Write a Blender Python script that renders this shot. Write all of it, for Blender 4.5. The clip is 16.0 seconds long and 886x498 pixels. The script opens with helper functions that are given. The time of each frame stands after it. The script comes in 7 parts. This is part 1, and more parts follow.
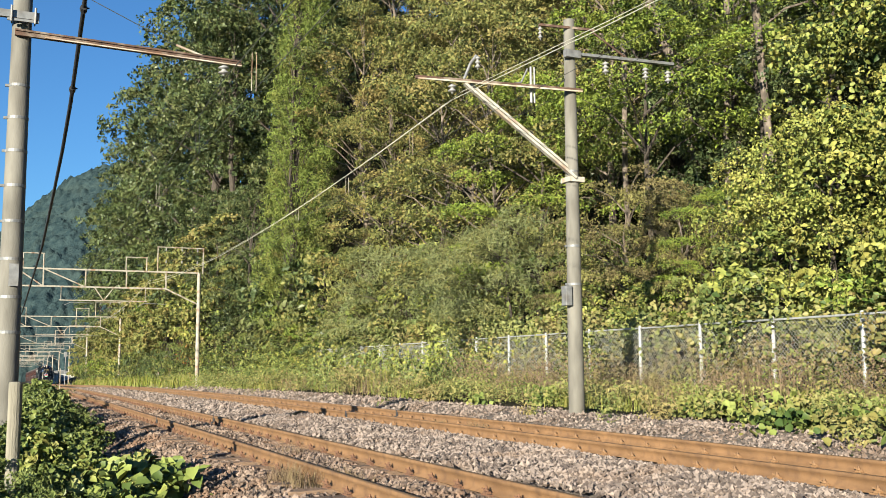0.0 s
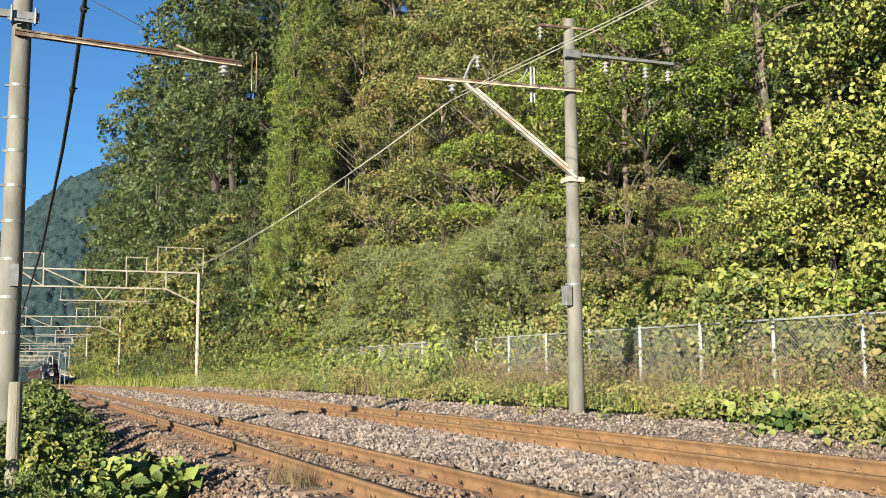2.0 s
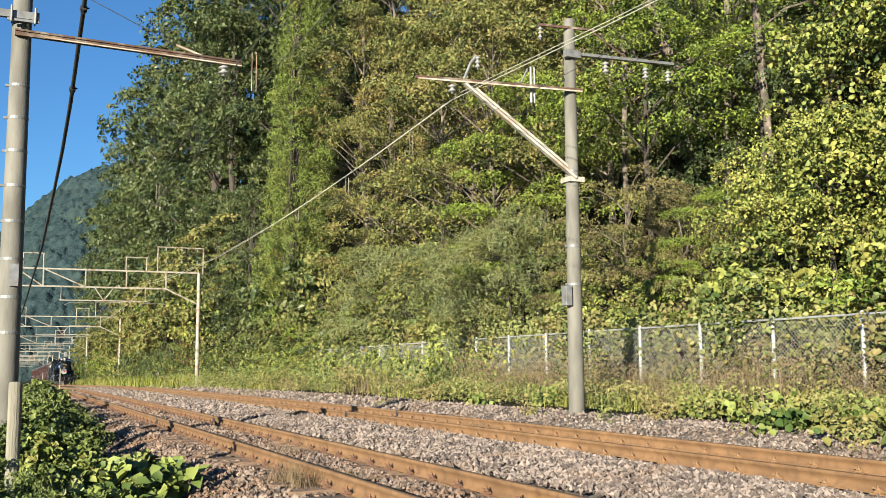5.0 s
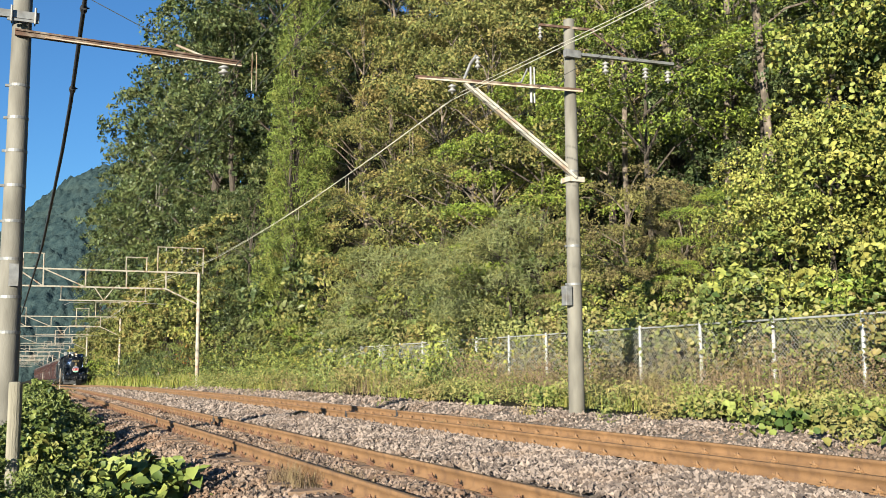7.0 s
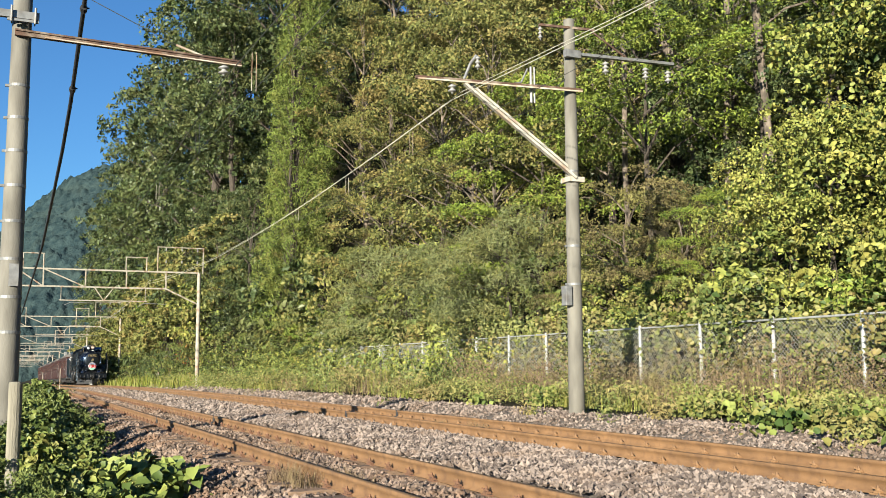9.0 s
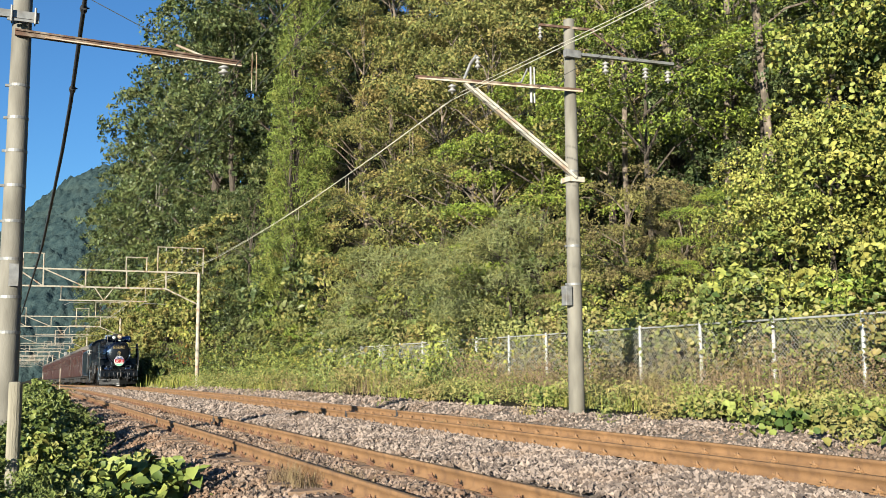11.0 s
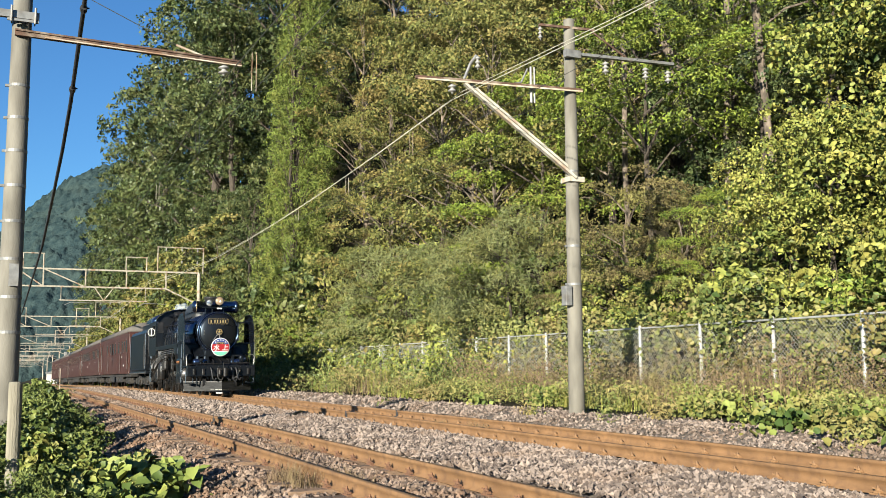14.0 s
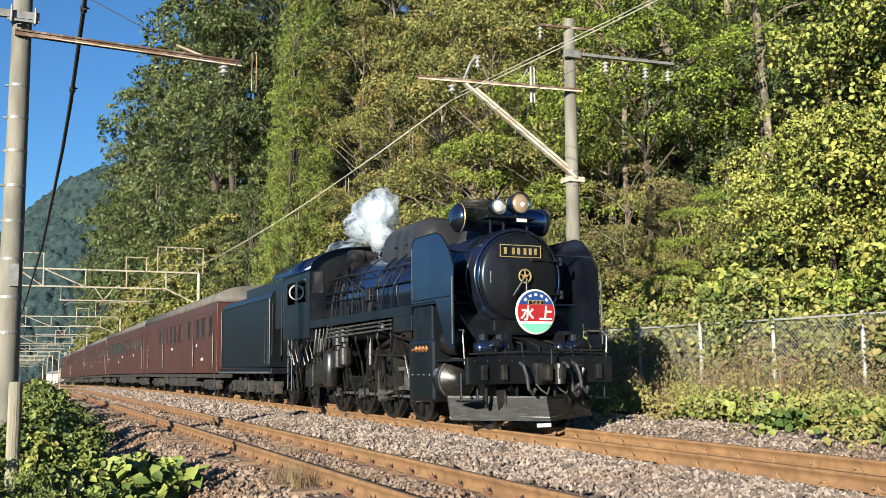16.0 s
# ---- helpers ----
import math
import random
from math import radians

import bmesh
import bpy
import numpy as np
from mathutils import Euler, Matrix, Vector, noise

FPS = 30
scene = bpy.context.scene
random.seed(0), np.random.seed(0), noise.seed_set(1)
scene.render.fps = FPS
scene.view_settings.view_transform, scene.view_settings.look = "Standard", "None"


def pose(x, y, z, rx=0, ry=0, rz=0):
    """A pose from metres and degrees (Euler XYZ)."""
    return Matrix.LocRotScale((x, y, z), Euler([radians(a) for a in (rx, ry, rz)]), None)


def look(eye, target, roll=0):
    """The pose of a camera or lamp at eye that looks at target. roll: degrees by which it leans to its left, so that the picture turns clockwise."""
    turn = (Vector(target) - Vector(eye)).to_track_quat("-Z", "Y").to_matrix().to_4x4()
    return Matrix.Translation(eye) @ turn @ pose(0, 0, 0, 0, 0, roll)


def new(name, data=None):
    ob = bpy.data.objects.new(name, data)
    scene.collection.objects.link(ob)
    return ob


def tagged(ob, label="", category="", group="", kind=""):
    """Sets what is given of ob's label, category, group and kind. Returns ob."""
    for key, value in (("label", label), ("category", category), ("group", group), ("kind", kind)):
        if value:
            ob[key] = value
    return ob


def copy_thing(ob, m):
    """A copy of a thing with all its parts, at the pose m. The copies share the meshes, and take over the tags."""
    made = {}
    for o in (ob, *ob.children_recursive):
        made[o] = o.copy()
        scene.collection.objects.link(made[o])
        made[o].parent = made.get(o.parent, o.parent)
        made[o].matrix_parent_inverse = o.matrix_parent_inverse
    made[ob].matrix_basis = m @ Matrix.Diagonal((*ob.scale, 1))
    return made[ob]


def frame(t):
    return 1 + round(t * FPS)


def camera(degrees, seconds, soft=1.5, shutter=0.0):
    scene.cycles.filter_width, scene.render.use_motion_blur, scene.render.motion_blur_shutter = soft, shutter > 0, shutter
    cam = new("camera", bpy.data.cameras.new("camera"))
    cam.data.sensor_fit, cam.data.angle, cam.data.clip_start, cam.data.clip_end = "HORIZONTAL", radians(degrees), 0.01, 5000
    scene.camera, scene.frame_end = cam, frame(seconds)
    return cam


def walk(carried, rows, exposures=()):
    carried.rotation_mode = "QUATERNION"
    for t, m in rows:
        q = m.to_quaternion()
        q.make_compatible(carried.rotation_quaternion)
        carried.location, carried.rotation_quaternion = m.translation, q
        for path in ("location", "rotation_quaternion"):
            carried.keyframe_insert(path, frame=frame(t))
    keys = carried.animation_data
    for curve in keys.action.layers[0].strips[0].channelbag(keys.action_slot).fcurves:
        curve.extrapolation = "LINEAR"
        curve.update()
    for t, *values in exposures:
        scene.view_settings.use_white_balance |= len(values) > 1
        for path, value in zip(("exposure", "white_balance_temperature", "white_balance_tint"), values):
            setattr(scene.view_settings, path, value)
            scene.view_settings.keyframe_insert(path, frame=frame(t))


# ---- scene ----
# ---- camera: a phone on a stand, held still beside the line ----
EYE = (0.0, 0.0, 1.0486)
YAW, TILT = 24.794, 6.360
AIM = (EYE[0] + math.sin(radians(YAW)) * math.cos(radians(TILT)), EYE[1] + math.cos(radians(YAW)) * math.cos(radians(TILT)), EYE[2] + math.sin(radians(TILT)))
cam = camera(50.086, 16.0, soft=0.65)
STAND = look(EYE, AIM, -0.311)
walk(cam, [(0.0, STAND), (16.0, STAND)], [(0.0, 1.45), (16.0, 1.45)])

# ---- world and sun: clear sky, low warm sun from behind and to the left ----
SUN_AZ, SUN_EL = 49.0, 14.0      # heading of the light from +Y towards +X, and height
world = bpy.data.worlds.new("sky")
scene.world = world
world.use_nodes = True
wn = world.node_tree.nodes
sky = wn.new("ShaderNodeTexSky")
sky.sky_type, sky.sun_disc = "NISHITA", False
sky.sun_elevation = radians(SUN_EL)
sky.sun_rotation = radians(SUN_AZ + 180)
sky.air_density, sky.dust_density, sky.ozone_density = 1.0, 0.2, 3.0
tint = wn.new("ShaderNodeMix")
tint.data_type, tint.blend_type = "RGBA", "MULTIPLY"
tint.inputs["Factor"].default_value = 1.0
tint.inputs["B"].default_value = (0.54, 0.91, 1.24, 1)
world.node_tree.links.new(sky.outputs[0], tint.inputs["A"])
world.node_tree.links.new(tint.outputs["Result"], wn["Background"].inputs[0])
wn["Background"].inputs[1].default_value = 0.050
sun = new("sun", bpy.data.lights.new("sun", "SUN"))
sun.data.energy, sun.data.angle, sun.data.color = 5.0, radians(0.6), (0.98, 0.93, 0.79)
sun.matrix_world = look((-60, -80, 40), (-60 + math.sin(radians(SUN_AZ)) * math.cos(radians(SUN_EL)), -80 + math.cos(radians(SUN_AZ)) * math.cos(radians(SUN_EL)), 40 - math.sin(radians(SUN_EL))))


# ---- the line's plan ----
NEAR, FAR = 3.583, 7.778         # centre lines of the two tracks
GAUGE = 1.067


def rail_z(y):
    """Height of the rail heads: the line falls away ever more steeply into the distance."""
    return -0.009 * y - 0.0000872 * y * y if y < 90 else -1.516 - 0.0247 * (y - 90)


def rail_dx(y):
    s = min(1.0, max(0.0, (y - 20) / 140))
    return 0.36 * s * s * (3 - 2 * s)


# ---- materials ----
def material(name, color, color2=None, scale=8.0, rough=0.7, metal=0.0, bump=0.2, bump_scale=40.0, per="", spots=None, spot_scale=3.0, spot_amount=0.5, through_light=0.0, detail=6.0, stretch=None, spec=0.5, bump_depth=0.02, vary=0.6, ior=1.5, sheen=(1, 1, 1)):
    """Two colours mixed by noise, optional per-object or per-island variation, blotches, bump, and light let through (leaves)."""
    m = bpy.data.materials.new(name)
    m.use_nodes = True
    n, l = m.node_tree.nodes, m.node_tree.links
    b = n["Principled BSDF"]
    b.inputs["Roughness"].default_value, b.inputs["Metallic"].default_value = rough, metal
    b.inputs["Specular IOR Level"].default_value = spec
    b.inputs["IOR"].default_value, b.inputs["Specular Tint"].default_value = ior, (*sheen, 1)
    tc = n.new("ShaderNodeTexCoord")
    src = tc.outputs["Object"]
    if stretch:
        mp = n.new("ShaderNodeMapping")
        mp.inputs["Scale"].default_value = stretch
        l.new(src, mp.inputs[0])
        src = mp.outputs[0]
    tex = n.new("ShaderNodeTexNoise")
    tex.inputs["Scale"].default_value, tex.inputs["Detail"].default_value = scale, detail
    l.new(src, tex.inputs["Vector"])
    ramp = n.new("ShaderNodeValToRGB")
    ramp.color_ramp.elements[0].position, ramp.color_ramp.elements[1].position = 0.3, 0.7
    ramp.color_ramp.elements[0].color = (*color, 1)
    ramp.color_ramp.elements[1].color = (*(color2 or [c * 1.4 for c in color]), 1)
    if per:
        if per == "island":
            rnd = n.new("ShaderNodeNewGeometry").outputs["Random Per Island"]
        else:
            rnd = n.new("ShaderNodeObjectInfo").outputs["Random"]
        mix = n.new("ShaderNodeMath")
        mix.operation = "MULTIPLY_ADD"
        mix.inputs[1].default_value, mix.inputs[2].default_value = vary, -vary / 2
        l.new(rnd, mix.inputs[0])
        add = n.new("ShaderNodeMath")
        add.operation = "ADD"
        l.new(mix.outputs[0], add.inputs[0])
        l.new(tex.outputs[0], add.inputs[1])
        l.new(add.outputs[0], ramp.inputs[0])
    else:
        l.new(tex.outputs[0], ramp.inputs[0])
    out = ramp.outputs[0]
    if spots:
        t2 = n.new("ShaderNodeTexNoise")
        t2.inputs["Scale"].default_value, t2.inputs["Detail"].default_value = spot_scale, 4
        l.new(src, t2.inputs["Vector"])
        r2 = n.new("ShaderNodeValToRGB")
        r2.color_ramp.elements[0].position, r2.color_ramp.elements[1].position = 0.5, 0.68
        l.new(t2.outputs[0], r2.inputs[0])
        sc = n.new("ShaderNodeMath")
        sc.operation = "MULTIPLY"
        sc.inputs[1].default_value = spot_amount
        l.new(r2.outputs[0], sc.inputs[0])
        mx = n.new("ShaderNodeMix")
        mx.data_type = "RGBA"
        l.new(sc.outputs[0], mx.inputs["Factor"])
        l.new(out, mx.inputs["A"])
        mx.inputs["B"].default_value = (*spots, 1)
        out = mx.outputs["Result"]
    l.new(out, b.inputs["Base Color"])
    if bump:
        t3 = n.new("ShaderNodeTexNoise")
        t3.inputs["Scale"].default_value, t3.inputs["Detail"].default_value = bump_scale, 4
        l.new(src, t3.inputs["Vector"])
        bp = n.new("ShaderNodeBump")
        bp.inputs["Strength"].default_value, bp.inputs["Distance"].default_value = bump, bump_depth
        l.new(t3.outputs[0], bp.inputs["Height"])
        l.new(bp.outputs[0], b.inputs["Normal"])
    if through_light:
        tr = n.new("ShaderNodeBsdfTranslucent")
        l.new(out, tr.inputs["Color"])
        ms = n.new("ShaderNodeMixShader")
        ms.inputs[0].default_value = through_light
        l.new(b.outputs[0], ms.inputs[1])
        l.new(tr.outputs[0], ms.inputs[2])
        l.new(ms.outputs[0], n["Material Output"].inputs["Surface"])
    return m


def leaf_mat(name, dark, light, accent=None, amount=0.5, rough=0.5, cut=0.0, gap=0.5, through_light=0.06):
    """Leaves: colour a little by leaf and more by drifts over the crown, some light let through. cut: the sprays of
    a far crown are broken into leaflets of 1 / cut metres by a cellular pattern."""
    m = bpy.data.materials.new(name)
    m.use_nodes = True
    n, l = m.node_tree.nodes, m.node_tree.links
    b = n["Principled BSDF"]
    b.inputs["Roughness"].default_value, b.inputs["Specular IOR Level"].default_value = rough, 0.18
    co = n.new("ShaderNodeTexCoord").outputs["Object"]
    drift = n.new("ShaderNodeTexNoise")
    drift.inputs["Scale"].default_value, drift.inputs["Detail"].default_value = 0.45, 4
    l.new(co, drift.inputs["Vector"])
    rnd = n.new("ShaderNodeNewGeometry").outputs["Random Per Island"]
    if cut:
        cell = n.new("ShaderNodeTexVoronoi")
        cell.inputs["Scale"].default_value = cut
        l.new(co, cell.inputs["Vector"])
        lim = n.new("ShaderNodeMath")
        lim.operation = "LESS_THAN"
        lim.inputs[1].default_value = gap
        l.new(cell.outputs["Distance"], lim.inputs[0])
    whole = n.new("ShaderNodeObjectInfo").outputs["Random"]
    tree_off = n.new("ShaderNodeMath")
    tree_off.operation = "MULTIPLY_ADD"
    tree_off.inputs[1].default_value, tree_off.inputs[2].default_value = 0.22, -0.36
    l.new(whole, tree_off.inputs[0])
    add = n.new("ShaderNodeMath")
    add.operation = "MULTIPLY_ADD"
    add.inputs[1].default_value = 0.5
    l.new(rnd, add.inputs[0])
    off = n.new("ShaderNodeMath")
    off.operation = "ADD"
    l.new(drift.outputs[0], off.inputs[0])
    l.new(tree_off.outputs[0], off.inputs[1])
    l.new(off.outputs[0], add.inputs[2])
    ramp = n.new("ShaderNodeValToRGB")
    ramp.color_ramp.elements[0].position, ramp.color_ramp.elements[1].position = 0.2, 0.7
    ramp.color_ramp.elements[0].color, ramp.color_ramp.elements[1].color = (*dark, 1), (*light, 1)
    l.new(add.outputs[0], ramp.inputs[0])
    out = ramp.outputs[0]
    if accent:
        t2 = n.new("ShaderNodeTexNoise")
        t2.inputs["Scale"].default_value, t2.inputs["Detail"].default_value = 0.7, 6
        l.new(co, t2.inputs["Vector"])
        blend = n.new("ShaderNodeMath")
        blend.operation = "MULTIPLY_ADD"
        blend.inputs[1].default_value = 0.14
        l.new(rnd, blend.inputs[0])
        l.new(t2.outputs[0], blend.inputs[2])
        r2 = n.new("ShaderNodeValToRGB")
        r2.color_ramp.elements[0].position, r2.color_ramp.elements[1].position = 0.55, 0.72
        l.new(blend.outputs[0], r2.inputs[0])
        sc = n.new("ShaderNodeMath")
        sc.operation = "MULTIPLY"
        sc.inputs[1].default_value = amount
        l.new(r2.outputs[0], sc.inputs[0])
        mx = n.new("ShaderNodeMix")
        mx.data_type = "RGBA"
        l.new(sc.outputs[0], mx.inputs["Factor"])
        l.new(out, mx.inputs["A"])
        mx.inputs["B"].default_value = (*accent, 1)
        out = mx.outputs["Result"]
    l.new(out, b.inputs["Base Color"])
    tr = n.new("ShaderNodeBsdfTranslucent")
    l.new(out, tr.inputs["Color"])
    ms = n.new("ShaderNodeMixShader")
    ms.inputs[0].default_value = through_light
    l.new(b.outputs[0], ms.inputs[1])
    l.new(tr.outputs[0], ms.inputs[2])
    res = ms.outputs[0]
    if cut:
        hole = n.new("ShaderNodeBsdfTransparent")
        mh = n.new("ShaderNodeMixShader")
        l.new(lim.outputs[0], mh.inputs[0])
        l.new(hole.outputs[0], mh.inputs[1])
        l.new(res, mh.inputs[2])
        res = mh.outputs[0]
    l.new(res, n["Material Output"].inputs["Surface"])
    return m


RUST = material("rusty_rail", (0.140, 0.073, 0.030), (0.225, 0.122, 0.053), 3, 0.75, 0.0, 0.3, 60, spots=(0.10, 0.052, 0.026), spot_scale=9, spot_amount=0.6)
RUST_DARK = material("dark_rust", (0.09, 0.045, 0.025), (0.17, 0.08, 0.04), 20, 0.85, 0, 0.4, 80)
STONE = material("ballast_stone", (0.088, 0.066, 0.054), (0.285, 0.222, 0.180), 2.5, 0.95, 0, 0.4, 90, per="island", vary=0.7, spots=(0.17, 0.11, 0.072), spot_scale=1.2, spot_amount=0.55)
STONE_RUST = material("rust_stained_stone", (0.082, 0.057, 0.042), (0.265, 0.188, 0.138), 2.5, 0.95, 0, 0.4, 90, per="island", vary=0.6, spots=(0.18, 0.096, 0.05), spot_scale=1.5, spot_amount=0.7)
GRAVEL = material("fine_gravel_bed", (0.075, 0.058, 0.045), (0.18, 0.145, 0.115), 14, 0.95, 0, 1.0, 30, spots=(0.12, 0.08, 0.05), spot_scale=1.5, spot_amount=0.6)
SLEEPER = material("weathered_sleeper", (0.10, 0.065, 0.045), (0.24, 0.15, 0.09), 5, 0.9, 0, 0.6, 60, per="object", stretch=(1, 6, 6))
# soil darkened in colour so gaps between the crowns look shaded
SOIL = material("soil_and_litter", (0.013, 0.011, 0.006), (0.034, 0.028, 0.015), 1.5, 1.0, 0, 0.8, 12, spots=(0.02, 0.028, 0.008), spot_scale=0.7, spot_amount=0.8, spec=0.1)
CONCRETE = material("weathered_concrete", (0.100, 0.091, 0.073), (0.185, 0.170, 0.138), 4, 0.85, 0, 0.25, 70, spots=(0.065, 0.056, 0.043), spot_scale=2.2, spot_amount=0.65, stretch=(1, 1, 0.25))
GALV = material("galvanised_steel", (0.15, 0.15, 0.145), (0.25, 0.245, 0.235), 9, 0.55, 0.35, 0.1, 80, spots=(0.12, 0.10, 0.075), spot_scale=5, spot_amount=0.5)
PAINTED_STEEL = material("flaking_painted_steel", (0.24, 0.21, 0.16), (0.36, 0.325, 0.26), 7, 0.7, 0, 0.3, 60, spots=(0.18, 0.075, 0.025), spot_scale=3.5, spot_amount=0.85)
RUSTED_ARM = material("rusted_steel_arm", (0.055, 0.032, 0.022), (0.115, 0.060, 0.036), 6, 0.85, 0, 0.4, 60, spots=(0.34, 0.28, 0.21), spot_scale=4, spot_amount=0.6)
PORCELAIN = material("porcelain", (0.20, 0.195, 0.185), (0.28, 0.27, 0.255), 6, 0.25, 0, 0.0)
# wire paled so that its sunlit look sits in the colour
WIRE = material("sunlit_pale_wire", (0.34, 0.33, 0.25), (0.50, 0.47, 0.38), 5, 0.6, 0.0, 0)
# darker copy of the wire for the runs that show dark
DARK_WIRE = material("darkened_wire", (0.035, 0.037, 0.030), (0.070, 0.072, 0.060), 5, 0.6, 0.2, 0)
RUBBER = material("black_cable_rubber", (0.012, 0.012, 0.013), (0.03, 0.03, 0.032), 10, 0.6, 0, 0.1)
WOOD_POST = material("weathered_post", (0.15, 0.135, 0.10), (0.24, 0.215, 0.16), 6, 0.9, 0, 0.4, 40, stretch=(4, 4, 0.5))
# black paint, its specular tinted blue to colour the sky's reflection
LOCO_BLACK = material("black_loco_paint", (0.0026, 0.0030, 0.0036), (0.0068, 0.0073, 0.0082), 1.6, 0.33, 0.0, 0.08, 18, spots=(0.014, 0.0135, 0.0125), spot_scale=2.6, spot_amount=0.5, stretch=(1, 2.5, 0.5), spec=0.38, sheen=(0.60, 0.78, 1.0))
SOOT = material("sooty_dull_black", (0.010, 0.010, 0.0105), (0.024, 0.0235, 0.023), 2.0, 0.48, 0.0, 0.1, 12, spots=(0.034, 0.032, 0.030), spot_scale=3, spot_amount=0.5, stretch=(1, 2, 0.5), spec=0.4)
# stronger blue specular tint and raised IOR imitate a bluer sky reflection
LOCO_GLOSS = material("polished_black_boiler", (0.0030, 0.0038, 0.0065), (0.0060, 0.0074, 0.0120), 1.5, 0.17, 0.0, 0.10, 4, spots=(0.012, 0.012, 0.013), spot_scale=2.5, spot_amount=0.5, spec=0.5, ior=2.3, sheen=(0.40, 0.60, 1.0))
LOCO_GREASE = material("oily_grimy_steel", (0.0055, 0.0052, 0.0052), (0.024, 0.022, 0.021), 6, 0.34, 0.3, 0.12, 30, spots=(0.040, 0.033, 0.027), spot_scale=4, spot_amount=0.5)
DUSTY = material("dusty_running_gear", (0.006, 0.0056, 0.0052), (0.024, 0.021, 0.019), 5, 0.8, 0.0, 0.2, 40, spots=(0.045, 0.036, 0.028), spot_scale=3, spot_amount=0.6)
STEEL = material("bright_worn_steel", (0.16, 0.155, 0.145), (0.32, 0.31, 0.29), 7, 0.35, 0.8, 0.1, 60, spots=(0.05, 0.042, 0.035), spot_scale=5, spot_amount=0.7)
CHROME = material("silvered_reflector", (0.55, 0.56, 0.57), (0.85, 0.85, 0.84), 14, 0.40, 0.6, 0.4, 12)
BRASS = material("brass", (0.42, 0.30, 0.13), (0.55, 0.42, 0.20), 8, 0.45, 0.7, 0)
COPPER = material("copper_fittings", (0.22, 0.085, 0.028), (0.42, 0.19, 0.07), 18, 0.5, 0.6, 0.2)
MAROON = material("maroon_carriage_paint", (0.042, 0.0145, 0.0105), (0.068, 0.0245, 0.0175), 0.8, 0.36, 0, 0.05, 15, spots=(0.040, 0.020, 0.015), spot_scale=1.6, spot_amount=0.6)
ROOF_GREY = material("dusty_grey_roof", (0.060, 0.052, 0.045), (0.100, 0.088, 0.077), 1.2, 0.8, 0, 0.2, 20, spots=(0.040, 0.034, 0.029), spot_scale=2, spot_amount=0.6)
GLASS_DARK = material("dark_window_glass", (0.012, 0.013, 0.014), (0.02, 0.02, 0.022), 2, 0.08, 0, 0)
WHITE = material("white_paint", (0.42, 0.41, 0.385), (0.50, 0.49, 0.465), 6, 0.5, 0, 0)
RED = material("red_enamel", (0.24, 0.011, 0.015), (0.29, 0.016, 0.018), 6, 0.35, 0, 0)
NAVY = material("navy_enamel", (0.012, 0.035, 0.14), (0.016, 0.045, 0.17), 6, 0.3, 0, 0)
MINT = material("mint_enamel", (0.11, 0.40, 0.25), (0.14, 0.45, 0.29), 6, 0.3, 0, 0)
BARK = material("bark", (0.030, 0.023, 0.017), (0.085, 0.066, 0.048), 5, 0.95, 0, 0.8, 20, stretch=(5, 5, 1))
BARK_PALE = material("pale_peeling_bark", (0.050, 0.036, 0.026), (0.21, 0.165, 0.125), 5, 0.9, 0, 0.8, 14, spots=(0.035, 0.030, 0.020), spot_scale=2.2, spot_amount=0.8, stretch=(2, 2, 1))
L_DARK = leaf_mat("evergreen_leaves", (0.022, 0.036, 0.014), (0.098, 0.125, 0.044), (0.135, 0.125, 0.045), 0.55, 0.4, 6.0, 0.52)
L_CEDAR = leaf_mat("cedar_sprays", (0.045, 0.072, 0.016), (0.160, 0.198, 0.042), (0.20, 0.185, 0.045), 0.5, 0.6)
L_OLIVE = leaf_mat("turning_leaves", (0.042, 0.056, 0.016), (0.200, 0.200, 0.058), (0.25, 0.165, 0.062), 0.55, 0.55)
L_GREEN = leaf_mat("fresh_green_leaves", (0.034, 0.062, 0.011), (0.190, 0.240, 0.038), (0.23, 0.22, 0.05), 0.5, 0.5)
L_VINE = leaf_mat("yellowing_vine_leaves", (0.040, 0.066, 0.017), (0.265, 0.280, 0.066), (0.30, 0.245, 0.065), 0.6, 0.5)
L_WEED = leaf_mat("roadside_weeds", (0.075, 0.095, 0.026), (0.270, 0.265, 0.085), (0.23, 0.155, 0.07), 0.7, 0.6, 14.0)
L_DRY = leaf_mat("dry_weeds", (0.090, 0.062, 0.040), (0.215, 0.150, 0.090), (0.17, 0.15, 0.05), 0.5)
L_SILVER = leaf_mat("grey_green_willow_leaves", (0.075, 0.090, 0.035), (0.190, 0.205, 0.085), (0.20, 0.17, 0.05), 0.5, 0.5)
L_BUSH = leaf_mat("bush_leaves", (0.034, 0.056, 0.014), (0.165, 0.198, 0.058), (0.22, 0.22, 0.06), 0.45, 0.4)
L_GRASS = leaf_mat("grass_blades", (0.090, 0.120, 0.018), (0.210, 0.215, 0.045), (0.26, 0.19, 0.08), 0.6)
L_CREEP = leaf_mat("creeping_leaves", (0.040, 0.068, 0.016), (0.205, 0.235, 0.058), (0.21, 0.15, 0.055), 0.6)
CREAM = material("cream_painted_steel", (0.33, 0.30, 0.24), (0.46, 0.43, 0.36), 7, 0.7, 0, 0.2, 60, spots=(0.22, 0.09, 0.03), spot_scale=3.0, spot_amount=0.6)
# pale colour with brown blotches for the arms' lower flanges
PALE_STRIP = material("pale_mottled_strip", (0.30, 0.20, 0.11), (0.55, 0.50, 0.42), 5, 0.7, 0, 0.3, 60, spots=(0.20, 0.085, 0.03), spot_scale=2.5, spot_amount=0.8)
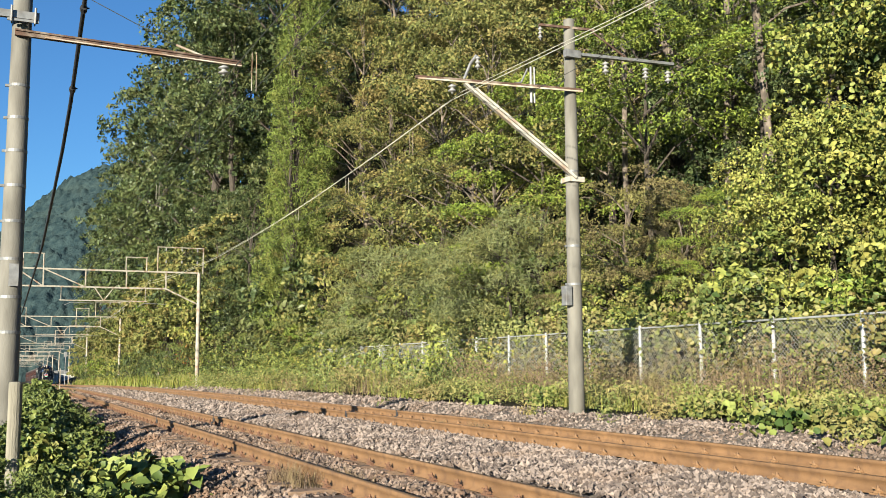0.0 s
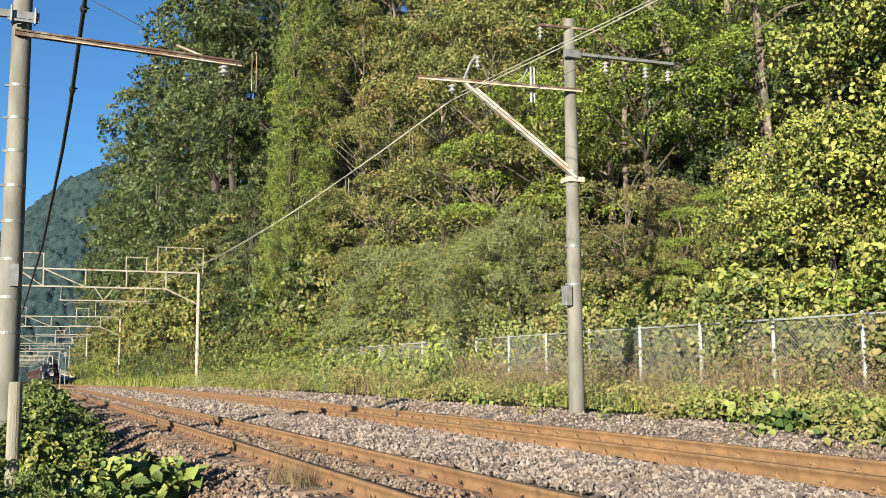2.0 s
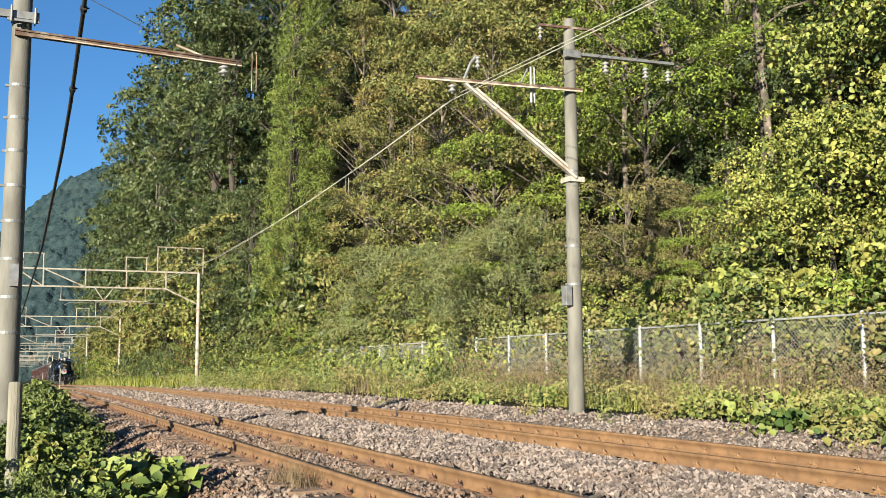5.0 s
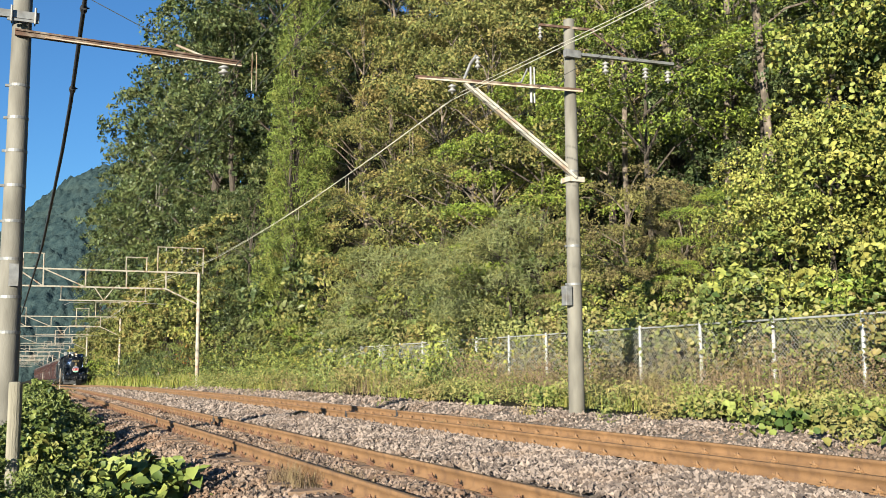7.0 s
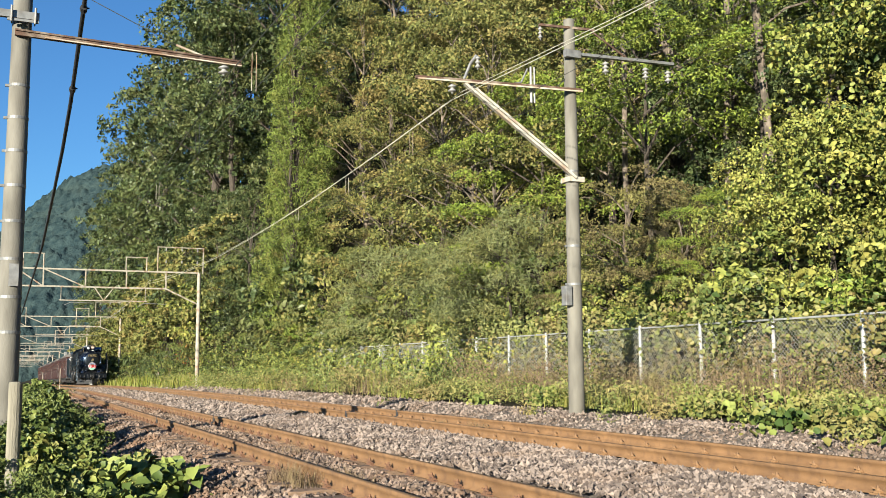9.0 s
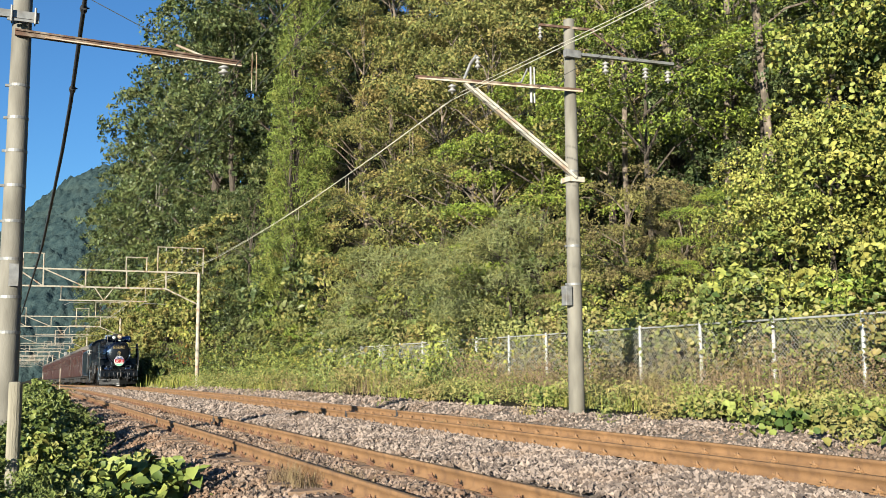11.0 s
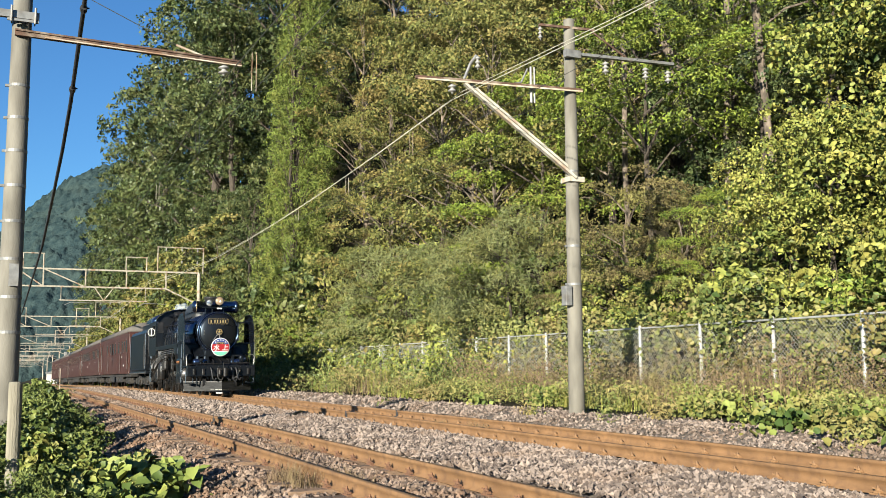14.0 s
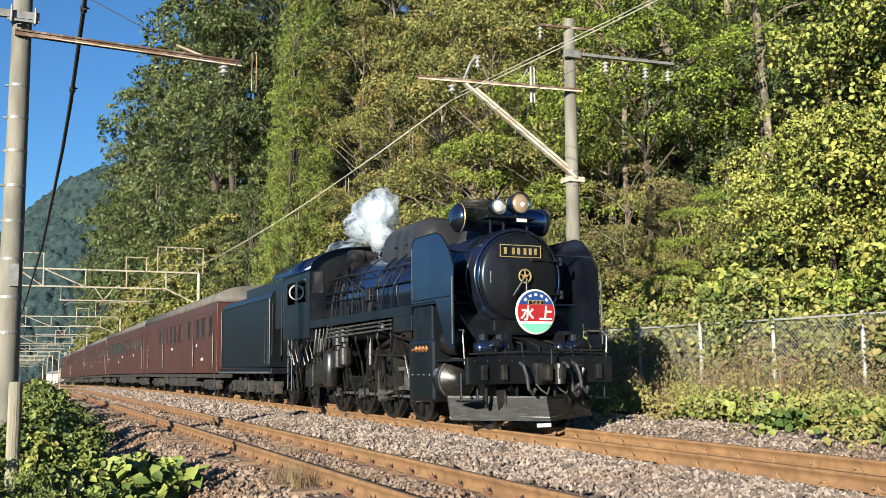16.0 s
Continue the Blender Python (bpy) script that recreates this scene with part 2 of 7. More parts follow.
L_DRAPE = leaf_mat("dusty_fence_vine_leaves", (0.055, 0.075, 0.024), (0.205, 0.212, 0.070), (0.22, 0.14, 0.06), 0.6)
L_RED = leaf_mat("reddened_vine_leaves", (0.09, 0.035, 0.012), (0.36, 0.13, 0.04), (0.30, 0.20, 0.05), 0.5, 0.6, 9.0)
# forest colour with the blue-green haze of distance mixed in
L_FAR = material("haze_tinted_mountain", (0.015, 0.028, 0.032), (0.040, 0.061, 0.060), 0.14, 1.0, 0, 0.6, 0.35, spots=(0.052, 0.072, 0.062), spot_scale=0.03, spot_amount=0.6, detail=12, bump_depth=3.0, spec=0.0)
L_BROWN = leaf_mat("brown_withered_leaves", (0.065, 0.055, 0.026), (0.180, 0.145, 0.062), (0.20, 0.20, 0.05), 0.6, 0.6)
L_TUFT = leaf_mat("undergrowth_leaves", (0.050, 0.075, 0.020), (0.170, 0.195, 0.055), (0.22, 0.16, 0.06), 0.6, 0.5, 9.0)
def vapour(name, share_seen):
    """White vapour, lit from both sides; share_seen: how much of it veils what lies behind."""
    m = bpy.data.materials.new(name)
    m.use_nodes = True
    n, l = m.node_tree.nodes, m.node_tree.links
    front, rear, clear, both, veil = n.new("ShaderNodeBsdfDiffuse"), n.new("ShaderNodeBsdfTranslucent"), n.new("ShaderNodeBsdfTransparent"), n.new("ShaderNodeMixShader"), n.new("ShaderNodeMixShader")
    front.inputs[0].default_value = (0.60, 0.66, 0.72, 1)
    rear.inputs[0].default_value = (0.60, 0.66, 0.72, 1)
    both.inputs[0].default_value, veil.inputs[0].default_value = 0.35, share_seen
    l.new(front.outputs[0], both.inputs[1])
    l.new(rear.outputs[0], both.inputs[2])
    l.new(clear.outputs[0], veil.inputs[1])
    l.new(both.outputs[0], veil.inputs[2])
    l.new(veil.outputs[0], n["Material Output"].inputs["Surface"])
    return m


STEAM, STEAM_HEART = vapour("thin_steam", 0.28), vapour("dense_steam", 0.97)


# ---- mesh helpers ----
def link(name, bm, mat, parent=None, label="", smooth=False):
    me = bpy.data.meshes.new(name)
    bm.to_mesh(me)
    bm.free()
    for mm in (mat if isinstance(mat, (list, tuple)) else [mat]):
        me.materials.append(mm)
    if smooth:
        me.shade_smooth()
    ob = new(name, me)
    ob.parent = parent
    if label:
        ob["label"] = label
    return ob


def part(name, bm, mat, parent, label="", smooth=False):
    """One mesh object under a thing or a part."""
    return link(name, bm, mat, parent, label, smooth)


def share(name, ob, parent, m):
    """Another object on the same mesh."""
    o = new(name, ob.data)
    o.parent = parent
    o.matrix_basis = m
    return o


def thing(name, m, label, category, group="", kind=""):
    e = new(name)
    e.empty_display_size = 0.2
    e.matrix_basis = m
    return tagged(e, label, category, group, kind)


def box(bm, x0, x1, y0, y1, z0, z1, bevel=0.0):
    geom = bmesh.ops.create_cube(bm, size=1.0, matrix=Matrix.Translation(((x0 + x1) / 2, (y0 + y1) / 2, (z0 + z1) / 2)) @ Matrix.Diagonal((abs(x1 - x0), abs(y1 - y0), abs(z1 - z0), 1)))
    if bevel:
        edges = list({e for v in geom["verts"] for e in v.link_edges})
        bmesh.ops.bevel(bm, geom=edges, offset=bevel, segments=2, affect="EDGES", profile=0.5)
    return bm


def rod(bm, a, b, r0, r1=None, seg=10, caps=True):
    """A round bar from a to b, which may taper."""
    a, b = Vector(a), Vector(b)
    d = b - a
    m = Matrix.Translation((a + b) / 2) @ d.to_track_quat("Z", "Y").to_matrix().to_4x4()
    bmesh.ops.create_cone(bm, cap_ends=caps, segments=seg, radius1=r0, radius2=r0 if r1 is None else r1, depth=d.length, matrix=m)
    return bm


def beam(bm, a, b, w, h):
    """A square-edged bar from a to b."""
    a, b = Vector(a), Vector(b)
    d = b - a
    m = Matrix.Translation((a + b) / 2) @ d.to_track_quat("Z", "Y").to_matrix().to_4x4() @ Matrix.Diagonal((w, h, d.length, 1))
    bmesh.ops.create_cube(bm, size=1.0, matrix=m)
    return bm


def pipe(bm, pts, r, seg=8):
    """A bent pipe through points, in one piece."""
    pts = [Vector(p) for p in pts]
    rows = []
    up = Vector((0.31, 0.17, 0.94)).normalized()
    for i, p in enumerate(pts):
        d = (pts[min(i + 1, len(pts) - 1)] - pts[max(i - 1, 0)]).normalized()
        if abs(d.dot(up)) > 0.95:
            up = Vector((0.9, 0.3, 0.1)).normalized()
        u = d.cross(up).normalized()
        w = d.cross(u)
        rows.append([bm.verts.new(p + (u * math.cos(a * math.tau / seg) + w * math.sin(a * math.tau / seg)) * r) for a in range(seg)])
    for p, q in zip(rows, rows[1:]):
        for i in range(seg):
            bm.faces.new((p[i], p[(i + 1) % seg], q[(i + 1) % seg], q[i]))
    bm.faces.new(rows[0][::-1])
    bm.faces.new(rows[-1])
    return bm


def lathe(bm, profile, m=None, seg=32):
    """Turn (radius, height) pairs round the z axis of m."""
    m = m or Matrix()
    rings = []
    for r, z in profile:
        rings.append([bm.verts.new(m @ Vector((r * math.cos(a * math.tau / seg), r * math.sin(a * math.tau / seg), z))) for a in range(seg)])
    for p, q in zip(rings, rings[1:]):
        for i in range(seg):
            bm.faces.new((p[i], p[(i + 1) % seg], q[(i + 1) % seg], q[i]))
    if profile[0][0] > 0.0005:
        bm.faces.new(rings[0][::-1])
    if profile[-1][0] > 0.0005:
        bm.faces.new(rings[-1])
    bmesh.ops.remove_doubles(bm, verts=[v for r in rings for v in r], dist=0.0004)
    return bm


def prism(bm, outline, x0, x1, axis="x"):
    """Extrude an outline of (y, z) pairs along x, or of (x, z) along y, or (x, y) along z."""
    def at(u, w, t):
        return (t, u, w) if axis == "x" else (u, t, w) if axis == "y" else (u, w, t)
    a = [bm.verts.new(at(u, w, x0)) for u, w in outline]
    b = [bm.verts.new(at(u, w, x1)) for u, w in outline]
    n = len(a)
    bm.faces.new(a)
    bm.faces.new(b[::-1])
    for i in range(n):
        bm.faces.new((a[i], b[i], b[(i + 1) % n], a[(i + 1) % n]))
    bmesh.ops.recalc_face_normals(bm, faces=bm.faces[:])
    return bm


def bulk(name, verts, faces, mat, parent=None, flat=False):
    """A large mesh from arrays: verts (n, 3) and faces (m, k)."""
    me = bpy.data.meshes.new(name)
    k = faces.shape[1]
    me.vertices.add(len(verts))
    me.vertices.foreach_set("co", verts.astype(np.float32).ravel())
    me.loops.add(faces.size)
    me.loops.foreach_set("vertex_index", faces.astype(np.int32).ravel())
    me.polygons.add(len(faces))
    me.polygons.foreach_set("loop_start", np.arange(0, faces.size, k, dtype=np.int32))
    me.polygons.foreach_set("loop_total", np.full(len(faces), k, dtype=np.int32))
    me.update(calc_edges=True)
    if flat:
        me.shade_flat()
    me.materials.append(mat)
    ob = new(name, me)
    ob.parent = parent
    return ob


# ---- ground, from the line to the hill and the horizon ----
def hill_foot(y):
    return 15.2 if y < 45 else max(12.3, 15.2 - (y - 45) * 0.08)


def hill_slope(y):
    return 0.75 if y < 30 else min(1.9, 0.75 + (y - 30) * 0.025)


def hill_cap(y):
    return 30.0 if y < 95 else max(0.0, 30.0 - (y - 95) * 0.30)


def ground_z(x, y):
    rz = rail_z(max(y, -30.0))
    xx = x - rail_dx(y)
    if xx < -4:
        z = -1.1 - 0.04 * min(20, -4 - xx)
    elif xx < 1.5:
        z = -0.55 - 0.1 * (1.5 - xx)
    elif xx < 2.5:
        z = -0.55 + (xx - 1.5) * 0.33
    elif xx < 9.0:
        z = -0.22 + (0.05 if 4.7 < xx < 6.7 else 0.0)
    elif xx < 10.2:
        z = -0.22 + (xx - 9.0) * 0.18
    else:
        z = min(1.0, (xx - 10.2) / 3.8) * 0.12
    foot = hill_foot(y)
    if x > foot:
        rise = (x - foot) * hill_slope(y)
        cap = hill_cap(y)
        z += rise if rise < cap else cap + (rise - cap) * 0.15
        z += 0.5 * noise.noise((x * 0.3, y * 0.3, 0)) * min(1, (x - foot) * 0.3)
    return rz + z


def build_ground():
    xs = [-600, -300, -150, -80, -40, -20, -12, -8, -5, -4, -3, -2, -1, 0, 0.7, 1.5, 2.0, 2.5, 4.65, 4.75, 6.65, 6.75, 9.0, 9.6, 10.2, 11, 12, 13, 14, 15, 16, 17, 18, 20, 22, 24, 26, 28, 30, 33, 36, 40, 45, 50, 60, 80, 120, 200, 400, 700]
    ys = [-300, -100, -50, -30, -20, -10, -5] + [float(v) for v in range(0, 60, 2)] + [float(v) for v in range(60, 280, 5)] + [300, 340, 400, 500, 700, 1000, 1500, 2500]
    v = np.array([(x, y, ground_z(x, y)) for y in ys for x in xs])
    nx = len(xs)
    f = np.array([(j * nx + i, j * nx + i + 1, (j + 1) * nx + i + 1, (j + 1) * nx + i) for j in range(len(ys) - 1) for i in range(nx - 1)])
    g = bulk("ground", v, f, SOIL)
    tagged(g, "brown soil with leaf litter, rising into a steep wooded hillside", "ground", kind="structure")
    g.data.shade_smooth()


build_ground()


def track_bed():
    """The gravel bed of both tracks, laid just over the soil."""
    xs = [1.3, 1.5, 2.0, 2.5, 3.5, 4.65, 4.75, 6.65, 6.75, 8.0, 9.0, 9.6, 10.2, 11.0]
    ys = [-12.0 + 2 * i for i in range(40)] + [68 + 5.0 * i for i in range(46)]
    v = np.array([(x + rail_dx(y), y, ground_z(x + rail_dx(y), y) + 0.006) for y in ys for x in xs])
    nx = len(xs)
    f = np.array([(j * nx + i, j * nx + i + 1, (j + 1) * nx + i + 1, (j + 1) * nx + i) for j in range(len(ys) - 1) for i in range(nx - 1)])
    tagged(bulk("track_bed", v, f, GRAVEL), "brown-grey gravel bed under the tracks", "track bed", kind="structure")


track_bed()


def mountain():
    """The far wooded ridge beyond the end of the valley, with an added unseen run to the left."""
    vs, nx, ny = [], 300, 150
    for j in range(ny):
        for i in range(nx):
            # left of x = -40 the ridge is unseen, added to darken the locomotive's reflections
            x = -130 + i * 1.5 if i > 60 else -40 - (60 - i) * 16
            y = 820 + j * 3.4
            d = math.exp(-((x - 110) / 165) ** 2) * 236 + math.exp(-((x + 330) / 260) ** 2) * 95 + math.exp(-((x + 800) / 260) ** 2) * 80
            k = min(1.0, (j / 91.0)) ** 0.8
            z = -25 + d * k + 14 * noise.noise((x * 0.012, y * 0.012, 3)) * k + 5 * noise.noise((x * 0.06, y * 0.06, 5)) + 9.0 * (0.8 - noise.voronoi((x * 0.13, y * 0.12, 9))[0][0]) + 2.0 * noise.noise((x * 0.4, y * 0.4, 2))
            vs.append((x, y, z))
    f = np.array([(j * nx + i, j * nx + i + 1, (j + 1) * nx + i + 1, (j + 1) * nx + i) for j in range(ny - 1) for i in range(nx - 1)])
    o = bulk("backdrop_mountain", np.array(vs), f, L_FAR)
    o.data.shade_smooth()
    tagged(o, "distant wooded mountain ridge with blue-green haze put into its colour", "mountain", kind="structure")


mountain()


# ---- the two tracks ----
RAIL = [(-0.0635, -0.153), (0.0635, -0.153), (0.0635, -0.143), (0.012, -0.128), (0.008, -0.05), (0.0325, -0.040), (0.0325, -0.006), (0.026, 0.0), (-0.026, 0.0), (-0.0325, -0.006), (-0.0325, -0.040), (-0.008, -0.05), (-0.012, -0.128), (-0.0635, -0.143)]


def rail_mesh(x):
    ys = [-12 + 2.0 * i for i in range(36)] + [60 + 6.0 * i for i in range(1, 45)]
    n = len(RAIL)
    v = np.array([(x + rail_dx(y) + u, y, rail_z(y) + w) for y in ys for u, w in RAIL])
    f = np.array([(j * n + i, j * n + (i + 1) % n, (j + 1) * n + (i + 1) % n, (j + 1) * n + i) for j in range(len(ys) - 1) for i in range(n)])
    return v, f


def bed(x, y, z=0.0):
    """A pose on the line: level across, following the fall."""
    return Matrix.Translation((x + rail_dx(y), y, rail_z(y) + z)) @ Euler((math.atan((rail_z(y + 1) - rail_z(y - 1)) / 2), 0, 0)).to_matrix().to_4x4()


def track(name, centre, label, first, count, clip_mat):
    t = thing(name, Matrix(), label, "railway track", kind="structure")
    for side in (-1, 1):
        v, f = rail_mesh(centre + side * (GAUGE / 2 + 0.0325))
        bulk("rail", v, f, RUST, t)
    bm = bmesh.new()
    box(bm, -1.05, 1.05, -0.1, 0.1, -0.29, -0.157, 0.012)
    sleeper = part("sleeper", bm, SLEEPER, t)
    sleeper.matrix_basis = bed(centre, first)
    bm = bmesh.new()                    # base plate, clip, bolt and nut
    box(bm, -0.10, 0.10, -0.09, 0.09, -0.158, -0.141)
    for s in (-1, 1):
        box(bm, s * 0.05, s * 0.105, -0.035, 0.035, -0.142, -0.118, 0.006)
        rod(bm, (s * 0.088, 0, -0.14), (s * 0.088, 0, -0.070), 0.012, seg=5)
        rod(bm, (s * 0.088, 0, -0.115), (s * 0.088, 0, -0.092), 0.024, seg=6)
        rod(bm, (s * 0.075, -0.03, -0.118), (s * 0.118, 0.03, -0.09), 0.009, seg=5)
    clip = part("rail_fastening", bm, clip_mat, t, "rusty clip and bolt")
    clip.matrix_basis = bed(centre - GAUGE / 2 - 0.0325, first)
    for i in range(count):
        y = first + 0.61 * i
        if i:
            share("sleeper", sleeper, t, bed(centre, y))
        for side in (-1, 1):
            if i or side > 0:
                share("rail_fastening", clip, t, bed(centre + side * (GAUGE / 2 + 0.0325), y))
    # fishplated, taped joints abreast on all rails
    bm = bmesh.new()
    for s in (-1, 1):
        box(bm, s * 0.012, s * 0.034, -0.06, 0.06, -0.128, -0.043, 0.004)
    box(bm, -0.036, 0.036, -0.035, 0.035, -0.04, 0.003, 0.003)
    box(bm, -0.08, 0.08, -0.045, 0.045, -0.16, -0.125, 0.01)
    joint = part("insulated_joint", bm, RUBBER, t, "black insulated rail joint")
    joint.matrix_basis = bed(centre - GAUGE / 2 - 0.0325, 20.9)
    share("insulated_joint", joint, t, bed(centre + GAUGE / 2 + 0.0325, 20.6))
    return t


near_track = track("near_track", NEAR, "rusty orange rails clipped to weathered timber sleepers in ballast", -11.64, 119, RUST_DARK)
far_track = track("far_track", FAR, "rusty orange rails of the second line in ballast", -11.47, 87, RUST)


def cable(name, pts, r, label):
    bm = bmesh.new()
    pipe(bm, pts, r, 6)
    o = link(name, bm, RUBBER, smooth=True)
    return tagged(o, label, "cable")


def on_bed(x, y, h=0.02):
    return Vector((x, y, ground_z(x, y) + h))


cable("bond_cable", [on_bed(5.75, 20.5, 0.1), on_bed(6.1, 21.3, 0.13), on_bed(6.5, 22.2, 0.13), on_bed(6.95, 23.1, 0.1)], 0.035, "thick black bonding cable lying on the ballast between the tracks")
cable("bond_cable", [on_bed(1.6, 17.2, 0.06), on_bed(2.1, 18.6, 0.06), on_bed(2.6, 19.9, 0.06), on_bed(3.0, 20.8, 0.05)], 0.03, "black bonding cable lying across the ballast shoulder")
cable("bond_cable", [on_bed(8.45, 21.3, 0.06), on_bed(9.1, 22.4, 0.08), on_bed(9.5, 23.0, 0.1)], 0.03, "black bonding cable leading off beside the rails")


def ballast(name, mat, strips, label, seed):
    """Crushed stone, thrown stone by stone over the beds; the sizes grow where it lies farther off."""
    rng = np.random.default_rng(seed)
    out_c, out_s = [], []
    for y0, y1, d, s in ((-12.0, 4.0, 40, 0.05), (4.0, 6.0, 300, 0.034), (6.0, 14, 600, 0.028), (14, 24, 340, 0.034), (24, 40, 110, 0.052), (40, 75, 45, 0.065)):
        for x0, x1, k, mound, ragged in strips:
            n = int((x1 - x0) * (y1 - y0) * d * k)
            x, y = rng.uniform(x0, x1, n), rng.uniform(y0, y1, n)
            x += rng.normal(0, 0.15, n) * ragged
            u = np.clip((x - x0) / (x1 - x0), 0, 1)
            z = np.array([ground_z(a, b) for a, b in zip(x, y)]) + mound * np.sin(u * math.pi) ** 0.6
            z += 0.015 * np.sin(x * 3.1 + y * 1.7) + rng.uniform(-0.01, 0.02, n)
            out_c.append(np.stack([x, y, z], 1))
            out_s.append(s * rng.uniform(0.55, 1.35, n))
    c, s = np.concatenate(out_c), np.concatenate(out_s)
    n = len(c)
    base = np.array([(1, 0, 0), (0, 1, 0), (-1, 0, 0), (0, -1, 0), (0.15, 0.1, 0.8), (-0.1, 0.1, -0.8)], float)
    v = base[None] + rng.normal(0, 0.28, (n, 6, 3))
    a = rng.uniform(0, math.tau, n)
    ca, sa = np.cos(a)[:, None], np.sin(a)[:, None]
    v = np.stack([v[..., 0] * ca - v[..., 1] * sa, v[..., 0] * sa + v[..., 1] * ca, v[..., 2]], -1) * s[:, None, None] + c[:, None]
    tri = np.array([(0, 1, 4), (1, 2, 4), (2, 3, 4), (3, 0, 4), (1, 0, 5), (2, 1, 5), (3, 2, 5), (0, 3, 5)])
    f = (np.arange(n)[:, None, None] * 6 + tri[None]).reshape(-1, 3)
    tagged(bulk(name, v.reshape(-1, 3), f, mat, flat=True), label, "ballast", kind="stuff")


ballast("ballast", STONE, [(4.34, 7.12, 1.0, 0.10, 0), (8.95, 10.9, 0.5, 0.02, 1)], "grey-brown crushed stone ballast between the tracks", 5)
ballast("stained_ballast", STONE_RUST, [(1.45, 2.98, 0.65, 0.04, 1), (3.16, 4.02, 0.8, 0.075, 0), (7.35, 8.22, 0.3, 0.04, 0)], "rust-brown stained ballast along the rails", 6)


# ---- poles, arms, gantries and wires ----
STATION = 16.4


def insulator(name, m, sheds, r, parent, seg=14):
    """Stacked porcelain sheds on a pin, hanging down."""
    bm = bmesh.new()
    prof = [(0.012, 0.0)]
    z = -0.02
    for _ in range(sheds):
        prof += [(r * 0.45, z), (r, z - 0.035), (r * 0.95, z - 0.05), (r * 0.4, z - 0.055)]
        z -= 0.085
    prof += [(r * 0.25, z), (0.0, z - 0.03)]
    lathe(bm, prof, m, seg)
    return part(name, bm, PORCELAIN, parent, "white porcelain insulator", True)


def pole(name, x, y, height, r0, r1, label, bands):
    z = ground_z(x, y)
    t = thing(name, Matrix.Translation((x, y, z)), label, "utility pole")
    bm = bmesh.new()
    lathe(bm, [(r0, -0.6), (r0, 0.0), (r1, height), (r1 * 0.6, height + 0.02)], None, 28)
    part("shaft", bm, CONCRETE, t, "", True)
    for bz in bands:
        bm = bmesh.new()
        rr = r0 + (r1 - r0) * bz / height + 0.006
        lathe(bm, [(rr, bz - 0.022), (rr, bz + 0.022), (rr - 0.004, bz + 0.024), (rr - 0.004, bz - 0.024)], None, 24)
        box(bm, -rr - 0.05, -rr + 0.01, -0.02, 0.02, bz - 0.02, bz + 0.02)
        part("band", bm, GALV, t, "galvanised strap band")
    return t, z


# the pole on the near side: a rusted arm out over the near track
lp, lz = pole("catenary_pole", 0.06, STATION, 9.6, 0.185, 0.135, "tall grey concrete catenary pole with steel bands and a rusted arm", [2.3, 2.85, 3.45, 4.05, 4.62, 5.18, 5.72, 6.25])
A = -lz
bm = bmesh.new()
for dz in (0.0, -0.075):
    beam(bm, (-0.1, -0.19, A + 6.26 + dz), (3.57, -0.03, A + 6.24 + dz), 0.075, 0.03)
beam(bm, (-0.1, -0.20, A + 6.225), (3.57, -0.04, A + 6.205), 0.012, 0.09)
part("arm", bm, RUSTED_ARM, lp, "rusted channel-steel arm with flaking paint")
bm = bmesh.new()
beam(bm, (0.35, -0.215, A + 6.178), (3.57, -0.055, A + 6.158), 0.04, 0.02)
part("lower_flange", bm, PALE_STRIP, lp, "pale mottled strip along the lower flange")
bm = bmesh.new()
rod(bm, (2.90, 0, A + 6.27), (2.46, 0.1, A + 6.44), 0.022)
part("stay_rod", bm, PAINTED_STEEL, lp)
bm = bmesh.new()
box(bm, -1.6, 0.25, -0.26, -0.18, A + 6.44, A + 6.56)
for x in (-0.16, 0.19):
    rod(bm, (x, -0.3, A + 6.36), (x, -0.3, A + 6.62), 0.02)
    rod(bm, (x, -0.3, A + 6.5), (x, 0.22, A + 6.5), 0.012)
box(bm, -0.22, 0.24, -0.29, -0.25, A + 6.38, A + 6.42)
part("bracket", bm, GALV, lp, "galvanised clamp bracket")
bm = bmesh.new()
box(bm, -0.03, 0.11, -0.20, -0.185, A + 2.15, A + 2.5)
part("number_plate", bm, GALV, lp, "small pale enamel plate")
insulator("insulator", Matrix.Translation((3.27, -0.03, A + 6.15)), 2, 0.10, lp)

# the pole beyond the far track: arm with a diagonal brace, two upper arms
rp, rz = pole("catenary_pole", 10.52, STATION, 8.19, 0.165, 0.115, "grey concrete catenary pole with painted steel arms and a brace", [2.62, 3.4, 4.95])
A = -rz
X0 = -10.52
bm = bmesh.new()
beam(bm, (7.01 + X0, -0.02, A + 6.38), (10.72 + X0, -0.14, A + 6.5), 0.075, 0.06)
part("arm", bm, RUSTED_ARM, rp, "rusted steel arm with peeling pale paint")
bm = bmesh.new()
beam(bm, (7.03 + X0, -0.075, A + 6.345), (10.70 + X0, -0.185, A + 6.465), 0.025, 0.03)
part("lower_flange", bm, PALE_STRIP, rp, "pale mottled strip along the lower flange")
bm = bmesh.new()
beam(bm, (8.03 + X0, -0.06, A + 6.36), (10.50 + X0, -0.17, A + 4.63), 0.10, 0.05)
beam(bm, (8.24 + X0, 0.06, A + 6.38), (10.62 + X0, -0.02, A + 4.74), 0.09, 0.05)
box(bm, -0.17, 0.19, -0.18, 0.17, A + 4.56, A + 4.66)
part("brace", bm, CREAM, rp, "cream painted diagonal brace streaked with rust")
bm = bmesh.new()
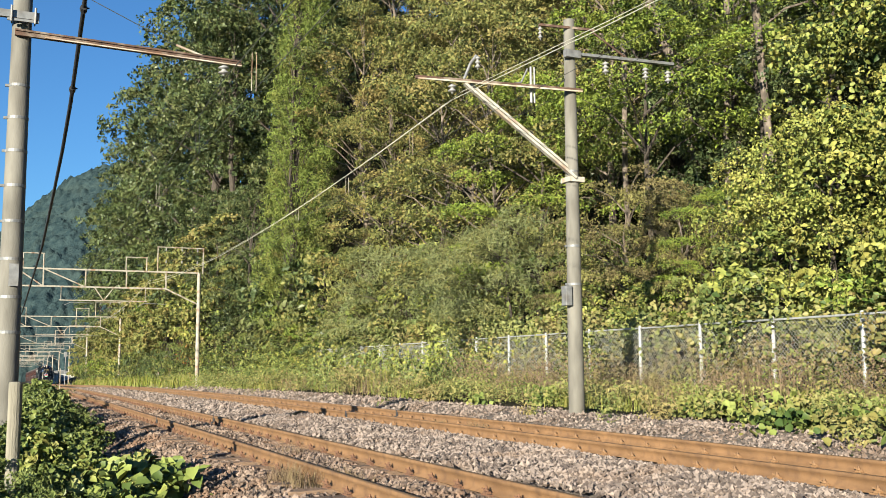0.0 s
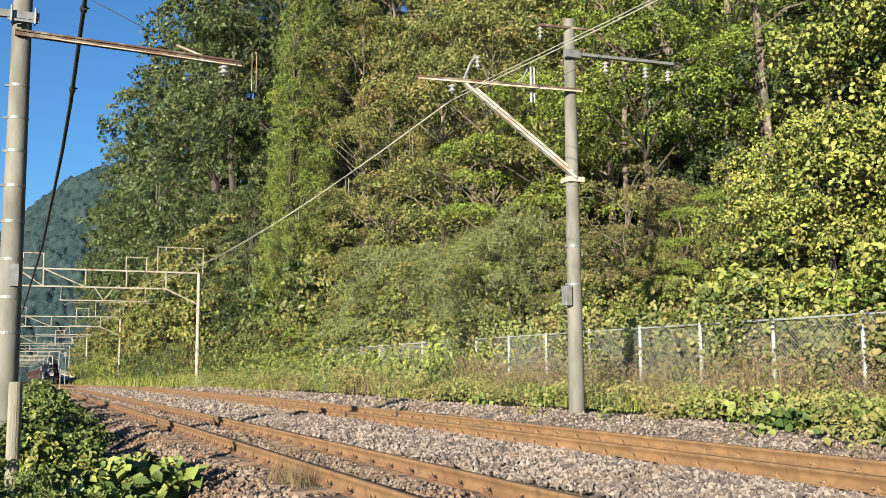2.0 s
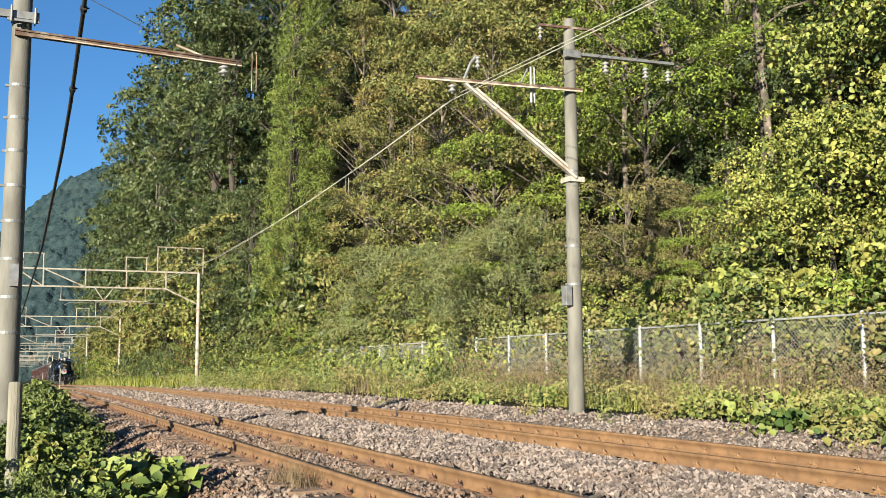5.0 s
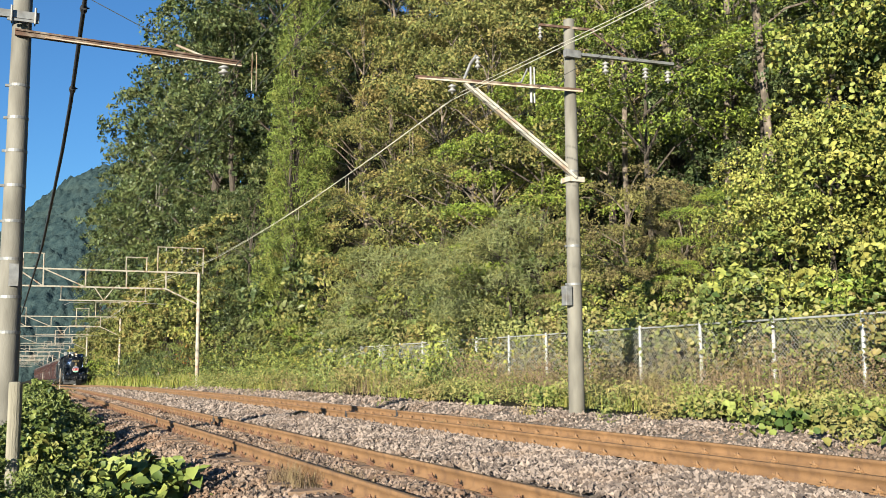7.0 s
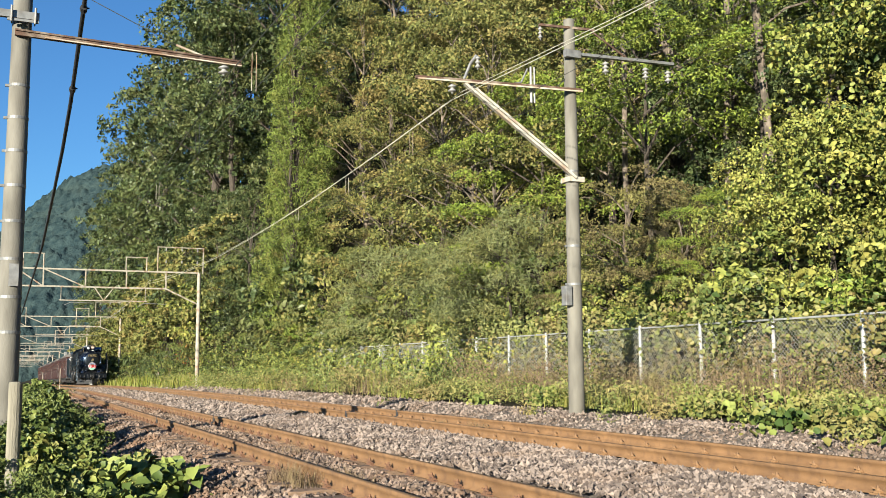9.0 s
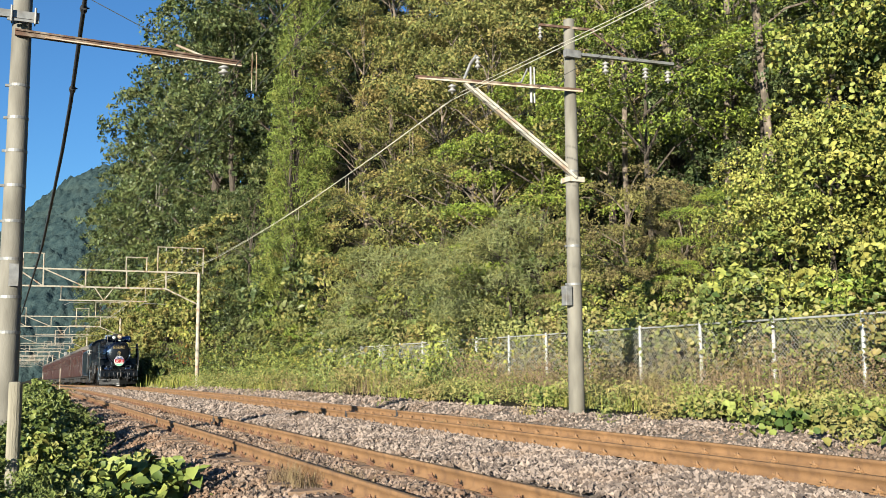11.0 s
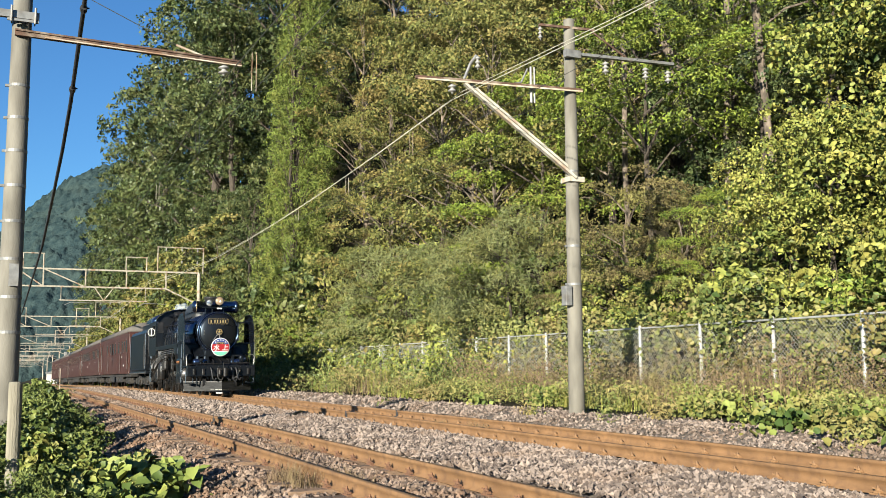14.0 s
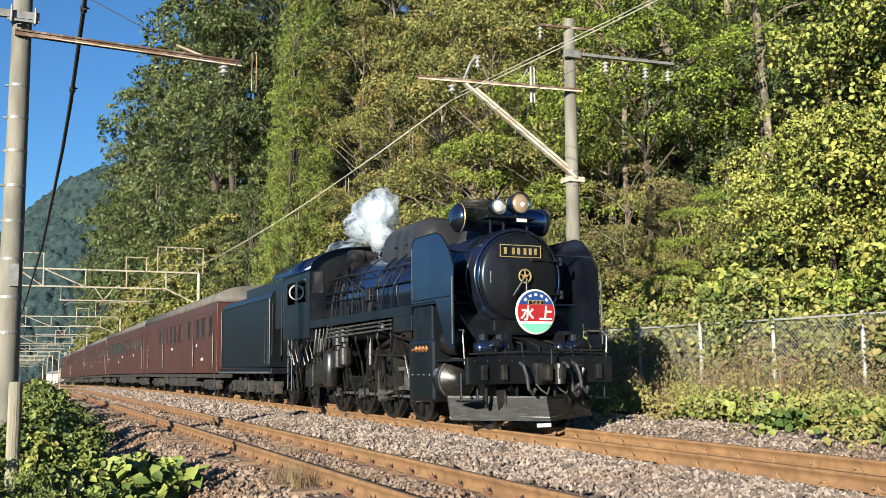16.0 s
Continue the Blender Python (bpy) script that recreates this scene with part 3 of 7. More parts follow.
beam(bm, (9.78 + X0, -0.02, A + 7.82), (11.05 + X0, -0.14, A + 7.84), 0.05, 0.05)
rod(bm, (11.0 + X0, -0.14, A + 7.8), (11.95 + X0, -0.16, A + 7.28), 0.02)
part("upper_arm", bm, RUSTED_ARM, rp)
bm = bmesh.new()
beam(bm, (10.34 + X0, -0.14, A + 7.25), (13.1 + X0, -0.14, A + 7.36), 0.085, 0.06)
box(bm, -0.2, 0.16, -0.2, -0.08, A + 7.17, A + 7.33)
part("feeder_arm", bm, GALV, rp, "galvanised feeder arm")
for x in (11.32, 12.35, 12.95):
    insulator("insulator", Matrix.Translation((x + X0, -0.14, A + 7.2)), 3, 0.075, rp)
insulator("insulator", Matrix.Translation((7.78 + X0, -0.03, A + 6.33)), 2, 0.085, rp)
insulator("insulator", Matrix.Translation((9.8 + X0, -0.03, A + 7.78)), 3, 0.05, rp)
bm = bmesh.new()
pipe(bm, [(8.05 + X0, 0, A + 6.45), (8.2 + X0, 0, A + 6.8), (8.33 + X0, 0, A + 6.98)], 0.03)
part("bracket_horn", bm, GALV, rp)
insulator("insulator", Matrix.Translation((8.36 + X0, 0, A + 6.98)), 3, 0.06, rp)
bm = bmesh.new()
pipe(bm, [(9.5 + X0, 0, A + 6.85), (9.35 + X0, 0, A + 6.55), (9.0 + X0, 0, A + 6.45)], 0.02)
pipe(bm, [(9.58 + X0, 0, A + 6.9), (9.58 + X0, 0, A + 6.15)], 0.03)
pipe(bm, [(9.66 + X0, 0, A + 6.9), (9.66 + X0, 0, A + 6.15)], 0.02)
part("tensioning_link", bm, GALV, rp)
bm = bmesh.new()
pts = [Vector((9.7 + X0, 0.02, A + 6.55)), Vector((10.2 + X0, 0.02, A + 6.55)), Vector((10.4 + X0, 0.0, A + 6.75)), Vector((10.48 + X0, -0.1, A + 7.2))]
pipe(bm, pts, 0.012, 6)
part("jumper_wire", bm, RUBBER, rp)
bm = bmesh.new()
box(bm, -0.30, -0.15, -0.16, 0.02, A + 2.02, A + 2.42, 0.01)
part("junction_box", bm, GALV, rp, "pale grey junction box")


def gantry(y, left, right, top):
    """A portal over both tracks: right column, truss of channels, droppers and raised frames."""
    zr = rail_z(y)
    t = thing("overhead_gantry", Matrix.Translation((0, y, zr)), "grey-painted steel catenary gantry spanning both tracks", "gantry", "gantries along the line")
    d = rail_dx(y)
    g = -0.35
    for x in (left, right):
        bm = bmesh.new()
        rod(bm, (x, 0, g - 0.5), (x, 0, top), 0.13, 0.11, 12)
        part("column", bm, PAINTED_STEEL, t)
    bot = top - 1.03
    for z in (top, bot):
        bm = bmesh.new()
        beam(bm, (left, 0, z), (right - (0 if z == top else 2.0), 0, z), 0.09, 0.09)
        part("chord", bm, PAINTED_STEEL, t)
    n = 5
    step = (right - 2.0 - left - 1.6) / (n - 2)
    xs = [left + 1.6 + step * i for i in range(n - 1)]
    for i, x in enumerate(xs):
        bm = bmesh.new()
        beam(bm, (x, 0, bot), (x, 0, top), 0.07, 0.07)
        part("strut", bm, PAINTED_STEEL, t)
        if i < 2:
            bm = bmesh.new()
            beam(bm, (x - (1.5 if i == 0 else step), 0, top), (x, 0, bot), 0.07, 0.07)
            part("diagonal", bm, PAINTED_STEEL, t)
    bm = bmesh.new()
    beam(bm, (right - 2.0, 0, bot), (right, 0, bot - 0.95), 0.08, 0.08)
    part("knee_brace", bm, PAINTED_STEEL, t)
    for x0, x1, hh in ((left + 0.5, left + 1.6, 0.9), (right - 4.35, right - 3.15, 0.85), (right - 2.5, right + 0.25, 1.55)):
        bm = bmesh.new()
        for x in (x0, x1):
            rod(bm, (x, 0.1, top - 0.05), (x, 0.1, top + hh), 0.035, seg=8)
        rod(bm, (x0 - 0.05, 0.1, top + hh), (x1 + 0.05, 0.1, top + hh), 0.035, seg=8)
        part("raised_frame", bm, PAINTED_STEEL, t)
    for i in range(3):
        for zz in (1.5, 0.75):
            insulator("insulator", Matrix.Translation((right - 2.0 + i * 0.95, 0.1, top + zz)), 2, 0.07, t, 8)
    bm = bmesh.new()
    zb = bot - 0.80
    beam(bm, (left + 2.5, 0, zb), (right - 3.1, 0, zb), 0.06, 0.06)
    m = (left + right) / 2 - 0.3
    for s in (-1, 1):
        rod(bm, (m + s * 0.55, 0, bot), (m, 0, zb), 0.03, seg=8)
    for x in (left + 2.6, right - 3.2):
        rod(bm, (x, 0, bot), (x, 0, zb), 0.02, seg=6)
    part("spreader_bar", bm, PAINTED_STEEL, t)
    for tr in (NEAR, FAR):
        bm = bmesh.new()
        pipe(bm, [(tr + 1.2, 0, zb - 0.15), (tr - 0.1, 0, zb - 0.12), (tr - 0.45, 0, zb - 0.3)], 0.02, 6)
        part("registration_arm", bm, GALV, t)


for gy in (60.0, 105.0, 150.0, 190.0, 225.0, 255.0, 285.0, 315.0):
    gantry(gy, 0.35, 10.85 + rail_dx(gy), 7.05)


def wire(name, pts, r, label, sag=0.0, mat=None):
    """A cable from support to support."""
    bm = bmesh.new()
    run = []
    for a, b in zip(pts, pts[1:]):
        a, b = Vector(a), Vector(b)
        for i in range(10):
            u = i / 10
            run.append(a.lerp(b, u) - Vector((0, 0, sag * 4 * u * (1 - u))))
    run.append(Vector(pts[-1]))
    pipe(bm, run, r, 5)
    return tagged(link(name, bm, mat or WIRE), label, "wire")


def over(x, y, h):
    return (x + rail_dx(y), y, rail_z(y) + h)


near_sup = [(3.31, -35, 6.0), (3.31, STATION, 5.86), over(NEAR, 60, 6.3), over(NEAR, 105, 6.3), over(NEAR, 150, 6.3), over(NEAR, 195, 6.3), over(NEAR, 260, 6.3)]
far_sup = [(7.8, -35, 6.3), (7.8, STATION, 6.02), over(FAR, 60, 6.3), over(FAR, 105, 6.3), over(FAR, 150, 6.3), over(FAR, 195, 6.3), over(FAR, 260, 6.3)]
wire("messenger_wire", near_sup, 0.008, "bare messenger wire strung over the near track", 0.4, DARK_WIRE)
wire("messenger_wire", far_sup, 0.0075, "bare messenger wire strung over the far track", 0.65)
wire("auxiliary_wire", [(7.95, -35, 6.5), (8.0, STATION, 6.2), over(FAR + 0.1, 60, 6.5), over(FAR + 0.1, 105, 6.5)], 0.006, "second wire running beside the messenger", 0.7)
wire("contact_wire", [(NEAR - 0.2, -35, 5.2), (NEAR - 0.2, STATION, 5.16), over(NEAR, 60, 5.25), over(NEAR, 105, 5.25), over(NEAR, 150, 5.25), over(NEAR, 260, 5.25)], 0.006, "bare contact wire over the near track", 0.0, DARK_WIRE)
wire("contact_wire", [(FAR - 0.1, -35, 5.6), (FAR, STATION, 5.36), over(FAR, 30, 5.28), over(FAR, 60, 5.25), over(FAR, 105, 5.25), over(FAR, 150, 5.25), over(FAR, 260, 5.25)], 0.005, "bare contact wire over the far track", 0.0, DARK_WIRE)
for x in (11.32, 12.35, 12.95):
    wire("feeder_wire", [(x, -35, 7.4), (x, STATION, 6.95), over(x - 2.2, 60, 7.8), over(x - 2.2, 105, 7.8), over(x - 2.2, 150, 7.8)], 0.0045, "thin feeder wire along the poles", 0.5, DARK_WIRE)
for x, y, z0, z1 in ((7.8, 18.48, 5.32, 5.83), (7.8, 22.7, 5.15, 5.56), (7.8, 27.25, 5.04, 5.42), (3.4, 14.4, 5.17, 5.80), (3.4, 19.2, 5.13, 5.73), (3.45, 25.0, 5.05, 5.52)):
    bm = bmesh.new()
    rod(bm, (x - 0.035, y, z0), (x - 0.035, y, z1), 0.007, seg=5)
    rod(bm, (x + 0.035, y, z0), (x + 0.035, y, z1), 0.007, seg=5)
    tagged(link("dropper_wire", bm, PAINTED_STEEL), "short double dropper wire of the catenary", "wire", "droppers along the catenary")
# the black service cable that sags away past the near pole
bm = bmesh.new()
run = [Vector(q) for q in ((1.1, 10.5, 10.6), (1.1, 14.5, 8.9), (1.1, 18.0, 7.6), (1.1, 21.5, 6.5), (1.1, 24.4, 6.0), (1.1, 28.4, 5.6), (1.1, 36, 4.95), (1.1, 50, 4.65), (1.1, 72, 4.2), (1.2, 105, 4.6))]
pipe(bm, run, 0.042, 8)
black_cable = tagged(link("service_cable", bm, RUBBER, smooth=True), "thick black service cable sagging beside the concrete pole", "cable")
for q, w in ((18.3, 7.49), (21.0, 6.66)):
    bm = bmesh.new()
    rod(bm, (1.1, q - 0.06, w + 0.02), (1.1, q + 0.06, w - 0.02), 0.065, seg=8)
    rod(bm, (1.03, q, w), (1.2, q, w + 0.03), 0.015, seg=6)
    part("cable_clamp", bm, RUBBER, black_cable)
wire("stay_wire", [(2.52, 16.5, 6.44), (1.36, 16.5, 6.93), (0.12, 16.5, 7.46)], 0.007, "thin stay wire up to the pole head", 0.0, DARK_WIRE)


# ---- the train: local +y points back along it, the origin lies on the rails under the headlamp ----
SPEED = 12.27
Y16 = 13.73
LAMP_GLOW = bpy.data.materials.new("lit_lamp_lens")
LAMP_GLOW.use_nodes = True
LAMP_GLOW.node_tree.nodes["Principled BSDF"].inputs["Emission Color"].default_value = (1.0, 0.72, 0.42, 1)
LAMP_GLOW.node_tree.nodes["Principled BSDF"].inputs["Emission Strength"].default_value = 0.11
LAMP_GLOW.node_tree.nodes["Principled BSDF"].inputs["Metallic"].default_value = 0.6
LAMP_GLOW.node_tree.nodes["Principled BSDF"].inputs["Base Color"].default_value = (0.30, 0.21, 0.14, 1)
LAMP_GLOW.node_tree.nodes["Principled BSDF"].inputs["Roughness"].default_value = 0.3
LAMP_BULB = bpy.data.materials.new("lit_bulb")
LAMP_BULB.use_nodes = True
LAMP_BULB.node_tree.nodes["Principled BSDF"].inputs["Emission Color"].default_value = (1.0, 0.85, 0.62, 1)
LAMP_BULB.node_tree.nodes["Principled BSDF"].inputs["Emission Strength"].default_value = 0.6


def spot(y):
    """Pose on the far track at y: the line falls away, and bends a little."""
    e = 0.5
    slope = (rail_z(y + e) - rail_z(y - e)) / (2 * e)
    bend = (rail_dx(y + e) - rail_dx(y - e)) / (2 * e)
    return Matrix.Translation((FAR + rail_dx(y), y, rail_z(y))) @ Euler((math.atan(slope), 0, -math.atan(bend))).to_matrix().to_4x4()


BACK = Euler((radians(-90), 0, 0)).to_matrix().to_4x4()      # z axis of a lathe laid along +y
SIDE = Euler((0, radians(90), 0)).to_matrix().to_4x4()       # z axis of a lathe laid along +x
BZ = 2.47                                                     # height of the boiler's axis


def along(x, y, z):
    return Matrix.Translation((x, y, z)) @ BACK


def across(x, y, z):
    return Matrix.Translation((x, y, z)) @ SIDE


def ring(bm, m, r, w, seg=32, sides=8):
    """A torus round the z axis of m."""
    rows = []
    for i in range(seg):
        a = i * math.tau / seg
        rows.append([bm.verts.new(m @ Vector(((r + w * math.cos(b * math.tau / sides)) * math.cos(a), (r + w * math.cos(b * math.tau / sides)) * math.sin(a), w * math.sin(b * math.tau / sides)))) for b in range(sides)])
    for i in range(seg):
        p, q = rows[i], rows[(i + 1) % seg]
        for b in range(sides):
            bm.faces.new((p[b], q[b], q[(b + 1) % sides], p[(b + 1) % sides]))
    return bm


def wheel(name, r, spokes, parent, y, x_in=0.60, boss=0.13, weight=False, label=""):
    """A wheelset on its axle: tyres, spokes or discs, counterweights. Its own origin is the axle."""
    w = new(name)
    w.parent = parent
    w.empty_display_size = 0.1
    if label:
        w["label"] = label
    for s in (-1, 1):
        bm = bmesh.new()
        c = across(s * x_in, 0, 0)
        lathe(bm, [(r + 0.025, -0.065 * s), (r + 0.025, -0.045 * s), (r, -0.04 * s), (r, 0.065 * s), (r - 0.075, 0.065 * s), (r - 0.075, -0.065 * s), (r + 0.025, -0.065 * s)], c, 36)
        part("tyre", bm, LOCO_GREASE, w)
        bm = bmesh.new()
        lathe(bm, [(0.0, 0.09 * s), (boss, 0.09 * s), (boss, -0.07 * s), (0.0, -0.07 * s)], c, 18)
        if spokes:
            sb = bmesh.new()
            beam(sb, (0, boss * 0.8, 0), (0, r - 0.06, 0), 0.05, 0.075)
            spoke = part("spoke", sb, LOCO_GREASE, w)
            spoke.matrix_basis = Matrix.Translation((s * x_in, 0, 0))
            for i in range(1, spokes):
                share("spoke", spoke, w, Matrix.Translation((s * x_in, 0, 0)) @ Euler((i * math.tau / spokes, 0, 0)).to_matrix().to_4x4())
            if weight:
                wb = bmesh.new()
                out = [(math.cos(radians(a)) * (r - 0.08), math.sin(radians(a)) * (r - 0.08)) for a in range(130, 231, 10)]
                prism(wb, out, s * x_in - 0.05, s * x_in + 0.05)
                part("counterweight", wb, LOCO_GREASE, w)
        else:
            lathe(bm, [(r - 0.07, 0.02 * s), (0.1, 0.05 * s), (0.1, -0.03 * s), (r - 0.07, -0.02 * s)], c, 28)
        part("wheel_centre", bm, LOCO_GREASE, w)
    bm = bmesh.new()
    rod(bm, (-x_in, 0, 0), (x_in, 0, 0), 0.085, seg=12)
    part("axle", bm, LOCO_GREASE, w)
    w.matrix_basis = Matrix.Translation((0, y, r))
    return w


rolling = []          # wheelset, radius, place along its vehicle


def clad(y):
    """Radius of the boiler's cladding at y behind the front."""
    return 0.85 + (y - 2.56) * 0.0115 if y < 4.3 else min(0.99, 0.87 + (y - 4.3) * 0.0667)


def build_loco():
    t = thing("steam_locomotive", spot(Y16), "polished black steam locomotive with smoke deflectors and a round headmark", "locomotive")
    P = lambda name, bm, mat, label="", smooth=False, parent=None: part(name, bm, mat, parent or t, label, smooth)
    # boiler and smokebox
    bm = bmesh.new()
    lathe(bm, [(0.0, 0.10), (0.80, 0.10), (0.835, 0.14), (0.835, 2.55), (0.85, 2.56), (0.87, 4.3), (0.99, 6.1), (0.99, 7.5), (0, 7.5)], along(0, 0, BZ), 56)
    boiler = P("boiler", bm, LOCO_GLOSS, "glossy black cladded boiler", True)
    for y in (0.35, 0.9, 2.5, 3.4, 4.4, 5.4, 6.4):
        bm = bmesh.new()
        r = 0.838 if y < 2.55 else clad(y) + 0.004
        lathe(bm, [(r, y - 0.03), (r + 0.006, y - 0.025), (r + 0.006, y + 0.025), (r, y + 0.03)], along(0, 0, BZ), 48)
        P("boiler_band", bm, LOCO_BLACK, parent=boiler)
    bm = bmesh.new()
    ring(bm, along(0, 0.10, BZ), 0.80, 0.035, 48)
    P("smokebox_ring", bm, LOCO_GLOSS, "", True)
    bm = bmesh.new()
    lathe(bm, [(0.0, -0.085), (0.25, -0.075), (0.5, -0.045), (0.68, 0.0), (0.735, 0.035), (0.735, 0.11)], along(0, 0, BZ), 56)
    door = P("smokebox_door", bm, LOCO_BLACK, "domed black smokebox door", True)
    for z in (-0.28, 0.28):
        bm = bmesh.new()
        beam(bm, (0.15, -0.075, BZ + z), (0.80, 0.03, BZ + z), 0.07, 0.025)
        rod(bm, (0.80, 0.02, BZ + z - 0.07), (0.80, 0.02, BZ + z + 0.07), 0.035)
        P("hinge_strap", bm, LOCO_BLACK, parent=door)
    rb = bmesh.new()
    bmesh.ops.create_uvsphere(rb, u_segments=6, v_segments=4, radius=0.014)
    rivet = P("rivet", rb, LOCO_BLACK)
    rivet.matrix_basis = Matrix.Translation((0.79, 0.07, BZ))
    for i in range(1, 26):
        a = i * math.tau / 26
        share("rivet", rivet, t, Matrix.Translation((math.cos(a) * 0.79, 0.07, BZ + math.sin(a) * 0.79)))
    bm = bmesh.new()
    ring(bm, along(0, -0.15, BZ), 0.11, 0.014, 24, 6)
    for i in range(5):
        a = i * math.tau / 5 + 0.3
        rod(bm, (0, -0.15, BZ), (math.cos(a) * 0.11, -0.15, BZ + math.sin(a) * 0.11), 0.01, seg=6)
    rod(bm, (0, -0.06, BZ), (0, -0.2, BZ), 0.025)
    P("door_wheel", bm, BRASS, "brass door locking wheel", parent=door)
    bm = bmesh.new()
    rod(bm, (-0.03, -0.17, BZ - 0.04), (-0.24, -0.17, BZ - 0.33), 0.013)
    rod(bm, (0.0, -0.19, BZ - 0.06), (0.0, -0.19, BZ - 0.36), 0.013)
    P("door_handles", bm, STEEL, "polished steel door handles", parent=door)
    bm = bmesh.new()
    rod(bm, (-0.58, -0.04, BZ - 0.12), (-0.58, -0.04, BZ + 0.07), 0.012)
    rod(bm, (-0.58, -0.04, BZ - 0.12), (-0.58, 0.04, BZ - 0.12), 0.012)
    rod(bm, (-0.58, -0.04, BZ + 0.07), (-0.58, 0.04, BZ + 0.07), 0.012)
    P("door_grip", bm, STEEL, parent=door)
    # number plate: brass frame, figures as plain bars
    bm = bmesh.new()
    box(bm, -0.42, 0.36, -0.07, -0.04, BZ + 0.31, BZ + 0.53, 0.004)
    plate = P("number_plate", bm, LOCO_BLACK, "black number plate with a brass border")
    bm = bmesh.new()
    for z in (BZ + 0.315, BZ + 0.512):
        box(bm, -0.42, 0.36, -0.078, -0.069, z, z + 0.014)
    for x in (-0.42, 0.346):
        box(bm, x, x + 0.014, -0.078, -0.069, BZ + 0.329, BZ + 0.512)
    P("border", bm, BRASS, parent=plate)
    for x in (-0.35, -0.20, -0.10, 0.02, 0.12, 0.22):
        bm = bmesh.new()
        box(bm, x + 0.008, x + 0.056, -0.08, -0.069, BZ + 0.365, BZ + 0.475)
        P("raised_bar", bm, BRASS, parent=plate)
    # lamps
    bm = bmesh.new()
    lathe(bm, [(0.0, 0.30), (0.10, 0.28), (0.17, 0.12), (0.185, 0.0), (0.185, -0.06), (0.165, -0.06), (0.165, -0.02)], along(0, 0, 3.71), 32)
    lamp = P("headlamp", bm, LOCO_GLOSS, "large round headlamp, lit", True)
    bm = bmesh.new()
    lathe(bm, [(0.0, -0.065), (0.08, -0.055), (0.165, -0.02), (0.165, 0.0), (0.0, 0.0)], along(0, 0, 3.71), 28)
    P("lens", bm, LAMP_GLOW, "glowing warm lens", True, lamp)
    bm = bmesh.new()
    bmesh.ops.create_uvsphere(bm, u_segments=12, v_segments=8, radius=0.04, matrix=Matrix.Translation((0.03, -0.05, 3.69)))
    P("bulb", bm, LAMP_BULB, "bright bulb", True, lamp)
    bm = bmesh.new()
    ring(bm, along(0, -0.06, 3.71), 0.176, 0.012, 32, 6)
    P("rim", bm, LOCO_GREASE, parent=lamp)
    bm = bmesh.new()
    lathe(bm, [(0.0, 0.22), (0.08, 0.2), (0.13, 0.08), (0.135, -0.04), (0.12, -0.04)], along(-0.40, 0, 3.63), 26)
    lamp2 = P("auxiliary_lamp", bm, LOCO_GLOSS, "smaller auxiliary lamp with a clear lens", True)
    bm = bmesh.new()
    lathe(bm, [(0.0, -0.075), (0.07, -0.066), (0.118, -0.042)], along(-0.40, 0, 3.63), 24)
    P("lens", bm, CHROME, "clear reflecting lens", True, lamp2)
    bm = bmesh.new()
    ring(bm, along(-0.40, -0.04, 3.63), 0.125, 0.012, 28, 6)
    P("rim", bm, STEEL, parent=lamp2)
    bm = bmesh.new()
    box(bm, -0.62, 0.30, -0.06, 0.30, 3.44, 3.475)
    for x in (-0.5, -0.25, 0.2):
        rod(bm, (x, 0.1, 3.2), (x, 0.1, 3.45), 0.025)
    rod(bm, (0, 0.1, 3.46), (0, 0.1, 3.6), 0.04)
    rod(bm, (-0.4, 0.1, 3.46), (-0.4, 0.1, 3.55), 0.03)
    P("lamp_bracket", bm, LOCO_BLACK)
    bm = bmesh.new()
    box(bm, -0.09, 0.10, -0.075, -0.062, 3.385, 3.44)
    P("small_plate", bm, WHITE, "small white plate under the lamp")
    # feedwater heater, chimney, dome
    bm = bmesh.new()
    lathe(bm, [(0.0, -0.93), (0.17, -0.92), (0.235, -0.86), (0.25, -0.84), (0.25, -0.76), (0.225, -0.75), (0.225, 0.75), (0.25, 0.76), (0.25, 0.84), (0.235, 0.86), (0.17, 0.92), (0, 0.93)], across(0, 0.68, 3.52), 30)
    P("feedwater_heater", bm, LOCO_GLOSS, "black transverse feedwater heater drum", True)
    bm = bmesh.new()
    ring(bm, across(-0.80, 0.68, 3.52), 0.235, 0.02, 28, 6)
    P("drum_band", bm, BRASS)
    bm = bmesh.new()
    lathe(bm, [(0.46, 3.15), (0.36, 3.28), (0.30, 3.42), (0.285, 3.90), (0.32, 3.93), (0.32, 3.98), (0.25, 3.98), (0.24, 3.5)], Matrix.Translation((0, 1.55, 0)), 32)
    P("chimney", bm, SOOT, "stout black chimney", True)
    bm = bmesh.new()
    rows, ny = [], 22
    for i in range(ny + 1):
        u = i / ny
        y = 2.70 + 2.75 * u
        k = min(1.0, (1 - (2 * u - 1) ** 8)) ** 0.5
        k2 = min(1.0, math.sqrt(max(0.0, 1 - abs(2 * u - 1) ** 6)))
        hh = 0.20 + 0.74 * k2
        ww = 0.10 + 0.42 * k
        rows.append([bm.verts.new((ww * math.copysign(abs(math.cos(a)) ** 0.7, math.cos(a)), y, 3.02 + hh * math.sin(a) ** 0.55)) for a in [math.pi * j / 16 for j in range(17)]])
    for p, q in zip(rows, rows[1:]):
        for j in range(16):
            bm.faces.new((p[j], p[j + 1], q[j + 1], q[j]))
    bm.faces.new(rows[0])
    bm.faces.new(rows[-1][::-1])
    bmesh.ops.recalc_face_normals(bm, faces=bm.faces[:])
    P("dome", bm, SOOT, "long dull black steam and sand dome", True)
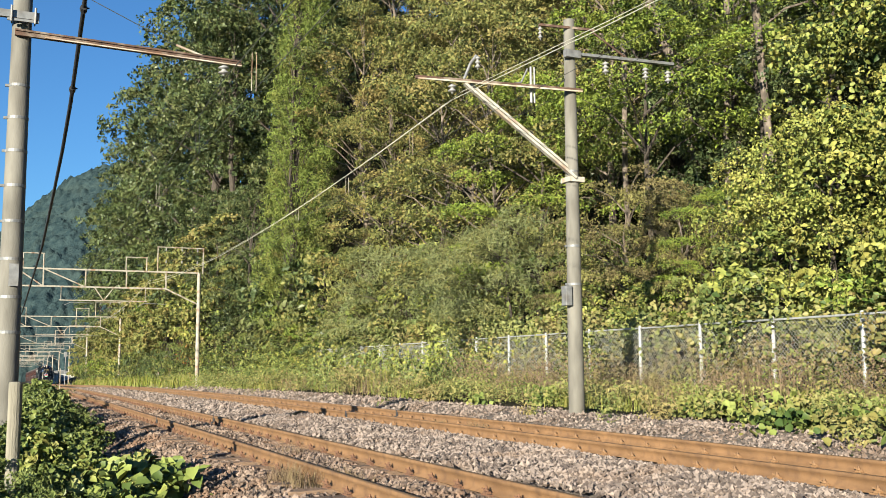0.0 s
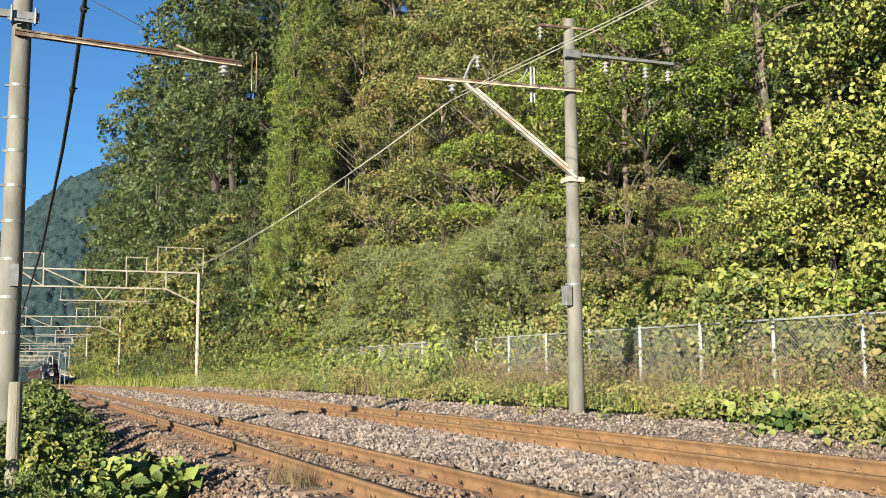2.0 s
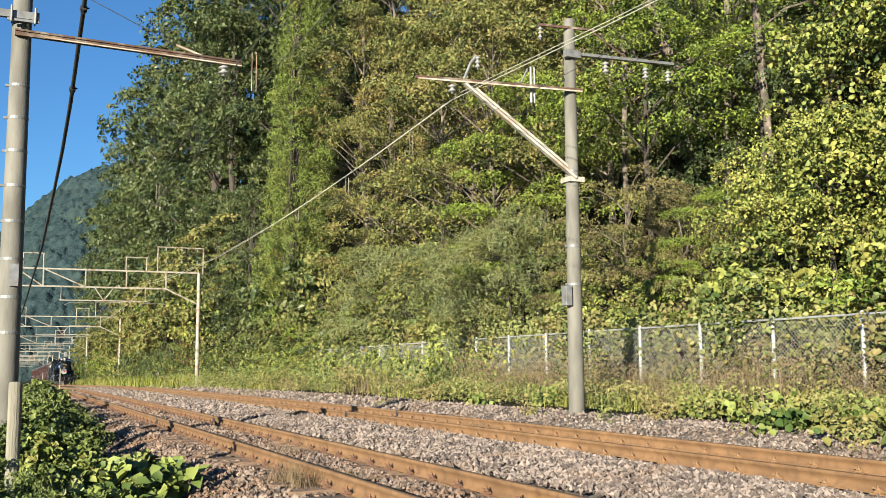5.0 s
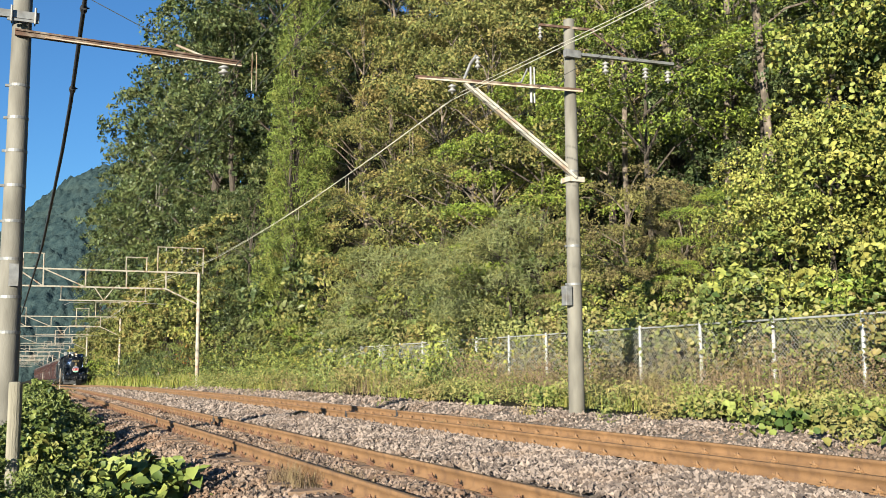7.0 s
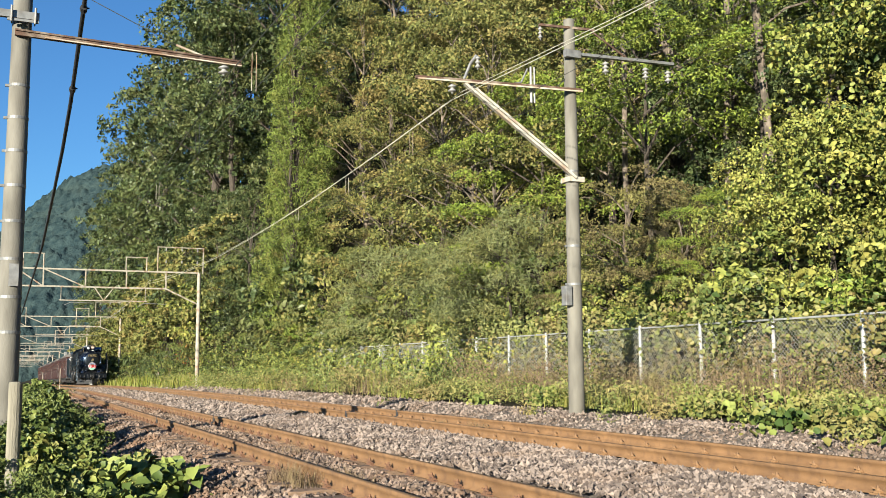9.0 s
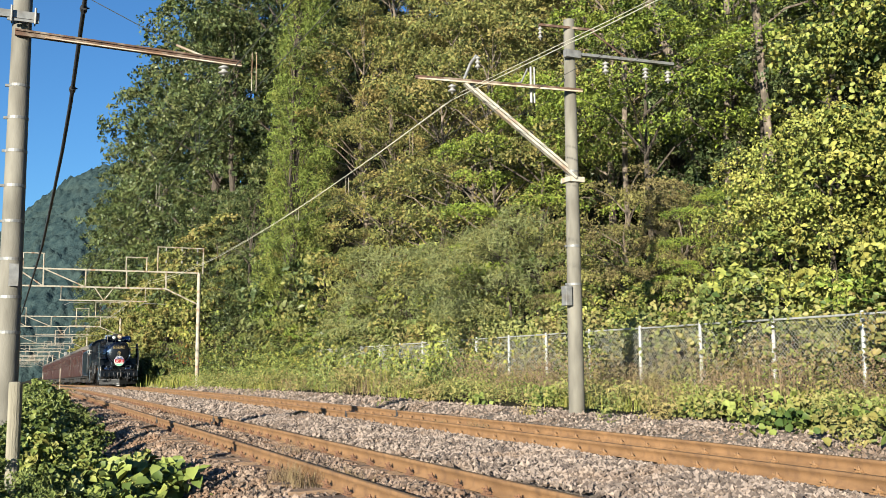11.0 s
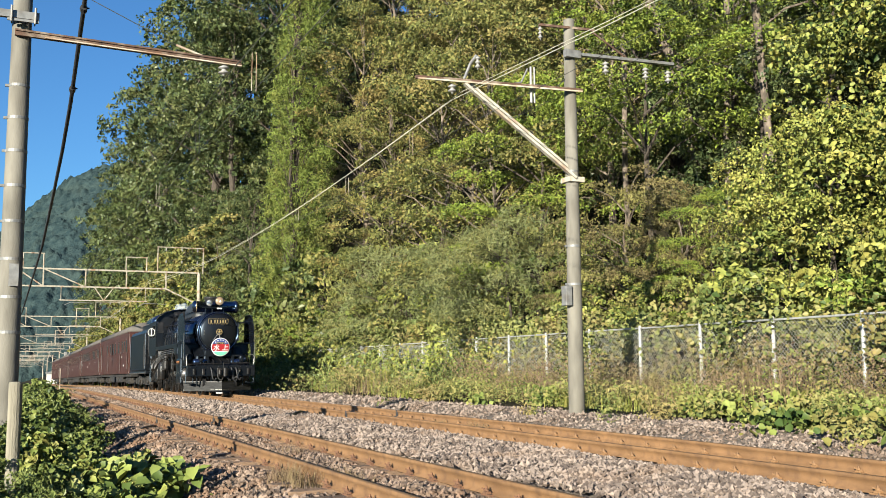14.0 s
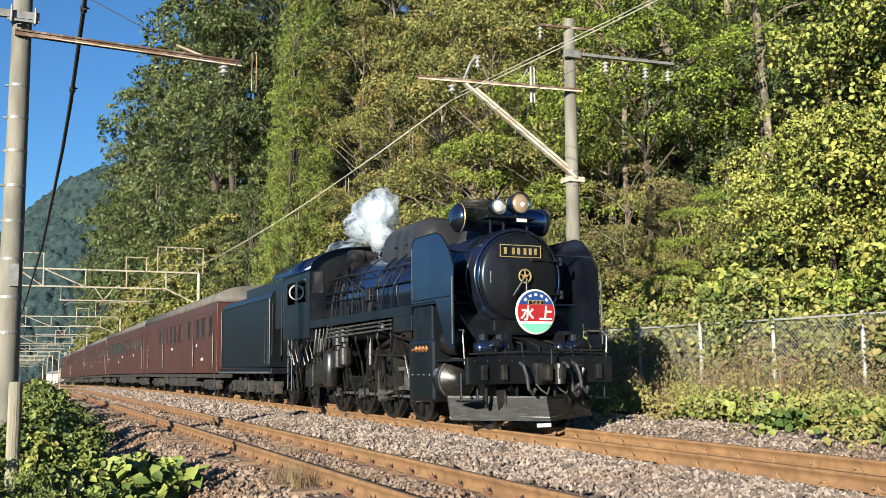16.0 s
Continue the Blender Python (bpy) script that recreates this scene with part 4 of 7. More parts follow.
    for i in range(3):
        for s in (-1, 1):
            bm = bmesh.new()
            y0 = 3.1 + i * 0.55
            pipe(bm, [(s * 0.45, y0, 3.3), (s * 0.70, y0 + 0.12, 3.05), (s * 0.92, y0 + 0.25, 2.6), (s * 0.96, y0 + 0.35, 2.1)], 0.022, 7)
            P("sand_pipe", bm, LOCO_BLACK)
            bm = bmesh.new()
            rod(bm, (s * 0.46, y0, 3.25), (s * 0.46, y0, 3.48), 0.035)
            rod(bm, (s * 0.40, y0, 3.45), (s * 0.56, y0, 3.42), 0.02)
            P("sand_valve", bm, LOCO_GREASE)
    # fittings on the firebox top: safety valves, turret, turbo generator, whistle
    for y in (6.55, 6.85):
        bm = bmesh.new()
        lathe(bm, [(0.10, 3.3), (0.10, 3.55), (0.06, 3.58), (0.06, 3.70), (0.0, 3.71)], Matrix.Translation((0.12, y, 0)), 16)
        P("safety_valve", bm, LOCO_BLACK)
    bm = bmesh.new()
    lathe(bm, [(0.0, -0.3), (0.13, -0.28), (0.16, -0.15), (0.16, 0.05), (0.11, 0.08), (0.11, 0.3), (0, 0.31)], across(-0.45, 6.6, 3.50), 18)
    box(bm, -0.65, -0.2, 6.5, 6.7, 3.2, 3.38)
    P("turbo_generator", bm, LOCO_GREASE, "small turbo generator on the firebox")
    # pipes from the turret over the shoulder of the firebox, forward along the cladding and down behind the boards
    for k in range(7):
        y0, y1, r = 7.35 - 0.05 * k, 6.9 - 0.34 * k, 1.025 + 0.012 * (k % 2)
        top, low = radians(100 + 6 * k), radians(150 + 4 * k)
        bm = bmesh.new()
        pts = [(math.cos(top) * r, y0, BZ + math.sin(top) * r)]
        pts += [(math.cos(top + (low - top) * u) * r, y0 + (y1 - y0) * u, BZ + math.sin(top + (low - top) * u) * r) for u in (0.25, 0.5, 0.75, 1.0)]
        pts += [(-r - 0.01, y1 - 0.06, BZ - 0.05), (-r - 0.02, y1 - 0.06, 2.06)]
        pipe(bm, pts, 0.016 + 0.006 * (k % 3 == 0), 7)
        P("steam_pipe", bm, LOCO_BLACK if k % 2 else LOCO_GREASE)
    bm = bmesh.new()
    lathe(bm, [(0.0, -0.34), (0.15, -0.32), (0.2, -0.22), (0.2, 0.22), (0.15, 0.32), (0.0, 0.34)], across(0, 7.15, 3.52), 18)
    for x in (-0.42, -0.25, 0.0, 0.25, 0.42):
        rod(bm, (x, 7.12, 3.4), (x, 7.05, 3.68), 0.028, seg=8)
        ring(bm, Matrix.Translation((x, 7.04, 3.69)), 0.055, 0.01, 12, 5)
    P("steam_turret", bm, SOOT, "sooty steam turret with valve wheels before the cab")
    for y0, z0 in ((5.75, 2.85), (6.15, 2.62), (6.6, 2.9)):
        bm = bmesh.new()
        lathe(bm, [(0.05, -0.02), (0.05, 0.05), (0.035, 0.06), (0.0, 0.065)], across(-math.sqrt(max(0.1, clad(y0) ** 2 - (z0 - BZ) ** 2)) - 0.04, y0, z0), 10)
        P("washout_plug", bm, LOCO_BLACK, parent=boiler)
    for s in (-1, 1):
        bm = bmesh.new()
        pipe(bm, [(s * 0.80, 1.5, 2.95), (s * 0.84, 4.2, 2.97), (s * 0.97, 6.2, 3.0), (s * 0.97, 7.4, 3.0)], 0.018, 8)
        for i in range(8):
            yy = 1.6 + i * 0.8
            rr = 0.80 if yy < 4.2 else min(0.97, 0.84 + (yy - 4.2) * 0.065)
            rod(bm, (s * rr, yy, 2.965), (s * (rr - 0.12), yy, 2.90), 0.014, seg=6)
        P("handrail", bm, LOCO_GREASE)
        bm = bmesh.new()
        pipe(bm, [(s * 0.89, 2.0, 2.60), (s * 0.91, 4.3, 2.62), (s * 1.03, 6.1, 2.65), (s * 1.03, 7.4, 2.66)], 0.02, 7)
        pipe(bm, [(s * 0.94, 4.5, 2.45), (s * 1.03, 6.1, 2.47), (s * 1.03, 7.4, 2.48)], 0.016, 7)
        P("long_pipe", bm, LOCO_BLACK)
    # smoke deflectors
    out = [(1.42, 2.08), (1.42, 3.05), (1.38, 3.14), (1.25, 3.20), (0.42, 3.20), (0.18, 3.12), (-0.08, 2.88), (-0.26, 2.60), (-0.26, 1.28), (-0.02, 1.28), (0.45, 2.08)]
    for s in (-1, 1):
        bm = bmesh.new()
        prism(bm, out, s * 1.355, s * 1.367)
        d = P("smoke_deflector", bm, LOCO_GLOSS, "glossy black smoke deflector plate")
        bm = bmesh.new()
        for a, b in zip(out, out[1:8]):
            rod(bm, (s * 1.36, a[0], a[1]), (s * 1.36, b[0], b[1]), 0.016, seg=6)
        P("edge_bead", bm, LOCO_BLACK, parent=d)
        for y, z in ((1.2, 2.9), (0.3, 2.9), (0.9, 2.4)):
            bm = bmesh.new()
            rod(bm, (s * 1.36, y, z), (s * 0.80, y, z - 0.02), 0.018, seg=6)
            P("stay", bm, LOCO_BLACK, parent=d)
        bm = bmesh.new()
        pipe(bm, [(s * 1.40, -0.28, 1.35), (s * 1.40, -0.28, 2.42)], 0.014, 6)
        P("handrail", bm, STEEL, parent=d)
        bm = bmesh.new()
        rod(bm, (s * 1.37, -0.1, 2.12), (s * 1.37, 1.4, 2.12), 0.012, seg=6)
        P("seam_bead", bm, LOCO_BLACK, parent=d)
        # running board and its valance
        bm = bmesh.new()
        box(bm, s * 0.80, s * 1.38, 0.45, 7.45, 2.03, 2.065)
        box(bm, s * 1.36, s * 1.38, 1.42, 7.45, 1.90, 2.03)
        P("running_board", bm, LOCO_BLACK, "black running board with a valance")
        bm = bmesh.new()
        box(bm, s * 1.18, s * 1.37, 1.45, 2.3, 1.62, 2.02, 0.015)
        P("tool_box", bm, LOCO_BLACK)
        # cylinder block, steam chest, covers
        bm = bmesh.new()
        box(bm, s * 0.72, s * 1.39, 0.55, 1.55, 0.42, 1.45, 0.06)
        box(bm, s * 0.60, s * 1.35, 0.65, 1.45, 1.40, 2.04, 0.04)
        cyl = P("cylinder", bm, LOCO_BLACK, "black cylinder casing")
        bm = bmesh.new()
        lathe(bm, [(0.0, 0.22), (0.12, 0.22), (0.15, 0.27), (0.30, 0.30), (0.345, 0.36), (0.345, 0.58)], along(s * 1.03, 0, 0.80), 32)
        P("cylinder_cover", bm, LOCO_GREASE, "", True, cyl)
        bm = bmesh.new()
        ring(bm, along(s * 1.03, 0.345, 0.80), 0.325, 0.016, 32, 6)
        P("cover_ring", bm, STEEL, parent=cyl)
        bm = bmesh.new()
        lathe(bm, [(0.0, 0.15), (0.1, 0.16), (0.22, 0.30), (0.22, 0.6)], along(s * 1.06, 0, 1.40), 24)
        P("valve_cover", bm, LOCO_GREASE, "", True, cyl)
        bm = bmesh.new()
        for k in range(4):
            lathe(bm, [(0.035, 0), (0.058, 0.02), (0.035, 0.045)], across(s * 1.40 - 0.02, 0.75 + k * 0.14, 1.30), 12)
            rod(bm, (s * 1.41, 0.75 + k * 0.14, 1.30), (s * 1.41, 0.9 + k * 0.14, 1.28), 0.02)
        P("lubricator_valves", bm, COPPER, "copper-coloured lubricator fittings")
        bm = bmesh.new()
        for k in range(4):
            box(bm, s * 1.392, s * 1.398, 0.62 + k * 0.24, 0.635 + k * 0.24, 0.86, 0.875)
        P("cover_studs", bm, WHITE)
        # crosshead bars, brackets
        for z0, z1 in ((0.93, 1.0), (0.58, 0.64)):
            P("slide_bar", box(bmesh.new(), s * 0.98, s * 1.06, 1.55, 2.85, z0, z1), STEEL)
        P("piston_rod", rod(bmesh.new(), (s * 1.02, 1.5, 0.79), (s * 1.02, 2.2, 0.79), 0.045), STEEL)
        P("bar_bracket", box(bmesh.new(), s * 0.75, s * 1.14, 2.80, 2.9, 0.55, 1.95), LOCO_GREASE)
        bm = bmesh.new()
        pipe(bm, [(s * 1.12, 2.85, 1.55), (s * 1.12, 3.7, 1.35), (s * 1.12, 3.9, 0.95)], 0.045)
        pipe(bm, [(s * 1.12, 3.1, 1.62), (s * 1.12, 1.6, 1.42)], 0.03)
        pipe(bm, [(s * 1.13, 4.1, 1.68), (s * 1.13, 4.1, 1.05)], 0.055)
        pipe(bm, [(s * 1.13, 4.1, 1.25), (s * 1.13, 2.3, 1.2), (s * 1.1, 2.2, 0.8)], 0.028)
        box(bm, s * 1.0, s * 1.2, 3.5, 4.5, 1.62, 1.78, 0.02)
        P("valve_gear", bm, LOCO_GREASE, "oily grey valve gear")
        # reservoirs, coolers and pipes below the running board
        bm = bmesh.new()
        lathe(bm, [(0.0, 3.3), (0.15, 3.32), (0.21, 3.42), (0.21, 5.1), (0.15, 5.2), (0.0, 5.22)], along(s * 1.05, 0, 1.76), 22)
        P("air_reservoir", bm, LOCO_BLACK, "", True)
        for k in range(4):
            P("cooling_pipe", pipe(bmesh.new(), [(s * 1.34, 2.45, 1.93 - 0.075 * k), (s * 1.34, 6.3, 1.90 - 0.085 * k)], 0.018, 6), STEEL)
        bm = bmesh.new()
        for yy, zz in ((5.45, 1.45), (5.85, 1.4)):
            lathe(bm, [(0.13, -0.42), (0.15, -0.38), (0.15, -0.05), (0.09, -0.02), (0.09, 0.05), (0.15, 0.08), (0.15, 0.38), (0.1, 0.44)], Matrix.Translation((s * 1.2, yy, zz)), 18)
        P("air_pump", bm, LOCO_GREASE, "ribbed air pump under the running board")
        for k in range(6):
            bm = bmesh.new()
            yy = 5.9 + 0.28 * k
            pipe(bm, [(s * 1.25, yy, 1.95), (s * 1.3, yy + 0.05, 1.55 - 0.05 * k), (s * 1.22, yy + 0.35, 1.25), (s * 1.15, yy + 0.4, 0.75)], 0.026 + 0.006 * (k % 3), 7)
            P("injector_pipe", bm, LOCO_GREASE)
        bm = bmesh.new()
        lathe(bm, [(0.0, -0.25), (0.16, -0.24), (0.2, -0.15), (0.2, 0.15), (0.14, 0.24), (0, 0.25)], Matrix.Translation((s * 1.12, 7.15, 1.5)), 18)
        box(bm, s * 0.9, s * 1.3, 7.5, 8.1, 0.55, 1.1, 0.03)
        box(bm, s * 0.8, s * 1.25, 8.2, 9.2, 0.9, 1.6, 0.05)
        P("injector", bm, LOCO_GREASE)
        # steps
        bm = bmesh.new()
        for z in (0.45, 0.85, 1.25):
            box(bm, s * 1.08, s * 1.38, 9.0, 9.35, z, z + 0.03)
        for y in (9.0, 9.33):
            rod(bm, (s * 1.36, y, 0.45), (s * 1.36, y, 1.75), 0.018, seg=6)
        P("cab_steps", bm, LOCO_BLACK)
        # front handrail and step
        bm = bmesh.new()
        pipe(bm, [(s * 1.30, -0.50, 1.02), (s * 1.33, -0.50, 1.48), (s * 1.29, -0.45, 1.56), (s * 1.2, -0.1, 1.58)], 0.014, 7)
        P("front_handrail", bm, STEEL, "bright steel handrail")
        bm = bmesh.new()
        box(bm, s * 1.02, s * 1.34, -0.55, -0.25, 0.45, 0.48)
        for x in (1.04, 1.32):
            rod(bm, (s * x, -0.4, 0.46), (s * x, -0.4, 0.9), 0.018, seg=6)
        P("front_step", bm, LOCO_BLACK)
        # brake gear between the wheels, springs, sand and drain pipes: the dark tangle under the boards
        for y in (3.40, 4.95, 6.50, 8.05):
            bm = bmesh.new()
            beam(bm, (s * 0.66, y, 1.15), (s * 0.66, y + 0.08, 0.35), 0.06, 0.05)
            box(bm, s * 0.58, s * 0.70, y - 0.12, y - 0.02, 0.45, 0.95, 0.03)
            P("brake_hanger", bm, LOCO_GREASE)
        for y in (2.62, 4.17, 5.72, 7.27):
            bm = bmesh.new()
            for k in range(4):
                box(bm, s * 0.56, s * 0.66, y - 0.50 + 0.07 * k, y + 0.50 - 0.07 * k, 1.42 + 0.035 * k, 1.45 + 0.035 * k)
            P("leaf_spring", bm, LOCO_GREASE)
        for k in range(9):
            bm = bmesh.new()
            y0 = 2.1 + 0.62 * k
            pipe(bm, [(s * (1.30 - 0.05 * (k % 3)), y0, 2.02), (s * (1.26 - 0.04 * (k % 2)), y0 + 0.06, 1.55), (s * (1.05 + 0.08 * (k % 2)), y0 + 0.28, 1.12), (s * 0.95, y0 + 0.33, 0.42)], 0.016 + 0.005 * (k % 3), 6)
            P("drain_pipe", bm, LOCO_GREASE)
        for k in range(7):
            bm = bmesh.new()
            y0 = 7.35 + 0.30 * k
            zt = 1.72 - 0.07 * (k % 3)
            pipe(bm, [(s * 1.34, y0, zt), (s * 1.37, y0 + 0.12, zt - 0.22), (s * 1.33, y0 + 0.02, zt - 0.5), (s * 1.30, y0 + 0.26, zt - 0.72), (s * 1.22, y0 + 0.30, 0.48)], 0.020 + 0.007 * (k % 3), 7)
            P("injector_hose", bm, LOCO_GREASE)
        bm = bmesh.new()
        lathe(bm, [(0.0, 0.55), (0.12, 0.56), (0.17, 0.62), (0.17, 1.28), (0.12, 1.36), (0.06, 1.38), (0.06, 1.5)], Matrix.Translation((s * 1.22, 6.35, 0)), 16)
        P("vertical_reservoir", bm, LOCO_GREASE, "", True)
        bm = bmesh.new()
        box(bm, s * 0.62, s * 1.22, 6.8, 7.5, 0.62, 1.15, 0.05)
        prism(bm, [(5.95, 1.35), (7.6, 1.35), (7.3, 0.55), (6.3, 0.55)], s * 0.55, s * 0.85)
        P("ashpan", bm, LOCO_GREASE)
        bm = bmesh.new()
        box(bm, s * 0.86, s * 1.12, 2.05, 2.42, 0.62, 0.98, 0.03)
        P("crosshead", bm, STEEL)
        bm = bmesh.new()
        pipe(bm, [(s * 0.88, 4.7, 2.55), (s * 0.92, 4.75, 2.1)], 0.045, 8)
        box(bm, s * 0.82, s * 0.98, 4.62, 4.88, 2.35, 2.62, 0.03)
        P("check_valve", bm, LOCO_GREASE)
    for k in range(5):
        bm = bmesh.new()
        x = -0.62 + 0.31 * k
        pipe(bm, [(x, -0.58, 1.14), (x + 0.02, -0.50, 1.30 + 0.05 * (k % 2)), (x - 0.04, -0.2, 1.42), (x - 0.02, 0.1, 1.62)], 0.02, 6)
        P("deck_pipe", bm, LOCO_GREASE)
    for x in (-0.72, 0.72):
        bm = bmesh.new()
        lathe(bm, [(0.0, -0.34), (0.10, -0.33), (0.13, -0.26), (0.13, 0.26), (0.1, 0.33), (0.0, 0.34)], across(x, -0.36, 1.28), 18)
        P("deck_drum", bm, LOCO_GLOSS, "", True)
    for x in (-1.05, -0.7, 0.25, 0.7, 1.05):
        bm = bmesh.new()
        box(bm, x - 0.05, x + 0.05, -0.70, -0.63, 0.78, 1.02, 0.015)
        P("beam_fitting", bm, LOCO_GREASE)
    bm = bmesh.new()
    pipe(bm, [(-1.28, -0.62, 1.19), (-0.4, -0.66, 1.22), (1.28, -0.62, 1.19)], 0.013, 6)
    P("lever_rod", bm, LOCO_GREASE)
    for x in (-0.15, 0.2):
        bm = bmesh.new()
        pipe(bm, [(x, -0.68, 0.72), (x + 0.03, -0.80, 0.62), (x + 0.12, -0.82, 0.56), (x + 0.2, -0.76, 0.66)], 0.016, 6)
        P("safety_chain", bm, STEEL)
    # frame, firebox, ashpan
    bm = bmesh.new()
    for s in (-1, 1):
        box(bm, s * 0.46, s * 0.52, -0.5, 10.3, 0.62, 1.5)
    box(bm, -0.5, 0.5, 0.2, 10.2, 0.75, 1.4)
    box(bm, -0.62, 0.62, 0.3, 2.2, 1.3, 1.95)
    box(bm, -1.0, 1.0, 5.9, 7.45, 1.35, 2.4, 0.1)
    box(bm, -0.75, 0.75, 6.2, 8.0, 0.5, 1.4)
    P("frame", bm, LOCO_BLACK)
    # front end: sloping deck, buffer beam, coupler, hoses, plough
    bm = bmesh.new()
    prism(bm, [(-0.60, 1.10), (-0.60, 1.14), (0.35, 1.86), (0.35, 1.80)], -0.95, 0.95)
    box(bm, -1.33, 1.33, -0.55, 0.5, 1.08, 1.12)
    box(bm, -0.55, 0.55, -0.05, 0.5, 1.12, 1.75, 0.03)
    P("front_deck", bm, LOCO_BLACK)
    bm = bmesh.new()
    box(bm, -1.33, 1.33, -0.64, -0.54, 0.72, 1.14, 0.02)
    P("buffer_beam", bm, LOCO_BLACK, "black buffer beam")
    rb = bmesh.new()
    bmesh.ops.create_uvsphere(rb, u_segments=6, v_segments=4, radius=0.016)
    stud = P("beam_rivet", rb, LOCO_GREASE)
    stud.matrix_basis = Matrix.Translation((-1.2, -0.645, 1.08))
    for k in range(1, 12):
        share("beam_rivet", stud, t, Matrix.Translation((-1.2 + k * 0.218, -0.645, 1.08)))
    bm = bmesh.new()
    box(bm, -0.17, 0.17, -0.72, -0.55, 0.70, 1.05, 0.03)
    box(bm, -0.11, 0.11, -0.98, -0.65, 0.73, 1.02, 0.04)
    box(bm, -0.20, -0.08, -1.12, -0.9, 0.76, 0.99, 0.04)
    rod(bm, (0.08, -1.02, 0.72), (0.08, -1.02, 1.03), 0.085, seg=14)
    box(bm, 0.02, 0.16, -1.10, -0.95, 0.78, 0.98, 0.03)
    rod(bm, (0.05, -0.85, 1.0), (0.05, -0.85, 1.25), 0.018)
    P("coupler", bm, LOCO_GREASE, "oily knuckle coupler")
    bm = bmesh.new()
    pipe(bm, [(0.05, -0.84, 1.24), (0.35, -0.7, 1.24), (1.1, -0.7, 1.24)], 0.014, 6)
    P("uncoupling_rod", bm, LOCO_GREASE)
    for x, c in ((-0.42, 0.34), (0.38, 0.3), (0.55, 0.36)):
        bm = bmesh.new()
        pipe(bm, [(x, -0.66, 1.05), (x, -0.78, 1.0), (x + 0.02, -0.84, 0.85), (x + 0.05, -0.84, c + 0.3), (x + 0.14, -0.82, c + 0.22), (x + 0.2, -0.78, c + 0.3)], 0.028, 8)
        P("brake_hose", bm, RUBBER, "black rubber brake hose")
    bm = bmesh.new()
    pipe(bm, [(0.42, -0.85, 0.62), (0.62, -0.8, 0.72), (0.70, -0.75, 0.95)], 0.03, 8)
    P("hose_cock", bm, STEEL)
    bm = bmesh.new()
    for x in (-0.78, 0.80):
        lathe(bm, [(0.0, -0.12), (0.06, -0.11), (0.075, -0.06), (0.075, 0.06), (0, 0.07)], along(x, -0.55, 1.35), 14)
        rod(bm, (x, -0.55, 1.12), (x, -0.55, 1.3), 0.02)
    P("marker_lamp", bm, LOCO_BLACK)
    bm = bmesh.new()
    for x in (-0.85, -0.55, 0.55, 0.85):
        lathe(bm, [(0.09, 1.12), (0.09, 1.5), (0.05, 1.54), (0, 1.55)], Matrix.Translation((x, -0.25, 0)), 14)
    box(bm, -0.8, 0.8, -0.3, -0.15, 1.5, 1.56)
    P("deck_fittings", bm, LOCO_BLACK)
    # plough: two blades meeting at the middle
    bm = bmesh.new()
    for s in (-1, 1):
        a = [(0, -0.74), (s * 1.30, 0.10)]
        q = [bm.verts.new(v) for v in ((0, -0.86, 0.14), (0, -0.74, 0.50), (s * 1.32, 0.10, 0.52), (s * 1.32, -0.02, 0.16))]
        q2 = [bm.verts.new(v.co + Vector((0, 0.03, 0))) for v in q]
        bm.faces.new(q)
        bm.faces.new(q2[::-1])
        for i in range(4):
            bm.faces.new((q[i], q2[i], q2[(i + 1) % 4], q[(i + 1) % 4]))
    bmesh.ops.recalc_face_normals(bm, faces=bm.faces[:])
    plough = P("snow_plough", bm, material("worn_plough_paint", (0.006, 0.006, 0.0062), (0.024, 0.0235, 0.023), 2.5, 0.6, 0.0, 0.2, 20, spots=(0.045, 0.044, 0.042), spot_scale=6, spot_amount=0.5, stretch=(1, 1, 5), spec=0.2), "scuffed grey-black snow plough")
    for s in (-1, 1):
        bm = bmesh.new()
        beam(bm, (0, -0.83, 0.19), (s * 1.32, 0.02, 0.20), 0.02, 0.035)
        P("plough_edge", bm, STEEL, parent=plough)
        bm = bmesh.new()
        beam(bm, (0, -0.745, 0.505), (s * 1.32, 0.09, 0.525), 0.02, 0.03)
        P("plough_lip", bm, LOCO_GREASE, parent=plough)
    for x in (-0.9, -0.35, 0.35, 0.9):
        P("plough_bracket", rod(bmesh.new(), (x, -0.42, 0.35), (x, -0.45, 0.8), 0.03), LOCO_BLACK, parent=plough)
    bm = bmesh.new()
    box(bm, -0.22, 0.02, -0.84, -0.80, 0.05, 0.11, 0.006)
    P("rail_sensor", bm, WHITE, "small white sensor box under the plough")
    # cab
    bm = bmesh.new()
    for s in (-1, 1):
        x0, x1 = s * 1.37, s * 1.385
        box(bm, x0, x1, 7.45, 9.75, 1.68, 2.52)
        box(bm, x0, x1, 7.45, 9.75, 3.08, 3.28)
        box(bm, x0, x1, 7.45, 7.72, 2.52, 3.08)
        box(bm, x0, x1, 8.42, 8.62, 2.52, 3.08)
        box(bm, x0, x1, 9.35, 9.75, 2.52, 3.08)
    arc = [(1.385 * math.cos(radians(a)), 3.26 + 0.55 * math.sin(radians(a))) for a in range(0, 181, 12)]
    prism(bm, [(1.385, 1.68)] + arc + [(-1.385, 1.68)], 7.45, 7.47, "y")
    cab = P("cab", bm, LOCO_BLACK, "black cab with open side windows")
    bm = bmesh.new()
    rows = []
    for y, k in ((7.25, 1.0), (10.6, 1.0)):
        rows.append([(1.43 * math.cos(radians(a)), y, 3.25 + 0.56 * math.sin(radians(a)) * k) for a in range(-4, 185, 8)])
    lo = [[bm.verts.new(p) for p in r] for r in rows]
    hi = [[bm.verts.new((p[0], p[1], p[2] + 0.03)) for p in r] for r in rows]
